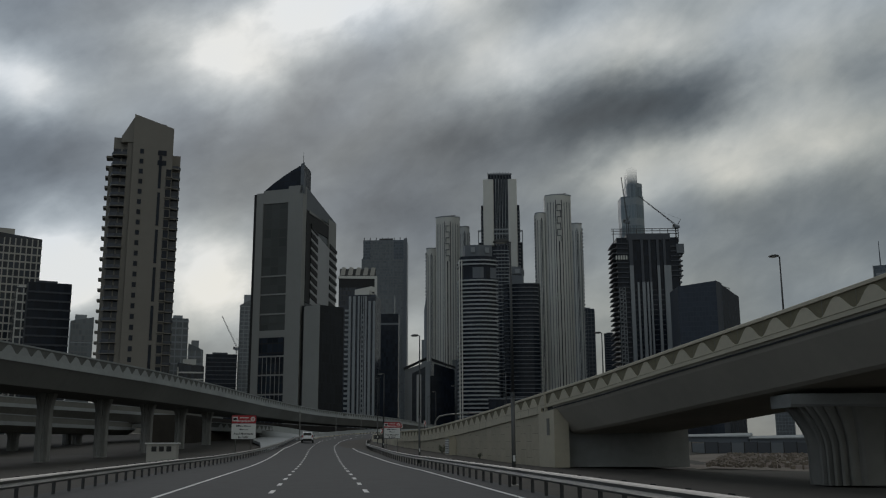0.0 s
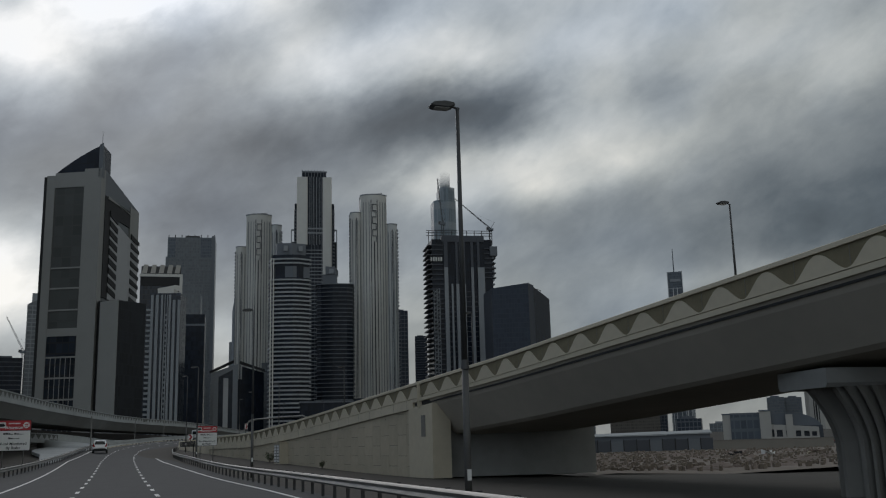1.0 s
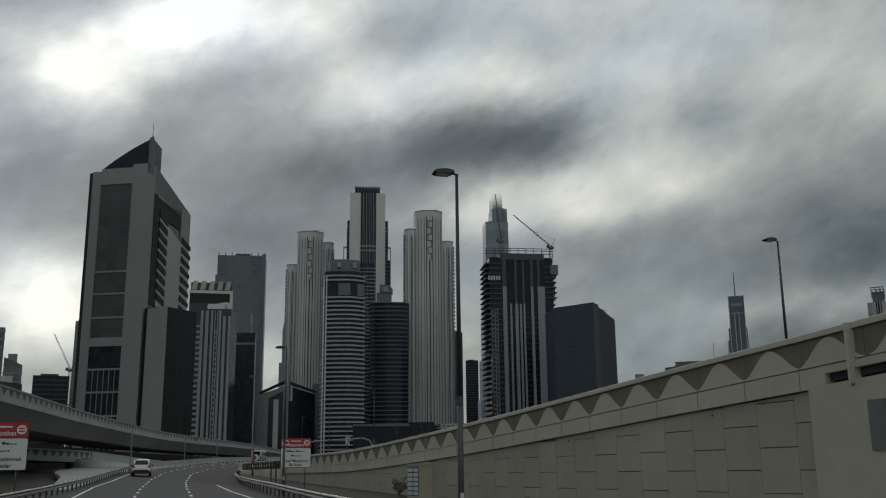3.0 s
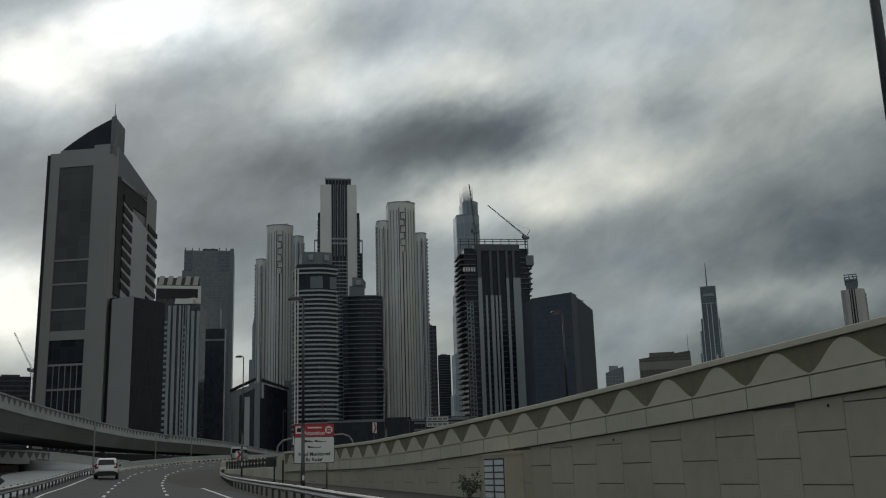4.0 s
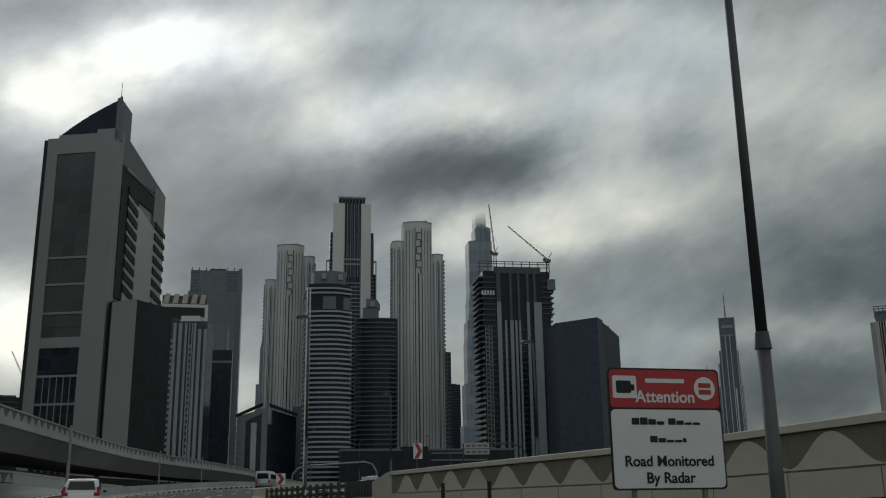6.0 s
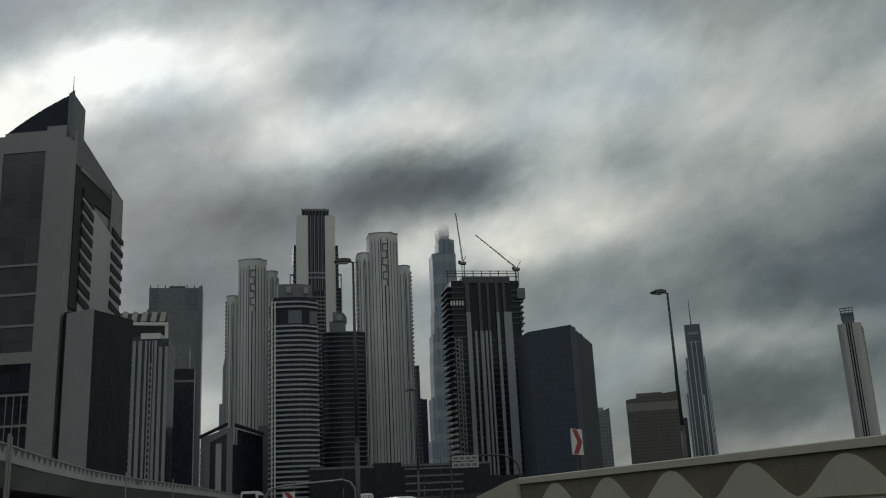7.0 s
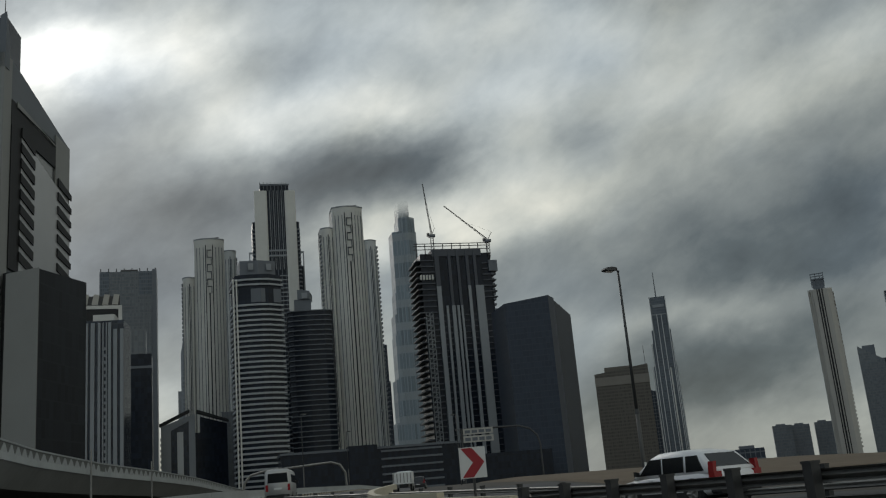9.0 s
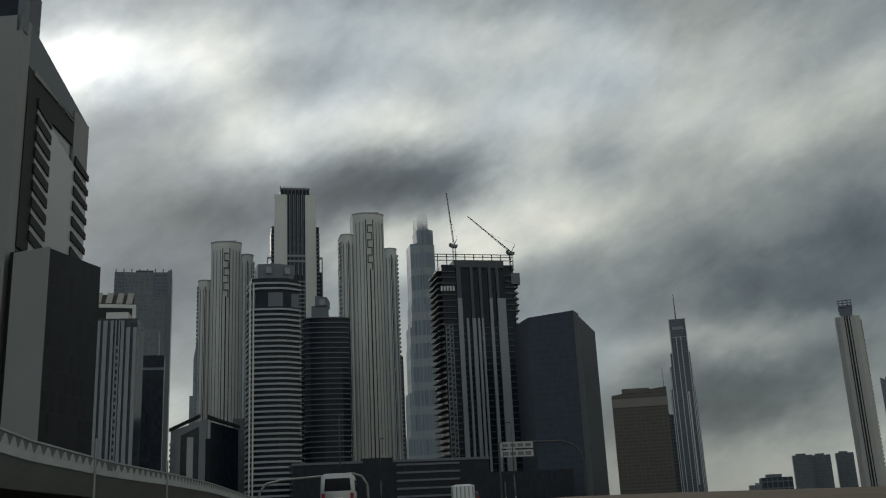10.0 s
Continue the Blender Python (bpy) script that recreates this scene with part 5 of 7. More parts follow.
def tower_under_construction():
    t = far("unfinished_tower", 149.6, 812.4, "unfinished dark tower with grey pylons, open floors and hoist", wide=1.09, tall=1.075)
    g = lambda z: (z - 4) * 0.965 - BASE + 4
    bm = B()
    box(bm, -23.0, 26, 2.0, 30, 0, g(170))
    part("core", bm, GLASS_BLACK, t, "dark unglazed core")
    slabs(t, "floor_edge", DARK_CLAD, -13, 24, 1.5, 2.3, 4, g(128), 4.0, 0.5)
    for a, c, top in ((-13.5, -10.4, 146), (-4.2, -1.8, 132), (-0.6, 1.0, 132), (2.2, 3.6, 132), (8.2, 10.3, 146), (13.5, 19.2, 146), (-8, -6.5, 132)):
        block_part(t, "pylon", GREY_CLAD, a, c, 0.6, 3, 0, g(top), "light grey cladding pylon")
    for a, c in ((-13.5, -10.4), (-4.2, -2.2), (1.8, 3.6), (8.2, 10.3), (13.5, 15.5)):
        block_part(t, "raw_pylon", DARK_CLAD, a, c, 0.9, 3, g(130), g(172), "raw concrete pylon top")
    block_part(t, "top_slab", DARK_CLAD, -15, 19.5, 1.2, 28, g(168), g(173))
    slabs(t, "open_floor", DARK_CLAD, -26.5, -14, 1.0, 28, 6, g(112) + 52, 4.0, 0.8)
    slabs(t, "open_floor", DARK_CLAD, 19.5, 28.6, 1.0, 28, g(112) + 24, g(112) + 52, 4.0, 0.9)
    slabs(t, "edge_balcony", SLATE_CLAD, 25.5, 27.2, 0.5, 20, g(90), g(90) + 72, 3.6, 1.2)
    block_part(t, "edge_screen", SLATE_CLAD, 24, 30.0, 0.2, 22, g(156), g(164), "dark safety screen at the edge")
    bm = B()
    for k in range(9):
        box(bm, -25.5 + 6.2 * k, -25.0 + 6.2 * k, 2, 2.6, g(166), g(177.5))
    for z in (173.0, 175.5, 177.3):
        box(bm, -27, 26, 2, 2.5, g(z), g(z) + 0.45)
    part("scaffold", bm, STEEL_DARK, t, "scaffold posts along the top")
    bm = B()
    for k in range(34):
        z = 10 + 3.2 * k
        box(bm, -22.5, -17.5, 0.2, 1.0, z, z + 0.5)
        rod(bm, (-22.3, 0.4, z), (-17.7, 0.4, z + 3.2), 0.22, 0.22, 4)
    for x in (-22.5, -20.0, -17.9):
        box(bm, x, x + 0.45, 0.2, 1.0, 5, 118)
    part("hoist_mast", bm, GREY_CLAD, t, "grey lattice hoist mast")
    bm = B()
    box(bm, -24, -8, -3, 1, 0, 25)
    part("site_screen", bm, GREY_CLAD, t)
    bm = B()
    for k in range(5):
        box(bm, -24.3 + 2.0 * k, -23.1 + 2.0 * k, 0.6, 1.0, g(151), g(154.5))
    part("floor_sign", bm, WHITE_CLAD, t, "pale sign of plain blocks")


def tower_crane(x, y, z, mast, jib, tail, label):
    t = thing("tower_crane", (x, y, z), 0, label, "crane", "tower cranes")
    t.scale = (1.05, 1.05, 1.05)
    bm = B()
    for dx in (-0.9, 0.9):
        for dy in (-0.9, 0.9):
            rod(bm, (dx, dy, 0), (dx, dy, mast), 0.16, 0.16, 5)
    for k in range(int(mast / 2)):
        rod(bm, (-0.9, -0.9, 2 * k), (0.9, -0.9, 2 * k + 2), 0.1, 0.1, 4)
    part("mast", bm, STEEL_DARK, t)
    bm = B()
    box(bm, -2.2, 2.2, -1.5, 1.5, mast, mast + 1.8)
    part("cab", bm, SLATE_CLAD, t)
    j = Vector(jib)
    bm = B()
    root = Vector((0, 0, mast + 1.5))
    for d in (Vector((0.5, 0, 0)), Vector((-0.5, 0, 0)), Vector((0, 0, 1.0))):
        rod(bm, root + d, root + j + d * 0.5, 0.17, 0.12, 5)
    n = 14
    for k in range(n):
        rod(bm, root + j * (k / n) + Vector((0.5, 0, 0)), root + j * ((k + 0.5) / n) + Vector((0, 0, 0.8)), 0.09, 0.09, 4)
        rod(bm, root + j * ((k + 0.5) / n) + Vector((0, 0, 0.8)), root + j * ((k + 1) / n) + Vector((-0.5, 0, 0)), 0.09, 0.09, 4)
    part("jib", bm, STEEL_DARK, t)
    bm = B()
    q = Vector(tail)
    rod(bm, root, root + q, 0.25, 0.2, 5)
    rod(bm, root + q, root + j * 0.55, 0.06, 0.06, 4)
    box(bm, -3.4, -1.6, -1, 1, mast + 0.6, mast + 2.8)
    part("counter_jib", bm, STEEL_DARK, t)


def black_block():
    t = far("glass_block", 181.75, 711.4, "dark blue-grey glass block with stepped roof frame", wide=0.953, tall=0.9733)
    h = 123.5 - BASE
    bm = B()
    prism(bm, [(-28, 9), (0, 0), (6, 6), (6, 40), (-28, 40)], 0, [h - 3, h, h - 1, h - 1, h - 3])
    part("body", bm, GLASS_BLUE, t, "dark blue-grey curtain wall")
    bm = B()
    prism(bm, [(0.2, 0.2), (4, 3.6), (4, 40), (0.2, 40)], 0, [h + 0.2, h - 1.2, h - 1.2, h])
    part("corner_wall", bm, DARK_CLAD, t, "dark grey end wall")
    bm = B()
    prism(bm, [(4.1, 4.5), (24.5, 26), (24.5, 50), (4.1, 50)], 0, [h - 1.5, h - 9, h - 9, h - 1.5])
    part("rear_wing", bm, GLASS_BLACK, t, "near-black rear wing")
    bm = B()
    for k in range(5):
        box(bm, 2 + 3.6 * k, 2.4 + 3.6 * k, 12 + 3.0 * k, 12.5 + 3.0 * k, h - 8, h + 0.6 - 0.7 * k)
    for z in (h - 5.5, h - 2.5, h + 0.1):
        rod(bm, (0, 10.5, z), (17, 24.5, z - 2.6), 0.28, 0.28, 4)
    part("roof_frame", bm, STEEL_DARK, t, "open steel roof frame")



def striped_cluster():
    t = far("striped_tower", -78.0, 640.0, "pale striped tower with upright fins and zigzag edge", yaw=-4, wide=1.13, tall=1.135)
    h = 89.5 - BASE
    bm = B()
    box(bm, -7.2, 9.6, 0.6, 20, 0, h)
    part("core", bm, GLASS_DARK, t, "dark glazing between fins")
    for x, w in ((-6.6, 1.5), (-4.0, 1.7), (-1.0, 1.1), (0.9, 0.5), (2.3, 0.5), (3.2, 1.3), (5.4, 1.6), (8.2, 1.4)):
        block_part(t, "fin", GREY_CLAD, x, x + w, -0.4, 1.0, 0, h - 1 - (3 if x > 5 else 0), "pale upright fin")
    slabs(t, "edge_balcony", GREY_CLAD, -9.0, -6.6, 0.0, 3, 2, h - 8, 2.9, 1.2)
    slabs(t, "balcony", GREY_CLAD, 1.4, 2.3, -0.1, 1, 2, h - 10, 2.9, 1.2)
    block_part(t, "roof_house", WHITE_CLAD, -3.5, 5.5, 2, 18, h, h + 3)
    u = far("glass_tower", -72.0, 770.0, "dark glass tower with a grey upper part beside the striped tower", yaw=2)
    block_part(u, "body", GLASS_BLACK, -10, 10, 0, 22, 0, 105 - BASE, "dark glazing")
    block_part(u, "upper_part", GLASS_GREY, -11.6, 6.5, 0.5, 22, 105 - BASE, 121 - BASE)
    block_part(u, "belt", SLATE_CLAD, -10.2, 10.2, -0.3, 0.3, 96 - BASE, 97.5 - BASE)
    fins(u, "fin", SLATE_CLAD, -11, 6.3, 3.2, 0.5, 0.2, 0.7, 105 - BASE, 120 - BASE)
    w = far("sign_building", -95.5, 768.0, "grey building with a large pale rooftop sign of plain shapes", yaw=5, wide=1.1, tall=1.1)
    block_part(w, "body", GLASS_DARK, -14, 14, 0, 30, 0, 123.3 - BASE)
    block_part(w, "roof_frame", WHITE_CLAD, -14.5, 14.5, -0.6, 1, 122.3 - BASE, 124.3 - BASE, "white roof frame")
    block_part(w, "side_frame", WHITE_CLAD, 12.6, 14.6, -0.6, 1, 80, 122.2 - BASE, "white side frame")
    block_part(w, "recess", BLACK, -13.5, 12.4, -0.3, 0.6, 115.8 - BASE, 121.8 - BASE, "black recess under the sign")
    bm = B()
    prism(bm, [(-2, -1), (10, -1.6), (13, -1), (13, 12), (-2, 12)], 112.3 - BASE, [113.8 - BASE, 116.3 - BASE, 115.8 - BASE, 115.8 - BASE, 113.8 - BASE])
    part("canopy", bm, WHITE_CLAD, w)
    for x in (-13, -7.4, -1.8, 3.8, 9.0):
        bm = B()
        plate(bm, [(x, 124.8 - BASE), (x + 3.3, 124.8 - BASE), (x + 4.2, 130.6 - BASE), (x + 1.2, 130.8 - BASE)], -0.5, 0.3)
        part("sign_block", bm, PALE_STONE, w, "pale plain block of the rooftop sign")
    block_part(w, "sign_rack", STEEL_DARK, -13.5, 13.5, 0.4, 0.9, 124.3 - BASE, 129.8 - BASE)
    d = far("slab_tower", -94.96, 993.0, "wide grey glass tower with dark upper corners", wide=0.8018, tall=0.8117)
    h = 263 - BASE
    bm = B()
    box(bm, -28.5, 29, 0, 35, 0, h)
    box(bm, -31, -28.5, 2, 33, 0, h - 24)
    part("body", bm, GLASS_GREY, d)
    for a, c in ((-28.7, -19), (12, 25.4)):
        block_part(d, "upper_corner", GLASS_STEEL, a, c, -0.6, 3, h - 26, h, "dark upper corner glazing")
    block_part(d, "side_fin", SLATE_CLAD, 25.5, 29.8, -1.0, 3, 0, h + 2)
    fins(d, "fin", SLATE_CLAD, -27, 25, 3.4, 0.5, -0.5, 0.6, 0, h - 1)
    fins(d, "roof_post", STEEL_DARK, -28, 29, 8, 0.9, 0, 1, h, h + 3.5)
    block_part(d, "roof_frame", STEEL_DARK, -8, 10, 8, 9, h, h + 4)


def small_cluster():
    t = far("angular_block", -38.0, 790.0, "low dark glass block with a pale angular frame")
    bm = B()
    prism(bm, [(4, 0), (21, 4), (21, 26), (4, 26)], 0, [66 - BASE, 61 - BASE, 61 - BASE, 66 - BASE])
    box(bm, -10, 4, 3, 26, 0, 56 - BASE)
    part("body", bm, GLASS_BLACK, t)
    bm = B()
    plate(bm, [(-20, 0), (-14, 0), (-14, 58 - BASE), (-3, 63.5 - BASE), (-3, 0), (1, 0), (1, 68 - BASE), (-20, 61 - BASE)], 0.5, 3)
    part("frame", bm, GREY_CLAD, t, "pale angular frame")
    bm = B()
    prism(bm, [(-14.2, 1.5), (-2.8, 1.5), (-2.8, 26), (-14.2, 26)], 0, [58.2 - BASE, 63.6 - BASE, 63.6 - BASE, 58.2 - BASE])
    part("inner_block", bm, GLASS_DARK, t)
    # bright reflection in the glass, put in as a matt pale column
    block_part(t, "reflection_column", COOL_PALE, -10.2, -6.4, 0.9, 3, 0, 57 - BASE, "pale column painted as a bright reflection in the frame")
    fins(t, "mullion", SLATE_CLAD, 5, 20, 3.0, 0.4, 3.2, 4.4, 0, 55 - BASE)
    bm = B()
    plate(bm, [(-21, 61 - BASE), (-2.5, 69.5 - BASE), (-2.5, 71 - BASE), (-21, 62.5 - BASE)], -1, 8)
    plate(bm, [(2, 68.5 - BASE), (22, 62 - BASE), (22, 63.2 - BASE), (2, 70.5 - BASE)], -1, 8)
    part("roof_plane", bm, BLACK, t)
    slabs(t, "edge_balcony", GREY_CLAD, -20.5, -17, -0.5, 0.4, 3, 50, 3.4, 1.5)
    u = far("annex_tower", -12.0, 850.0, "slim grey annex block with dark strips")
    bm = B()
    box(bm, -8, 10, 0, 18, 0, 74 - BASE)
    part("body", bm, GLASS_GREY, u)
    fins(u, "fin", SLATE_CLAD, -8, 10, 3.6, 0.8, -0.5, 0.4, 0, 74 - BASE)


def plain_block(name, x, y, w, d, z, mat, label, floor=3.6, bay=3.2, trim=SLATE_CLAD, z_right=None, cap=2.0, yaw=None):
    """A far block: glazed body with storey bands, uprights and a roof house."""
    t = far(name, x, y, label, "building", -math.degrees(math.atan2(x + 15, y - 80)) if yaw is None else yaw)
    h = z - BASE
    hr = h if z_right is None else z_right - BASE
    bm = B()
    prism(bm, [(-w / 2, 0), (w / 2, 0), (w / 2, d), (-w / 2, d)], 0, [h, hr, hr, h])
    part("body", bm, mat, t)
    slabs(t, "storey_band", trim, -w / 2 - 0.15, w / 2 + 0.15, -0.25, 0.4, floor, min(h, hr) - 1, floor, 0.7)
    fins(t, "upright", trim, -w / 2, w / 2, bay, 0.5, -0.35, 0.4, 0, min(h, hr) - 0.5)
    bm = B()
    box(bm, -w * 0.3, w * 0.2, d * 0.3, d * 0.8, min(h, hr), max(h, hr) + cap)
    part("roof_house", bm, trim, t)
    return t


def spire_tower():
    t = far("spire_tower", 589.05, 1371.3, "slim stepped blue-grey tower with a tall spire", yaw=-25, wide=0.88, tall=1.018)
    g = lambda z: z - BASE
    for a, c, y, z in ((-13, 12, 4, 247), (-16, 14, 3, 200), (-19, 15, 2, 182), (-22, 17, 1, 150)):
        block_part(t, "shaft", GLASS_STEEL, a, c, y, 30, 0, g(z))
    for x, z in ((-13.4, 247), (-5, 222), (2, 222), (11.4, 247), (13.6, 182), (-18.6, 182), (-21.6, 150), (15.6, 150)):
        block_part(t, "fin", COOL_PALE, x, x + 1.1, 0.2, 5, 0, g(z))
    block_part(t, "belt", GREY_CLAD, -9, 9, 3.2, 5, g(232), g(236))
    block_part(t, "belt", GREY_CLAD, -12, 11, 3.0, 5, g(221), g(222.5))
    # highlight on the glass, put in as a strip of white cladding
    bm = B()
    box(bm, 4.5, 6.5, -0.2, 1, 20, g(147))
    part("highlight_fin", bm, WHITE_CLAD, t, "white fin painted as a bright highlight")
    bm = B()
    rod(bm, (-1.5, 10, g(246)), (-1.5, 10, g(283)), 1.2, 0.5, 8)
    part("spire", bm, SLATE_CLAD, t)


def ribbed_slab():
    t = far("pale_slab_tower", 563.2, 970.0, "pale slim tower with a dark central groove and latticed top", yaw=-35, wide=0.8, tall=0.9408)
    g = lambda z: z - BASE
    bm = B()
    prism(bm, [(-14, 3), (-9, 0), (9, 0), (14.5, 4), (14.5, 28), (-14, 28)], 0, g(181))
    part("body", bm, PALE_STONE, t, "pale grey-beige shaft")
    for x, w in ((-3.6, 1.3), (-1.2, 2.0), (2.2, 1.2)):
        block_part(t, "groove", BLACK, x, x + w, -0.4, 0.5, 0, g(181), "dark central groove")
    slabs(t, "edge_balcony", PALE_STONE, 13.5, 15.8, 4, 20, 10, g(178), 4, 1.8)
    fins(t, "rib", PALE_STONE, -12.5, -5, 3.6, 0.5, 0.0, 2.5, 0, g(180))
    bm = B()
    box(bm, -7, 6.6, 3, 18, g(181), g(193))
    for x in (-8.0, -2.6, 2.4, 6.6):
        box(bm, x, x + 0.8, 2, 3, g(186), g(198))
        box(bm, x, x + 0.8, 20, 21, g(186), g(198))
    for z in (191, 197.3):
        box(bm, -8.2, 7.6, 2, 3, g(z), g(z) + 0.9)
        box(bm, -8.2, 7.6, 20, 21, g(z), g(z) + 0.9)
    part("lattice_top", bm, SLATE_CLAD, t, "dark latticed top")


def podium():
    t = far("podium", 105.0, 690.0, "long dark podium block at the towers' feet", "building")
    bm = B()
    box(bm, -95, 12, 0, 30, 0, 27)
    box(bm, 12, 62, 4, 34, 0, 20)
    box(bm, -58, -42, -1, 10, 0, 29.5)
    part("body", bm, GLASS_BLACK, t)
    slabs(t, "band", SLATE_CLAD, -40, -5, -0.8, 0.5, 4, 26, 4.2, 1.0)
    block_part(t, "roof_edge", SLATE_CLAD, -95.5, 12.5, -0.5, 30, 27, 28.2)


office_tower()
residential_tower()
stepped_emblem_tower(77.9, 237.6, 220.4, 209.4, 844.7, "pale ribbed tower in three stepped shafts with upright sign", 2.6, 0.972, 0.9394)
stepped_emblem_tower(-26.0, 227.4, 195.2, 217.5, 931.7, "greyer ribbed tower in stepped shafts behind the banded one", 2.4, 1.0, 0.9885)
crowned_tower()
banded_tower()
dark_tower()
needle_tower()
tower_under_construction()
tower_crane(177.5, 815.0, 171.8, 12.0, (-29.9, 0, 25.7), (3.5, 0, 6.0), "dark luffing tower crane on the unfinished tower")
tower_crane(134.8, 815.0, 166.1, 22.0, (-3.6, 0, 38.1), (2.5, 0, 5.0), "slim luffing crane with a steep jib")
tower_crane(-209.3, 833.0, BASE - 0.3, 74.0, (-14, 0, 27), (3.0, 0, 4.0), "distant luffing crane behind low blocks")
black_block()
striped_cluster()
small_cluster()
spire_tower()
ribbed_slab()
podium()
plain_block("grid_office", -218.6, 420.0, 38, 30, 99.5, GLASS_DARK, "pale grid-fronted office block", 3.6, 2.4, PALE_STONE, 95.8)
plain_block("dark_hotel", -174.6, 381.0, 17, 26, 66.8, GLASS_BLACK, "near-black hotel block with rooftop lettering frame", 3.6, 60, DARK_CLAD)
plain_block("white_side_block", -186.5, 384.0, 6, 26, 65.5, GLASS_DARK, "pale side block with square windows", 3.6, 2.4, WHITE_CLAD)
plain_block("arched_block", -252.0, 600.0, 14, 20, 79, GLASS_GREY, "pale block with an arched front", 30, 30, GREY_CLAD, 82)
plain_block("apartment_block", -142.5, 452.0, 9, 16, 61, GLASS_GREY, "grey apartment block with balconies", 3.4, 3.0, GREY_CLAD)
plain_block("apartment_block", -134.5, 455.0, 7, 16, 49, GLASS_GREY, "lower grey apartment block", 3.4, 3.0, GREY_CLAD, 46)
plain_block("white_low_block", -132.0, 440.0, 12, 14, 38.5, GLASS_DARK, "white low block with strip windows", 3.2, 30, WHITE_CLAD, 37)
plain_block("dark_low_block", -217.8, 813.0, 26, 24, 77.0, GLASS_BLACK, "dark low office block", 3.6, 60, DARK_CLAD)
plain_block("slim_tower", -211.5, 880.0, 17, 24, 129, GLASS_GREY, "slim grey tower behind the office tower", 3.6, 4, GREY_CLAD, 138)
plain_block("far_tower", 114.5, 960.0, 14, 20, 134, GLASS_BLUE, "slim hazy tower behind the ribbed one", 4, 3.5, SLATE_CLAD)
plain_block("far_tower", 109.0, 984.0, 10, 18, 158, GLASS_BLUE, "taller slim hazy tower behind the ribbed one", 4, 3.5, SLATE_CLAD)
plain_block("far_dark_tower", 222.0, 1560.0, 20, 20, 176, GLASS_BLACK, "slim dark tower far behind", 4, 30, DARK_CLAD)
brown = plain_block("brown_tower", 458.5, 1235.0, 65, 40, 131.0, GLASS_BROWN, "brown stone tower with a sloping top", 118, 5.2, BROWN_CLAD, 138.5, 1.0)
block_part(brown, "upper_band", BEIGE_CLAD, -32.8, 32.8, -0.7, 2, 116 - BASE, 126.5 - BASE, "paler band of upper floors")
block_part(brown, "roof_mast", STEEL_DARK, 30, 30.5, 4, 4.5, 130 - BASE, 161 - BASE)
plain_block("grey_wing", 409.0, 1290.0, 24, 30, 118, GLASS_GREY, "pale grey wing beside the brown tower", 4.5, 4, GREY_CLAD, 126)
plain_block("grey_wing", 516.0, 1280.0, 12, 30, 110, GLASS_BLUE, "grey wing behind the brown tower", 4.5, 4, SLATE_CLAD)
plain_block("right_tower", 697.5, 1010.0, 44, 26, 176.5, GLASS_BLUE, "grey tower with pale frame and rooftop crane", 4.2, 6, GREY_CLAD, 178, 9)
plain_block("sail_block", 863.0, 1300.0, 32, 24, 156, GLASS_GREY, "grey block with a sail-shaped top", 4.2, 40, SLATE_CLAD, 134, 0.5)
plain_block("sail_block", 893.0, 1310.0, 26, 24, 137, GLASS_BLACK, "dark block beside the sail-topped one", 4.2, 40, DARK_CLAD)
for n, (x, w, z) in enumerate(((642.0, 22, 51), (667.0, 21, 50.5), (699.0, 20, 52))):
    plain_block("row_block", x, 1200.0 + 6 * (n == 3), w, 22, z, GLASS_GREY, "low grey apartment block in a far row", 3.8, 4, SLATE_CLAD)
plain_block("pavilion", 470.0, 1000.0, 30, 20, 16, GLASS_GREY, "low pale roadside building far off", 5, 4, GREY_CLAD)
plain_block("glass_pavilion", 298.0, 700.0, 18, 20, 15.5, GLASS_BLUE, "low blue-glass building beyond the sandy site", 4, 3, SLATE_CLAD)


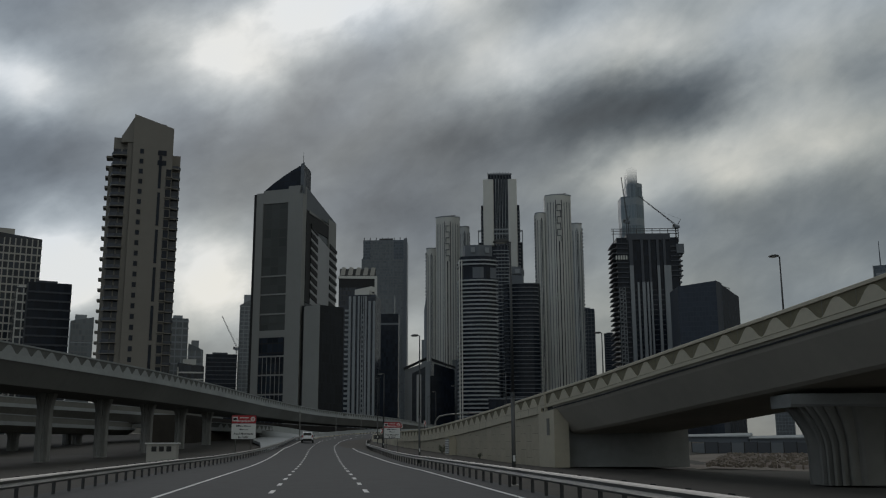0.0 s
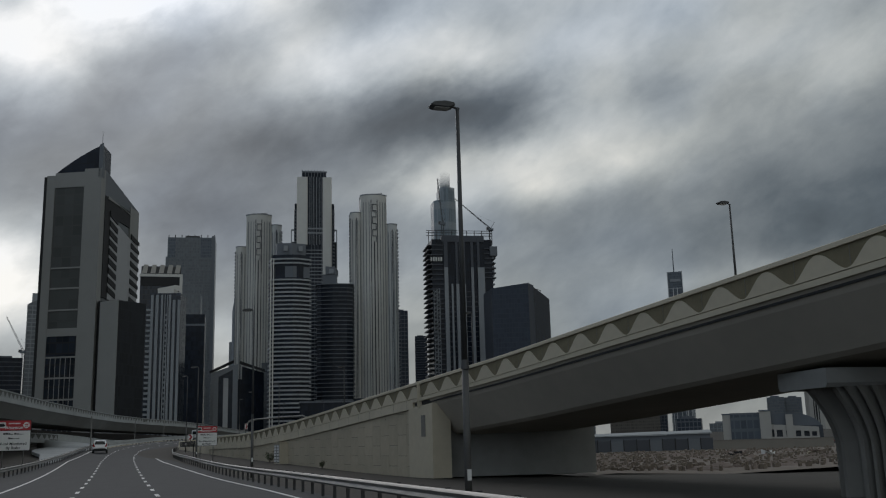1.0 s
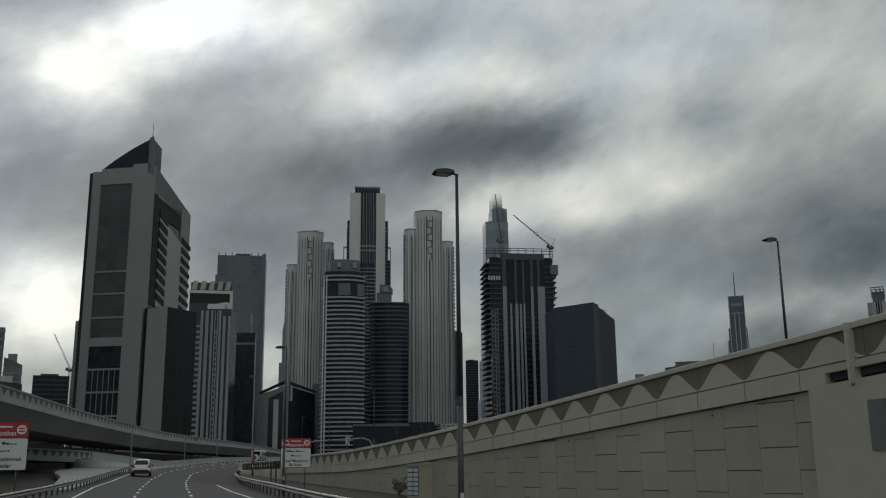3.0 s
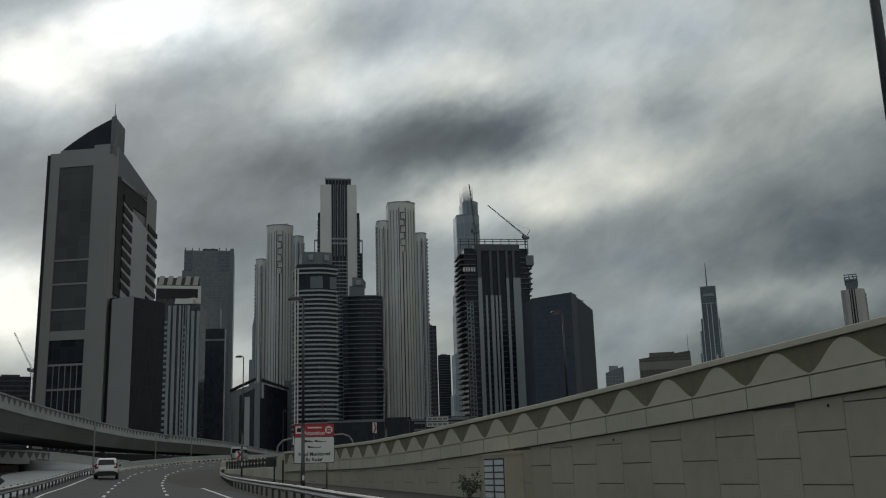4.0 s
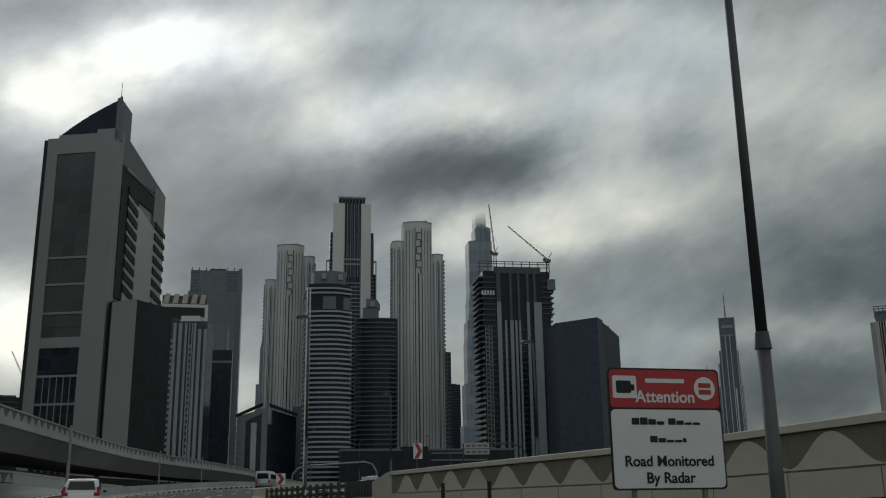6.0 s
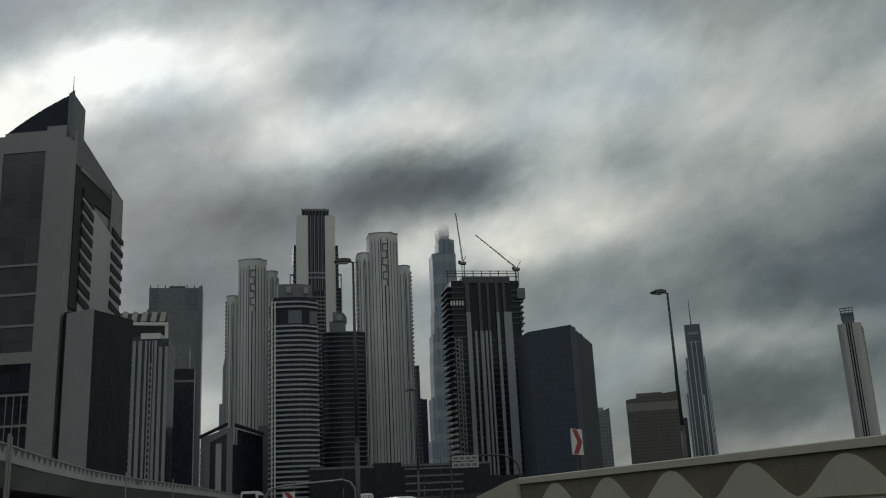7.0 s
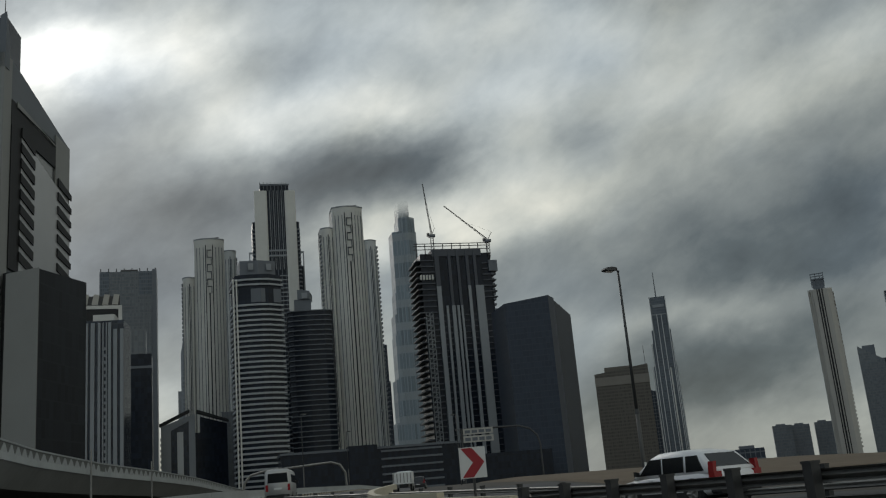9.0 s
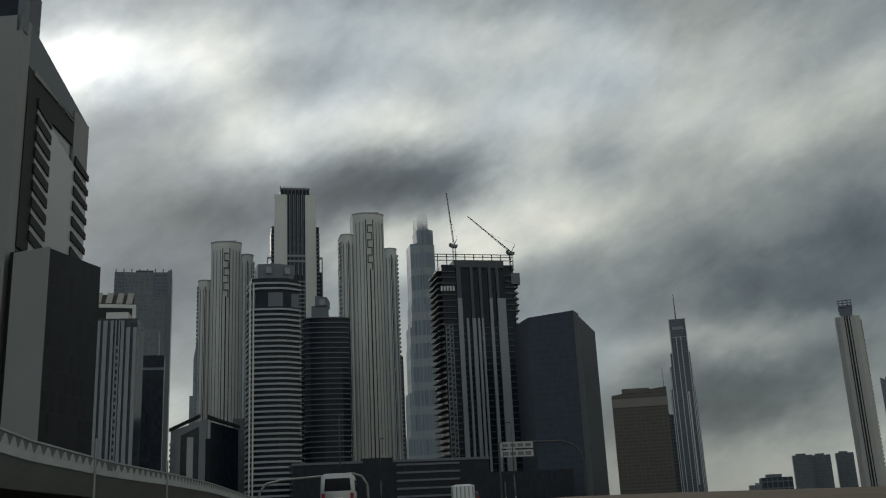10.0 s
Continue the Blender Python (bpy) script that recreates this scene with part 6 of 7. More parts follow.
def villa():
    """Beige villa with square towers, dark upper storey and a front of openings, beyond the site."""
    t = thing("villa", (171.0, 340.0, -0.75), -29, "beige villa with square towers, dark upper walls and arched openings", "house")
    R = PALE_STONE
    for a, c, y0, y1, z in ((-17.0, -14.2, 0.5, 5, 10.6), (-4.0, -0.2, -1.2, 3, 11.5), (4.8, 7.2, -1.0, 2, 10.2)):
        block_part(t, "tower", R, a, c, y0, y1, 0, z, "beige square tower")
        block_part(t, "tower_cap", SLATE_CLAD, a - 0.2, c + 0.2, y0 - 0.2, y1 + 0.2, z - 0.5, z)
    block_part(t, "dark_wing", GLASS_STEEL, -14.2, -3.6, 0, 14, 0, 10.4, "dark blue-grey wing")
    block_part(t, "wing_parapet", SLATE_CLAD, -14.3, -3.5, -0.15, 0.4, 10.0, 10.7)
    block_part(t, "upper_storey", SLATE_CLAD, -0.4, 7.0, 1.2, 14, 6, 10.2, "dark upper storey")
    bm = B()
    n = 8
    arc = [(7.0 + 9.6 * k / n, 6.0 + 4.2 * math.cos(0.5 * math.pi * k / n) ** 0.7) for k in range(n)] + [(16.6, 6.0)]
    plate(bm, [(7.0, 5.6)] + [(16.6, 5.6)] + arc[::-1], 1.0, 14)
    part("curved_roof", bm, SLATE_CLAD, t, "dark curved roof falling to one side")
    # front wall: piers, lintel and dark openings behind
    block_part(t, "back_wall", DARK_CLAD, -3.4, 17.0, 1.0, 12, 0, 5.7, "dark rooms behind the openings")
    piers = (-3.4, -2.2, 0.6, 1.4, 3.4, 4.6, 6.6, 7.8, 9.6, 10.6, 12.4, 13.2, 14.8, 15.6)
    for k in range(0, len(piers), 2):
        block_part(t, "pier", R, piers[k], piers[k + 1], -0.6, 1.1, 0, 6.4 - 0.11 * k)
    for k in range(1, len(piers) - 1, 2):
        block_part(t, "lintel", R, piers[k], piers[k + 1], -0.5, 1.1, 4.6 - 0.1 * k, 6.4 - 0.11 * k)
        block_part(t, "spandrel", R, piers[k], piers[k + 1], -0.5, 1.1, 0, 1.9)
    return t


villa()

# ---------- street lamps ----------
def lamp_post(h, arm, label, group):
    t = thing("street_lamp", (0, 0, 0), 0, label, "street lamp", group)
    bm = B()
    rod(bm, (0, 0, 0), (0, 0, h * 0.36), 0.088, 0.08, 16)
    part("lower_pole", bm, POLE_GREY, t, "dusty grey lower pole", True)
    bm = B()
    rod(bm, (0, 0, h * 0.36), (0, 0, h), 0.07, 0.045, 16)
    part("upper_pole", bm, POLE_PAINT, t, "dark grey tapered upper pole", True)
    bm = B()
    rod(bm, (0, 0, h * 0.35), (0, 0, h * 0.372), 0.103, 0.08, 16)
    part("collar", bm, POLE_PAINT, t)
    bm = B()
    box(bm, -0.22, 0.22, -0.22, 0.22, 0, 0.03)
    for a in (-0.16, 0.16):
        for c in (-0.16, 0.16):
            rod(bm, (a, c, 0), (a, c, 0.09), 0.02, 0.02, 6)
    part("base_plate", bm, STEEL, t)
    bm = B()
    rod(bm, (0.05, 0, h - 0.03), (-arm, 0, h + 0.02), 0.035, 0.03, 8)
    part("arm", bm, POLE_PAINT, t)
    bm = B()
    pts = [(-arm - 0.6, 0.0), (-arm - 0.5, 0.08), (-arm - 0.2, 0.12), (-arm + 0.02, 0.09), (-arm + 0.05, 0.02), (-arm - 0.1, -0.05), (-arm - 0.5, -0.05)]
    plate(bm, [(x, z + h) for x, z in pts], -0.17, 0.17)
    bmesh.ops.bevel(bm, geom=bm.edges, offset=0.02, segments=1, affect="EDGES")
    head = part("lamp_head", bm, POLE_PAINT, t, "flat dark lamp head")
    bm = B()
    box(bm, -arm - 0.48, -arm - 0.1, -0.13, 0.13, h - 0.065, h - 0.045)
    part("lens", bm, LAMP_CLEAR, head, "clear lens")
    bm = B()
    box(bm, -0.05, 0.05, -0.102, -0.085, 0.95, 1.2)
    part("label_plate", bm, SIGN_WHITE, t, "small pale number plate, blank")
    return t


first = lamp_post(10.1, 0.14, "tall dark street lamp with one flat head behind the guard rail", "street lamps along the road")
first.matrix_world = pose(1.68, 39.7, -0.05, 0, 0, 8)
for x, y, k in ((-4.4, 78.0, 1.02), (-10.7, 113.6, 0.91), (-15.65, 155.3, 1.035), (7.6, 0.5, 1.0)):
    copy_thing(first, pose(x, y, grade(y) - 0.05, 0, 0, 8) @ Matrix.Diagonal((1, 1, k, 1)))
for y, lat in ((276, -10.6), (320, -10.6), (290, 9.0), (330, 9.0)):
    p = lane(y, lat)
    copy_thing(first, pose(p[0], p[1], p[2] - 0.05, 0, 0, 188 if lat < 0 else 8))
short = lamp_post(8.4, 0.16, "dark street lamp on the ramp's far parapet", "street lamps on the ramp")
short.matrix_world = pose(20.3, 62.2, ramp_top(62.2) - 1.1, 0, 0, 12)
for x, y, k in ((12.4, 91.9, 1.0), (4.0, 120.8, 0.92), (-3.0, 155.3, 1.0), (-7.7, 190.8, 1.1)):
    copy_thing(short, pose(x, y, ramp_top(y) - 1.1, 0, 0, 12) @ Matrix.Diagonal((1, 1, k, 1)))


for x, y, z in ((-31.3, 171.7, 7.5), (-30.6, 168.2, 7.3), (-33.5, 232.0, 9.0), (-31.0, 262.0, 9.5)):
    m = thing("slim_pole", (x, y, grade(y) - 0.2), 0, "slim pale steel pole beside the flyover", "pole", "slim poles by the flyover")
    bm = B()
    rod(bm, (0, 0, 0), (0, 0, z - grade(y)), 0.09, 0.06, 10)
    part("shaft", bm, STEEL, m)
    bm = B()
    rod(bm, (0, 0, 0), (0, 0, 0.5), 0.14, 0.12, 10)
    part("foot", bm, STEEL_DARK, m)


# ---------- signs ----------
def speed_camera_sign(x, y, z, size, yaw, label):
    """Red and white warning board on two posts; z is the ground."""
    t = thing("road_sign", (x, y, z), yaw, label, "road sign", "speed camera signs")
    s = size / 2.0
    bottom = 1.75
    top = bottom + 1.93 * s

    def sheet(bm, x0, x1, z0, z1, y0, y1, r=0.08):
        pts = []
        for cx, cz, a in ((x1 - r, z1 - r, 0), (x0 + r, z1 - r, 90), (x0 + r, z0 + r, 180), (x1 - r, z0 + r, 270)):
            for k in range(5):
                q = radians(a + 22.5 * k)
                pts.append((cx + r * math.cos(q), cz + r * math.sin(q)))
        plate(bm, pts, y0, y1)

    bm = B()
    sheet(bm, -s, s, bottom, top, 0.0, 0.03)
    part("board", bm, BLACK, t, "black-edged board")
    bm = B()
    sheet(bm, -s + 0.03, s - 0.03, bottom + 0.03, bottom + 1.26 * s, -0.006, 0.0)
    part("white_field", bm, SIGN_WHITE, t, "white lower field")
    bm = B()
    sheet(bm, -s + 0.03, s - 0.03, bottom + 1.29 * s, top - 0.03, -0.006, 0.0)
    red = part("red_field", bm, SIGN_RED, t, "red header field")
    bm = B()
    sheet(bm, -0.92 * s, -0.5 * s, bottom + 1.44 * s, bottom + 1.8 * s, -0.012, -0.006, 0.03)
    part("pictogram_field", bm, SIGN_WHITE, red)
    bm = B()
    sheet(bm, -0.86 * s, -0.6 * s, bottom + 1.52 * s, bottom + 1.72 * s, -0.017, -0.012, 0.03)
    sheet(bm, -0.62 * s, -0.54 * s, bottom + 1.56 * s, bottom + 1.66 * s, -0.017, -0.012, 0.02)
    part("pictogram", bm, BLACK, red)
    bm = B()
    rod(bm, (0.72 * s, -0.006, bottom + 1.61 * s), (0.72 * s, -0.012, bottom + 1.61 * s), 0.19 * s, 0.19 * s, 24)
    part("badge", bm, SIGN_WHITE, red)
    bm = B()
    for dz in (0.05, -0.06):
        sheet(bm, 0.61 * s, 0.83 * s, bottom + (1.6 + dz) * s - 0.03, bottom + (1.6 + dz) * s + 0.05, -0.017, -0.012, 0.01)
    part("badge_bars", bm, SIGN_RED, red)
    bm = B()
    sheet(bm, -0.34 * s, 0.36 * s, bottom + 1.69 * s, bottom + 1.76 * s, -0.012, -0.006, 0.02)
    part("writing_bar", bm, SIGN_WHITE, red, "white bar of unread writing")
    words("Attention", 0.27 * s, SIGN_WHITE, red, pose(0, -0.012, bottom + 1.46 * s, 90, 0, 0))
    field = t
    words("Road Monitored", 0.235 * s, BLACK, field, pose(0, -0.012, bottom + 0.44 * s, 90, 0, 0))
    words("By Radar", 0.235 * s, BLACK, field, pose(0, -0.012, bottom + 0.18 * s, 90, 0, 0))
    for x0, x1, zz in ((-0.62, -0.05, 1.06), (0.02, 0.62, 1.06), (-0.32, 0.32, 0.78)):
        bm = B()
        x = x0
        while x < x1 - 0.02:
            w = min(0.13, x1 - x)
            sheet(bm, x * s, (x + w) * s, bottom + (zz - 0.04) * s, bottom + (zz + 0.035 + 0.04 * math.sin(37 * x)) * s, -0.012, -0.006, 0.012)
            x += w + 0.015
        part("writing_bar", bm, BLACK, t, "black bars of unread writing")
    for x in (-0.62 * s, 0.62 * s):
        bm = B()
        rod(bm, (x, 0.07, -0.1), (x, 0.07, top - 0.1), 0.045, 0.045, 10)
        part("post", bm, STEEL, t, "", True)
    return t


speed_camera_sign(-10.1, 118.3, grade(118) - 0.24, 2.05, 6, "red and white speed camera sign on two steel posts")
speed_camera_sign(-25.9, 107.7, grade(108) - 0.1, 2.75, 8, "larger red and white speed camera sign under the flyover")


def chevron_sign(x, y, z, size, yaw, label, foot):
    t = thing("chevron_sign", (x, y, z), yaw, label, "road sign", "chevron signs")
    s = size / 2
    bm = B()
    box(bm, -s, s, 0, 0.03, foot, foot + 2.3 * s)
    part("board", bm, SIGN_WHITE, t, "white board")
    bm = B()
    h = 2.3 * s
    plate(bm, [(-0.85 * s, foot + 0.06 * s), (0.0, foot + 0.06 * s), (0.88 * s, foot + h / 2), (0.0, foot + h - 0.06 * s), (-0.85 * s, foot + h - 0.06 * s), (0.0, foot + h / 2)], -0.008, 0.0)
    part("arrow", bm, DULL_RED, t, "dull red chevron")
    bm = B()
    rod(bm, (0, 0.07, -0.08), (0, 0.07, foot + h * 0.9), 0.04, 0.04, 8)
    part("post", bm, STEEL_DARK, t)
    return t


chevron_sign(-17.35, 181.0, ramp_top(181) - 1.05, 0.74, -12, "red and white chevron sign on the nose between the roads", 1.3)
for y, wide, turn in ((144.3, 0.57, 43), (125.4, 0.54, 62)):
    chevron_sign(near_x(y) + 0.1, y, ramp_top(y), wide, turn, "small red and white chevron sign on the ramp's parapet", 0.42)


def gantry(x, y, z):
    t = thing("sign_gantry", (x, y, z), -8, "pale overhead direction boards on a curved steel gantry", "road sign")
    bm = B()
    pts = [(11.0, 0.0), (11.0, 7.4), (10.5, 9.4), (9.0, 11.0), (6.5, 11.8), (-6.0, 11.9)]
    for (a, c), (d, e) in zip(pts, pts[1:]):
        rod(bm, (a, 0, c), (d, 0, e), 0.22, 0.2, 10)
    rod(bm, (-6.3, 0, 0), (-6.3, 0, 12.0), 0.22, 0.2, 10)
    part("frame", bm, STEEL_DARK, t, "dark curved steel frame")
    for a, c, e, f in ((-6, 0.7, 10.7, 12.0), (-6, 0.7, 9.0, 10.4)):
        bm = B()
        box(bm, a, c, -0.3, -0.2, e, f)
        b = part("board", bm, PALE_STONE, t, "pale board with bars of unread writing")
        bm = B()
        for k in range(4):
            box(bm, a + 0.4 + 1.55 * k, a + 1.6 + 1.55 * k, -0.31, -0.3, e + 0.3, f - 0.35)
        part("writing_bar", bm, SLATE_CLAD, b)


gantry(34.5, 360.0, 5.0)
arch = thing("pipe_gantry", (-0.5, 418.0, 4.6), -5, "grey steel pipe gantry across the far carriageway", "gantry")
arch.scale = (1.95, 1.95, 1.95)
bm = B()
pts = [(-9, 0), (-8.6, 3.2), (-7.8, 4.2), (-6, 4.6), (3.2, 5.1), (4.4, 4.7), (5.1, 3.6), (5.3, 0)]
for (a, c), (d, e) in zip(pts, pts[1:]):
    rod(bm, (a, 0, c), (d, 0, e), 0.16, 0.16, 8)
part("frame", bm, STEEL, arch)

# cabinet on the ramp's wall
cab = thing("wall_cabinet", (near_x(107.9), 107.9, grade(108)), 0, "pale utility cabinet with louvred doors against the wall", "cabinet")
u = Vector((near_x(109) - near_x(107), 2.0, 0)).normalized()
cab.rotation_euler = (0, 0, math.atan2(u.y, u.x))
bm = B()
box(bm, -1.1, 1.1, -0.02, 0.76, -0.3, 1.72)
part("housing", bm, CONCRETE_PALE, cab, "pale housing")
bm = B()
box(bm, -1.15, 1.15, -0.02, 0.82, 1.72, 1.8)
part("roof_slab", bm, CONCRETE_PALE, cab)
for c in range(2):
    x0 = -0.95 + 0.97 * c
    bm = B()
    box(bm, x0, x0 + 0.92, 0.755, 0.775, 0.0, 1.6)
    leaf = part("door", bm, STEEL_DARK, cab, "dark-framed door")
    for k in range(6):
        bm = B()
        box(bm, x0 + 0.06, x0 + 0.86, 0.772, 0.79, 0.05 + 0.258 * k, 0.25 + 0.258 * k)
        part("louvre", bm, SIGN_WHITE, leaf, "white louvre panel")

site = thing("site_cabin", (-27.4, 84.5, -0.05), 10, "white portable cabin with small dark windows under the flyover", "cabin")
site.scale = (0.7, 0.7, 0.8)
bm = B()
box(bm, -1.8, 1.8, -1.2, 1.2, 0.15, 2.1)
part("body", bm, PALE_STONE, site)
bm = B()
box(bm, -2.0, 2.0, -1.4, 1.4, 2.1, 2.25)
part("roof", bm, SIGN_WHITE, site)
for x in (-1.2, -0.3, 0.6):
    bm = B()
    box(bm, x, x + 0.6, -1.23, -1.18, 1.3, 1.85)
    part("window", bm, CAR_GLASS, site)
bm = B()
box(bm, -1.7, 1.7, -1.1, 1.1, -0.2, 0.15)
part("skids", bm, STEEL_DARK, site)


# ---------- vehicles (front towards +y, wheels on z = 0) ----------
def section(y, half, low, high, shoulder, r=0.12):
    """A rounded cross-section of a body at y."""
    top = half * shoulder
    return [(-half + r, y, low), (half - r, y, low), (half, y, low + r), (half, y, (low + high) / 2), (half * 0.5 + top * 0.5, y, high - r), (top - r, y, high), (-top + r, y, high), (-half * 0.5 - top * 0.5, y, high - r), (-half, y, (low + high) / 2), (-half, y, low + r)]


def wheel(parent, x, y, r):
    bm = B()
    s = 1 if x > 0 else -1
    rod(bm, (x - 0.11 * s, y, r), (x + 0.1 * s, y, r), r, r, 22)
    tyre = part("wheel", bm, RUBBER, parent, "black tyre")
    bm = B()
    rod(bm, (x + 0.1 * s, y, r), (x + 0.115 * s, y, r), r * 0.62, r * 0.55, 16)
    for k in range(5):
        a = 2 * math.pi * k / 5
        rod(bm, (x + 0.12 * s, y, r), (x + 0.118 * s, y + r * 0.56 * math.cos(a), r + r * 0.56 * math.sin(a)), 0.035, 0.05, 5)
    part("rim", bm, STEEL, tyre, "alloy rim")


def car(label, paint_mat, length, half, roof, x, y, z, yaw, group="vehicles on the road", pitch=0.0, boxy=0.0):
    t = thing("car", (x, y, z), yaw, label, "car", group)
    t.rotation_euler = (radians(pitch), 0, radians(yaw))
    L = length / 2
    belt = roof * 0.60
    bm = B()
    ring_loft(bm, [section(yy, h, lo, hi, 0.94) for yy, h, lo, hi in (
        (-L, half * 0.86, 0.42, belt - 0.12), (-L + 0.12, half * 0.96, 0.32, belt - 0.02), (-L + 0.7, half, 0.26, belt + 0.02), (-0.3, half, 0.24, belt),
        (L * 0.42, half, 0.24, belt - 0.03), (L * 0.55, half, 0.25, belt - 0.08), (L * 0.86, half * 0.96, 0.28, belt - 0.2), (L - 0.06, half * 0.84, 0.34, belt - 0.32), (L, half * 0.74, 0.4, belt - 0.4))])
    part("body", bm, paint_mat, t, "", True)
    hb = half * 0.93
    back = 0.22 if boxy else 0.62

    def hoop(yy, zt):
        zb = belt - 0.1
        d = zt - zb
        one = [(hb, yy, zb), (hb * 0.93, yy, zb + d * 0.72), (hb * 0.82, yy, zt - d * 0.05), (hb * 0.5, yy, zt)]
        return one + [(-x, y_, z_) for x, y_, z_ in one[::-1]]

    bm = B()
    ring_loft(bm, [hoop(yy, zt) for yy, zt in ((-L + 0.1, belt + 0.03), (-L + 0.1 + back, roof - 0.1), (-L * 0.35, roof), (0.2, roof - 0.01), (L * 0.25, roof - 0.12), (L * 0.6, belt - 0.02))])
    part("cabin", bm, paint_mat, t, "", True)

    def pane(name, pts, move):
        bm = B()
        ring_loft(bm, [pts, [(a + move[0], c + move[1], e + move[2]) for a, c, e in pts]])
        part(name, bm, CAR_GLASS, t, "dark tinted glass")

    z0, z1 = belt + 0.0, belt - 0.1 + (roof - belt + 0.1) * 0.74
    x0, x1 = hb * 0.985 + 0.012, hb * 0.93 + 0.012
    for s in (-1, 1):
        for a, c, d, e in ((0.0, L * 0.46, L * 0.24, 0.0), (-L * 0.43, -0.07, -0.07, -L * 0.43), (-L * 0.8, -L * 0.48, -L * 0.48, -L * 0.68)):
            pane("side_window", [(s * x0, a, z0), (s * x0, c, z0 - 0.01), (s * x1, d, z1), (s * x1, e, z1)], (-s * 0.05, 0, 0))
    ya, yb, za, zb_ = -L + 0.1, -L + 0.1 + back, belt + 0.03, roof - 0.1
    low, high = (ya + 0.12 * (yb - ya), za + 0.12 * (zb_ - za)), (ya + 0.88 * (yb - ya), za + 0.88 * (zb_ - za))
    pane("rear_window", [(-hb * 0.78, low[0] - 0.015, low[1]), (hb * 0.78, low[0] - 0.015, low[1]), (hb * 0.66, high[0] - 0.015, high[1]), (-hb * 0.66, high[0] - 0.015, high[1])], (0, 0.05, -0.01))
    pane("windscreen", [(-hb * 0.8, L * 0.55, belt + 0.05), (hb * 0.8, L * 0.55, belt + 0.05), (hb * 0.7, L * 0.28, roof - 0.125), (-hb * 0.7, L * 0.28, roof - 0.125)], (0, -0.05, -0.03))
    for s in (-1, 1):
        for yy in (-L * 0.6, L * 0.6):
            bm = B()
            rod(bm, (s * (half - 0.16), yy, 0.36), (s * (half + 0.012), yy, 0.36), 0.42, 0.42, 22)
            part("wheel_arch", bm, BLACK, t, "black wheel arch")
        bm = B()
        box(bm, min(s * (half - 0.06), s * (half + 0.008)), max(s * (half - 0.06), s * (half + 0.008)), -L * 0.42, L * 0.42, 0.24, 0.4)
        part("sill", bm, BLACK, t, "black sill")
    bm = B()
    ring_loft(bm, [section(yy, half * k, 0.3, 0.56, 0.98, 0.06) for yy, k in ((-L - 0.05, 0.82), (-L + 0.03, 0.93), (-L + 0.2, 0.97))])
    part("bumper", bm, BLACK, t, "black rear bumper")
    for s in (-1, 1):
        for yy in (-L * 0.6, L * 0.6):
            wheel(t, s * (half - 0.07), yy, 0.35)
        bm = B()
        w0, w1 = sorted((s * half * 0.97, s * half * 0.66))
        box(bm, w0, w1, -L - 0.01, -L + 0.22, belt - 0.2, belt - 0.04)
        w0, w1 = sorted((s * half * 0.95, s * half * 0.82))
        plate(bm, [(w0, belt - 0.05), (w1, belt - 0.05), (w1 - 0.03 * s, belt + 0.24), (w0 - 0.03 * s, belt + 0.24)], -L + 0.03, -L + 0.24)
        part("tail_light", bm, LAMP_RED, t, "red tail light")
        bm = B()
        box(bm, min(s * half * 0.95, s * half * 0.6), max(s * half * 0.95, s * half * 0.6), L - 0.28, L - 0.03, belt - 0.42, belt - 0.28)
        part("headlight", bm, LAMP_CLEAR, t, "clear headlight")
        bm = B()
        ring_loft(bm, [[(s * (half + d), L * 0.4 + e, belt + f) for d, e, f in ((0.02, -0.02, -0.01), (0.02, 0.08, -0.01), (0.02, 0.08, 0.1), (0.02, -0.02, 0.1))], [(s * (half + d), L * 0.4 + e, belt + f) for d, e, f in ((0.2, -0.04, 0.0), (0.2, 0.07, 0.0), (0.2, 0.06, 0.14), (0.2, -0.04, 0.14))]])
        part("mirror", bm, BLACK, t, "black door mirror")
        for yy in (-0.62, 0.42):
            bm = B()
            box(bm, min(s * half * 0.98, s * (half + 0.025)), max(s * half * 0.98, s * (half + 0.025)), yy - 0.1, yy + 0.1, belt - 0.2, belt - 0.16)
            part("door_handle", bm, paint_mat, t)
    bm = B()
    box(bm, -0.26, 0.26, -L - 0.02, -L + 0.05, belt - 0.42, belt - 0.3)
    part("plate", bm, SIGN_WHITE, t, "blank pale plate")
    bm = B()
    box(bm, -0.7, 0.7, -L - 0.005, -L + 0.06, 0.55, 0.62)
    part("bumper_strip", bm, BLACK, t)
    return t


car("white crossover car with dark glass and red tail lights", CAR_WHITE, 4.6, 0.92, 1.6, -10.5, 182.0, ramp_top(182.0) - 1.05, 14)
p = lane(158, -2.4)
car("white car with dark rear window driving in the outer lane", CAR_WHITE, 4.7, 0.95, 1.75, p[0], p[1], p[2], 9, boxy=1.0)
p = lane(280, 3.6)
car("dark car far ahead on the bend", CAR_DARK, 4.6, 0.92, 1.6, p[0], p[1], p[2], -14, boxy=1.0)


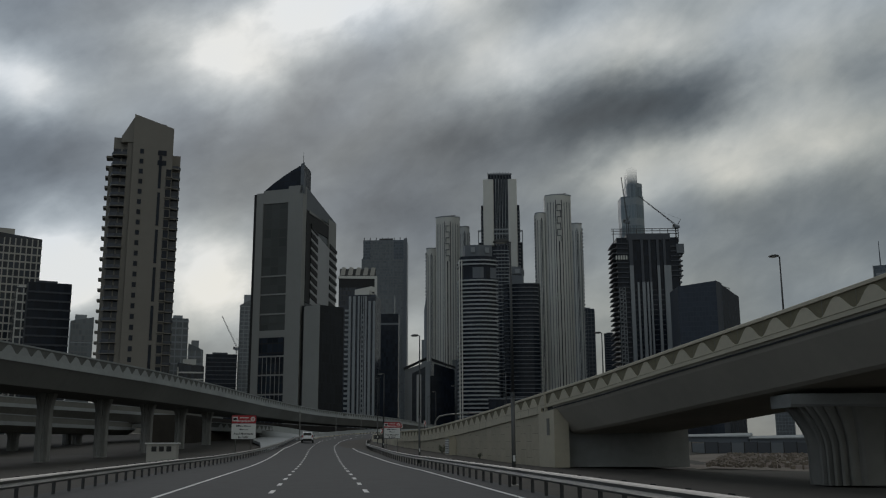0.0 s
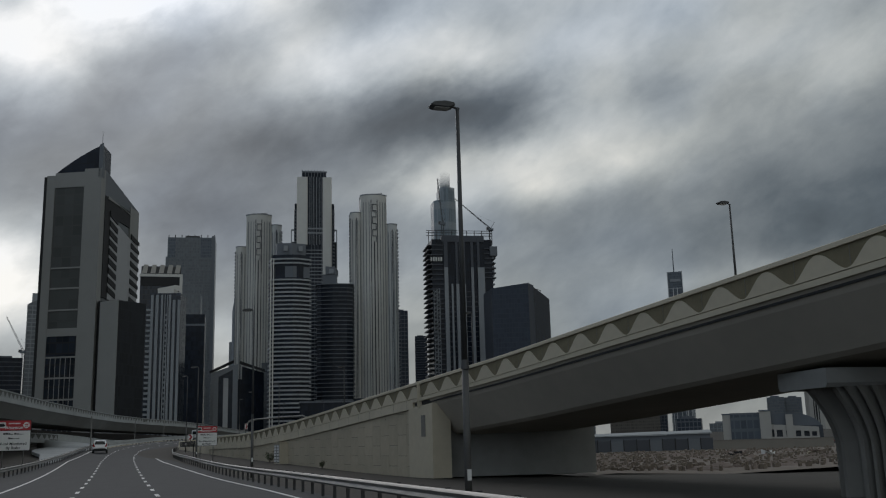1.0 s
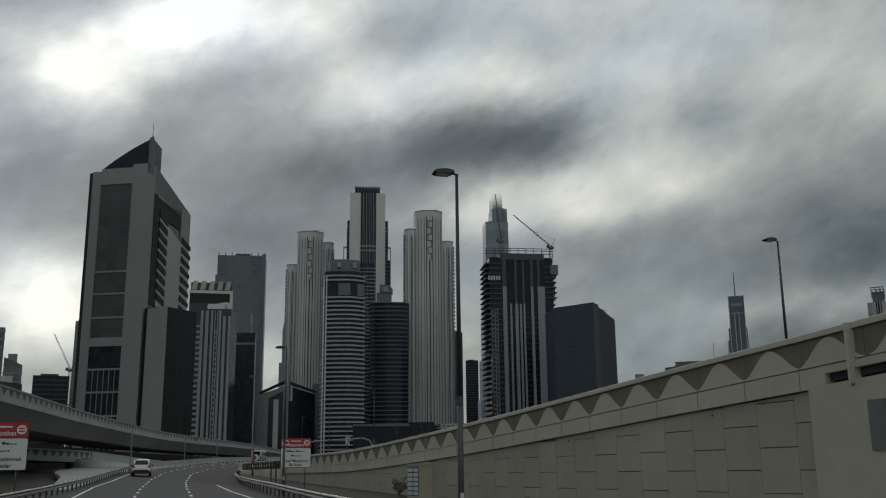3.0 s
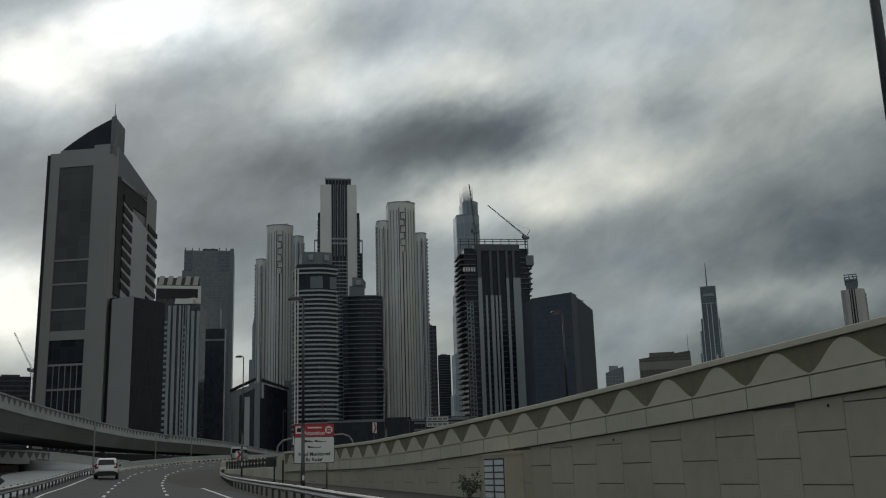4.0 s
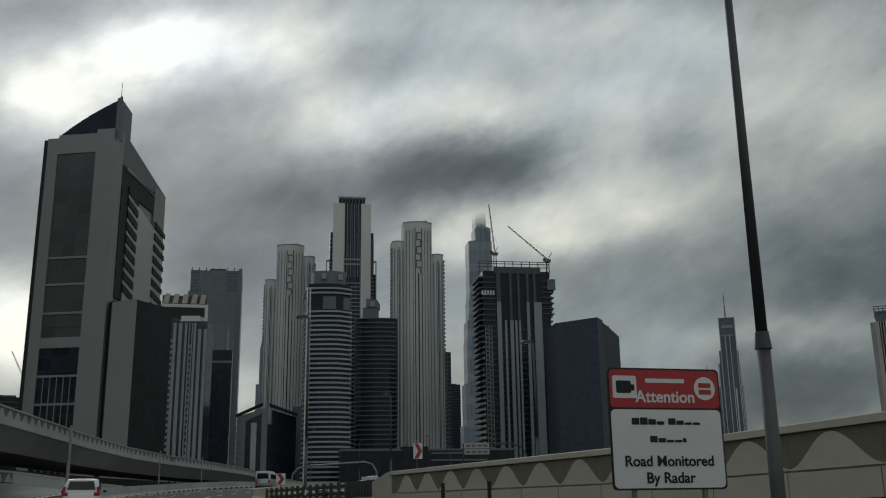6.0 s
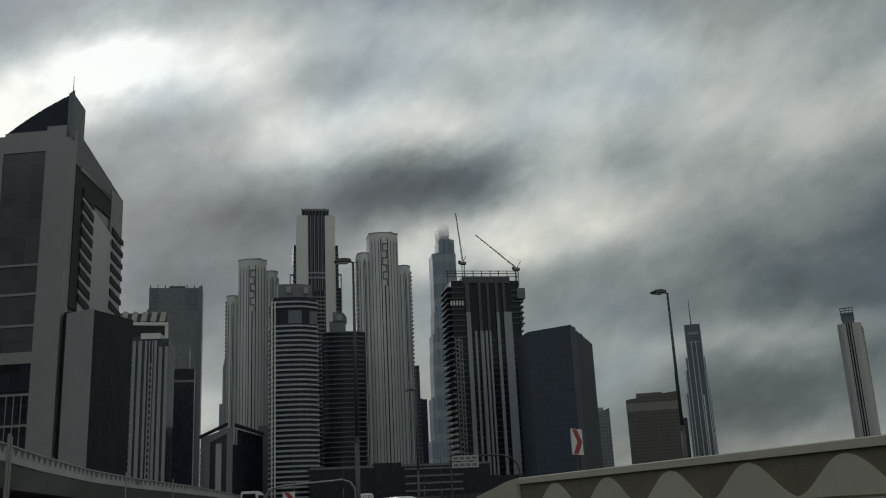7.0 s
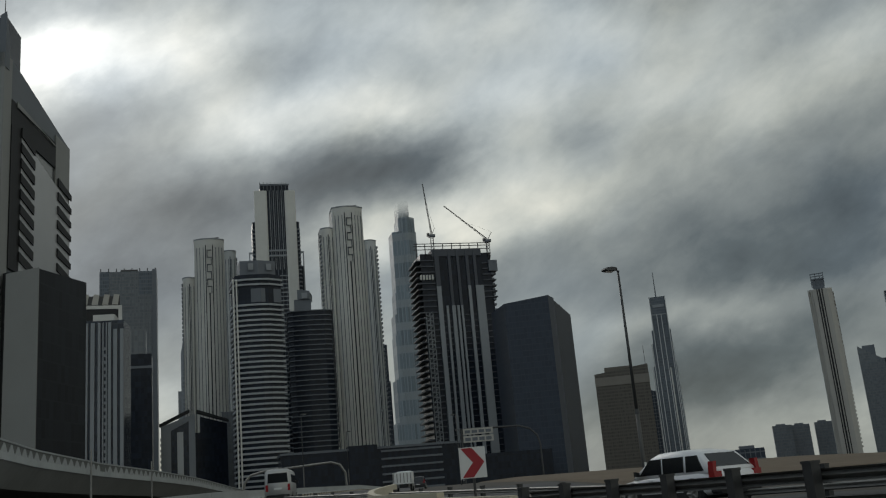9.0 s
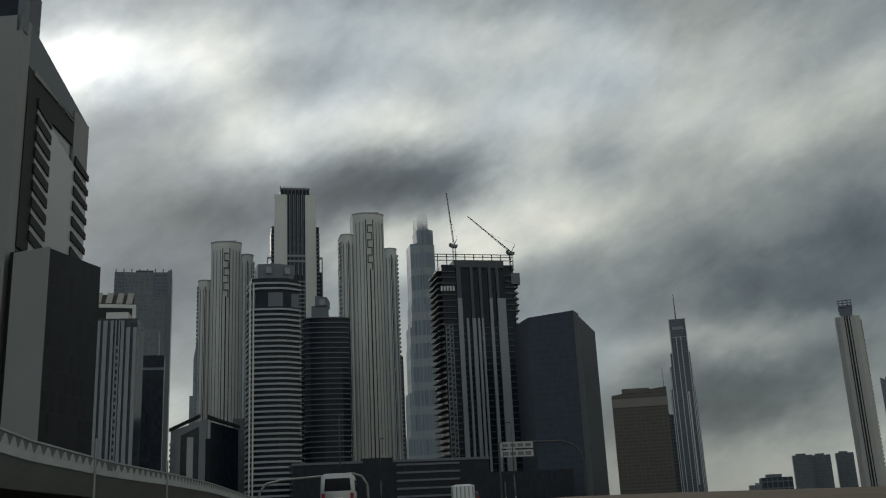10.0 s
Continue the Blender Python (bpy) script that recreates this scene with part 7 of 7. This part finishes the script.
def minibus(x, y, z, yaw):
    t = thing("minibus", (x, y, z), yaw, "silver minibus with a dark rear window in the centre lane", "van", "vehicles on the road")
    half, L, roof = 0.93, 2.6, 2.25
    bm = B()
    ring_loft(bm, [section(yy, h, lo, hi, 0.9, 0.16) for yy, h, lo, hi in ((-L, half * 0.94, 0.36, roof - 0.12), (-L + 0.12, half, 0.3, roof), (L * 0.4, half, 0.3, roof), (L * 0.66, half, 0.3, roof - 0.2), (L * 0.9, half * 0.95, 0.32, 1.3), (L, half * 0.85, 0.38, 1.0))])
    part("body", bm, CAR_SILVER, t, "", True)
    bm = B()
    plate(bm, [(-0.72, 1.32), (0.72, 1.32), (0.66, 1.98), (-0.66, 1.98)], -L - 0.012, -L + 0.05)
    part("rear_window", bm, CAR_GLASS, t, "dark rear window")
    for s in (-1, 1):
        for a, c in ((-L + 0.35, -0.9), (-0.82, 0.25), (0.33, L * 0.5)):
            bm = B()
            box(bm, min(s * half * 0.95, s * (half + 0.008)), max(s * half * 0.95, s * (half + 0.008)), a, c, 1.3, 1.85)
            part("side_window", bm, CAR_GLASS, t, "dark side window")
    bm = B()
    plate(bm, [(-0.8, 0.34), (0.8, 0.34), (0.8, 0.5), (-0.8, 0.5)], -L - 0.05, -L + 0.1)
    part("bumper", bm, BLACK, t)
    for s in (-1, 1):
        bm = B()
        box(bm, min(s * 0.68, s * 0.86), max(s * 0.68, s * 0.86), -L - 0.012, -L + 0.04, 0.75, 1.2)
        part("tail_light", bm, LAMP_RED, t, "red tail light")
        for yy in (-L * 0.58, L * 0.62):
            wheel(t, s * (half - 0.08), yy, 0.34)
        bm = B()
        box(bm, min(s * half, s * (half + 0.2)), max(s * half, s * (half + 0.2)), L * 0.55, L * 0.6, 1.3, 1.55)
        part("mirror", bm, BLACK, t)
    bm = B()
    box(bm, -0.28, 0.28, -L - 0.015, -L + 0.03, 0.85, 0.98)
    part("plate", bm, SIGN_WHITE, t, "blank pale plate")


p = lane(226, -3.4)
minibus(p[0], p[1], p[2], -9)


def pickup_truck(x, y, z, yaw):
    t = thing("truck", (x, y, z), yaw, "white light truck with a barred cargo bed far ahead", "truck", "vehicles on the road")
    bm = B()
    ring_loft(bm, [section(yy, 0.95, 0.45, hi, 0.9, 0.12) for yy, hi in ((1.0, 2.1), (1.2, 2.2), (2.2, 2.15), (2.7, 1.4), (2.9, 1.1))])
    part("cab", bm, CAR_WHITE, t, "", True)
    bm = B()
    box(bm, -1.05, 1.05, -2.9, 0.9, 0.75, 0.95)
    for a, c in ((-1.05, -1.0), (1.0, 1.05)):
        box(bm, a, c, -2.9, 0.9, 0.95, 2.0)
    box(bm, -1.05, 1.05, -2.9, -2.85, 0.95, 1.9)
    box(bm, -1.05, 1.05, 0.85, 0.9, 0.95, 2.1)
    part("cargo_bed", bm, SIGN_WHITE, t, "white cargo bed")
    for k in range(6):
        bm = B()
        box(bm, -1.0 + 0.37 * k, -0.9 + 0.37 * k, -2.93, -2.9, 0.9, 1.9)
        part("tail_bar", bm, STEEL, t)
    bm = B()
    box(bm, -0.4, 0.4, -2.8, 2.6, 0.4, 0.75)
    part("chassis", bm, BLACK, t)
    for s in (-1, 1):
        for yy in (-1.8, 2.0):
            wheel(t, s * 0.85, yy, 0.38)


p = lane(262, 3.0)
pickup_truck(p[0], p[1], p[2], -14)


# ---------- verge, site and planting ----------
rng = random.Random(4)


def mound(bm, x, y, r, h, z=-0.7):
    """A low uneven heap of broken stuff."""
    n = 9
    rings = []
    for q, u in ((1.0, 0.0), (0.72, 0.45), (0.4, 0.8), (0.12, 1.0)):
        rings.append([(x + r * q * math.cos(6.283 * i / n) * rng.uniform(0.75, 1.2), y + r * q * math.sin(6.283 * i / n) * rng.uniform(0.75, 1.2), z + h * u * rng.uniform(0.8, 1.15)) for i in range(n)])
    ring_loft(bm, rings)


heaps, chunks = B(), B()
for k in range(300):
    y = rng.uniform(84, 172)
    ratio = 0.28 + 0.5 * rng.random() ** 1.8
    x = ratio * (y - 24) + 3
    mound(heaps, x, y, rng.uniform(0.4, 1.8), rng.uniform(0.12, 0.5))
for k in range(1500):
    y = rng.uniform(82, 176)
    x = (0.28 + 0.5 * rng.random() ** 1.6) * (y - 24) + 3
    r, n = rng.uniform(0.07, 0.28), rng.randint(5, 6)
    pts = [(x + r * math.cos(6.283 * i / n) * rng.uniform(0.6, 1.2), y + r * math.sin(6.283 * i / n) * rng.uniform(0.6, 1.2)) for i in range(n)]
    prism(chunks, pts, -0.75, [-0.4 + rng.uniform(0.1, 0.9) * r for _ in range(n)])
tagged(new("rubble_heaps", mesh_of("rubble_heaps", heaps, RUBBLE)), "pinkish-brown heaps of broken brick and soil on the sandy site", "rubble", kind="stuff")
tagged(new("rubble", mesh_of("rubble", chunks, SAND)), "brown broken rubble strewn over the sandy site", "rubble", kind="stuff")

# long low wall and the dark fence before it
bm = B()
box(bm, 73.5, 98.0, 182.0, 182.3, -0.8, 1.05)
tagged(new("wall_site", mesh_of("wall_site", bm, BEIGE_CLAD)), kind="structure")
bm = B()
box(bm, 73.4, 98.1, 181.9, 182.4, 1.05, 1.15)
tagged(new("wall_site_coping", mesh_of("wall_site_coping", bm, BEIGE_CLAD)), kind="structure")
fence = thing("site_fence", (40.0, 180.5, -0.75), 0, "dark panel fence along the edge of the sandy site", "fence")
for k in range(14):
    bm = B()
    box(bm, 2.4 * k + 0.08, 2.4 * k + 2.32, 0, 0.06, 0.25, 2.1 + 0.12 * (k * 5 % 3))
    part("panel", bm, DARK_CLAD if k % 3 else SLATE_CLAD, fence)
    bm = B()
    box(bm, 2.4 * k - 0.06, 2.4 * k + 0.08, -0.05, 0.1, 0, 2.4)
    part("post", bm, BLACK, fence)
for k, (x, y, w, z) in enumerate(((66, 205, 16, 3.0), (52, 212, 14, 3.4), (82, 214, 12, 3.2))):
    shed = thing("site_shed", (x, y, -0.75), -20, "low grey shed with a pale roof behind the fence", "shed", "sheds behind the fence")
    block_part(shed, "body", SLATE_CLAD, -w / 2, w / 2, 0, 6, 0, z)
    bm = B()
    prism(bm, [(-w / 2 - 0.4, -0.5), (w / 2 + 0.4, -0.5), (w / 2 + 0.4, 6.4), (-w / 2 - 0.4, 6.4)], z, [z + 0.12, z + 0.3, z + 0.9, z + 0.6])
    part("roof", bm, COOL_CONCRETE, shed, "pale sheet roof")
for x, y, w, mat in ((50.0, 124.0, 1.6, BLACK), (54.5, 125.0, 0.9, SIGN_WHITE), (61.0, 126.5, 2.2, CONCRETE_PALE)):
    pile = thing("debris_pile", (x, y, -0.7), 15, "small pile of pale and dark debris on the site", "debris", "debris piles")
    r = random.Random(int(x))
    for k in range(6):
        bm = B()
        cx, cz = r.uniform(-w / 2, w / 2), r.uniform(0.1, 0.5)
        wedge(bm, [(cx - 0.4, -0.3), (cx + 0.4, -0.3), (cx + 0.3, 0.3), (cx - 0.35, 0.3)], [0.0] * 4, [cz + r.uniform(0, 0.4) for _ in range(4)])
        part("block", bm, mat if k % 2 else RUBBLE, pile)
for x, y, mat, kind in ((123.0, 232.0, CAR_WHITE, "white"), (128.5, 236.0, CAR_DARK, "dark"), (137.0, 238.0, CAR_SILVER, "silver")):
    car(kind + " car parked beyond the long low wall", mat, 4.5, 0.9, 1.5, x, y, -0.75, 70, "parked cars", boxy=1.0)

bm = B()
rings = []
for y in spaced(190, 330, 10):
    e = ramp_near(min(y, 230)) + (y - 230) * 0.2 * (y > 230) + WIDE
    rings.append([(e, y, grade(y) - 0.4), (e + 1.5, y, grade(y) + 0.02), (e + 9, y + 4, grade(y) + 0.35), (e + 30, y + 10, grade(y) + 0.3), (e + 30, y + 10, grade(y) - 0.4)])
ring_loft(bm, rings)
tagged(new("bank", mesh_of("bank", bm, SOIL)), kind="structure")


def shrub(x, y, z, size, label):
    t = thing("shrub", (x, y, z), 0, label, "shrub", "shrubs by the wall")
    r = random.Random(int(x * 10 + y))
    bm = B()
    tips = []
    for k in range(9):
        a, b = r.uniform(0, 6.28), r.uniform(0.3, 1.0)
        q = (size * 0.5 * b * math.cos(a), size * 0.5 * b * math.sin(a), size * r.uniform(0.4, 0.95))
        rod(bm, (0, 0, 0), q, 0.02, 0.006, 5)
        tips.append(q)
    part("stems", bm, BROWN_CLAD, t)
    bm = B()
    for k in range(420):
        q = Vector(r.choice(tips)) * r.uniform(0.5, 1.08) + Vector((r.gauss(0, 0.09), r.gauss(0, 0.09), r.gauss(0, 0.07))) * size
        n = Vector((r.gauss(0, 1), r.gauss(0, 1), r.gauss(0, 1))).normalized()
        a = n.orthogonal().normalized() * 0.05 * size
        c = n.cross(a.normalized()) * 0.028 * size
        bm.faces.new([bm.verts.new(q + v) for v in (-a, c, a, -c)])
    tagged(part("leaves", bm, LEAF, t), kind="stuff")


shrub(near_x(110) - 0.9, 110.0, grade(110) - 0.1, 1.1, "small dusty shrub at the foot of the retaining wall")
shrub(near_x(93) - 0.8, 93.0, grade(93) - 0.1, 0.6, "low dusty shrub by the retaining wall")

# slim marker posts behind the rail
for y in (124.0, 127.5):
    p = lane(y, 8.0)
    m = thing("marker_post", (p[0], p[1], p[2] - 0.1), 0, "slim dark marker post behind the guard rail", "post", "marker posts")
    bm = B()
    rod(bm, (0, 0, 0), (0, 0, 1.9), 0.05, 0.05, 8)
    part("post", bm, BLACK, m)
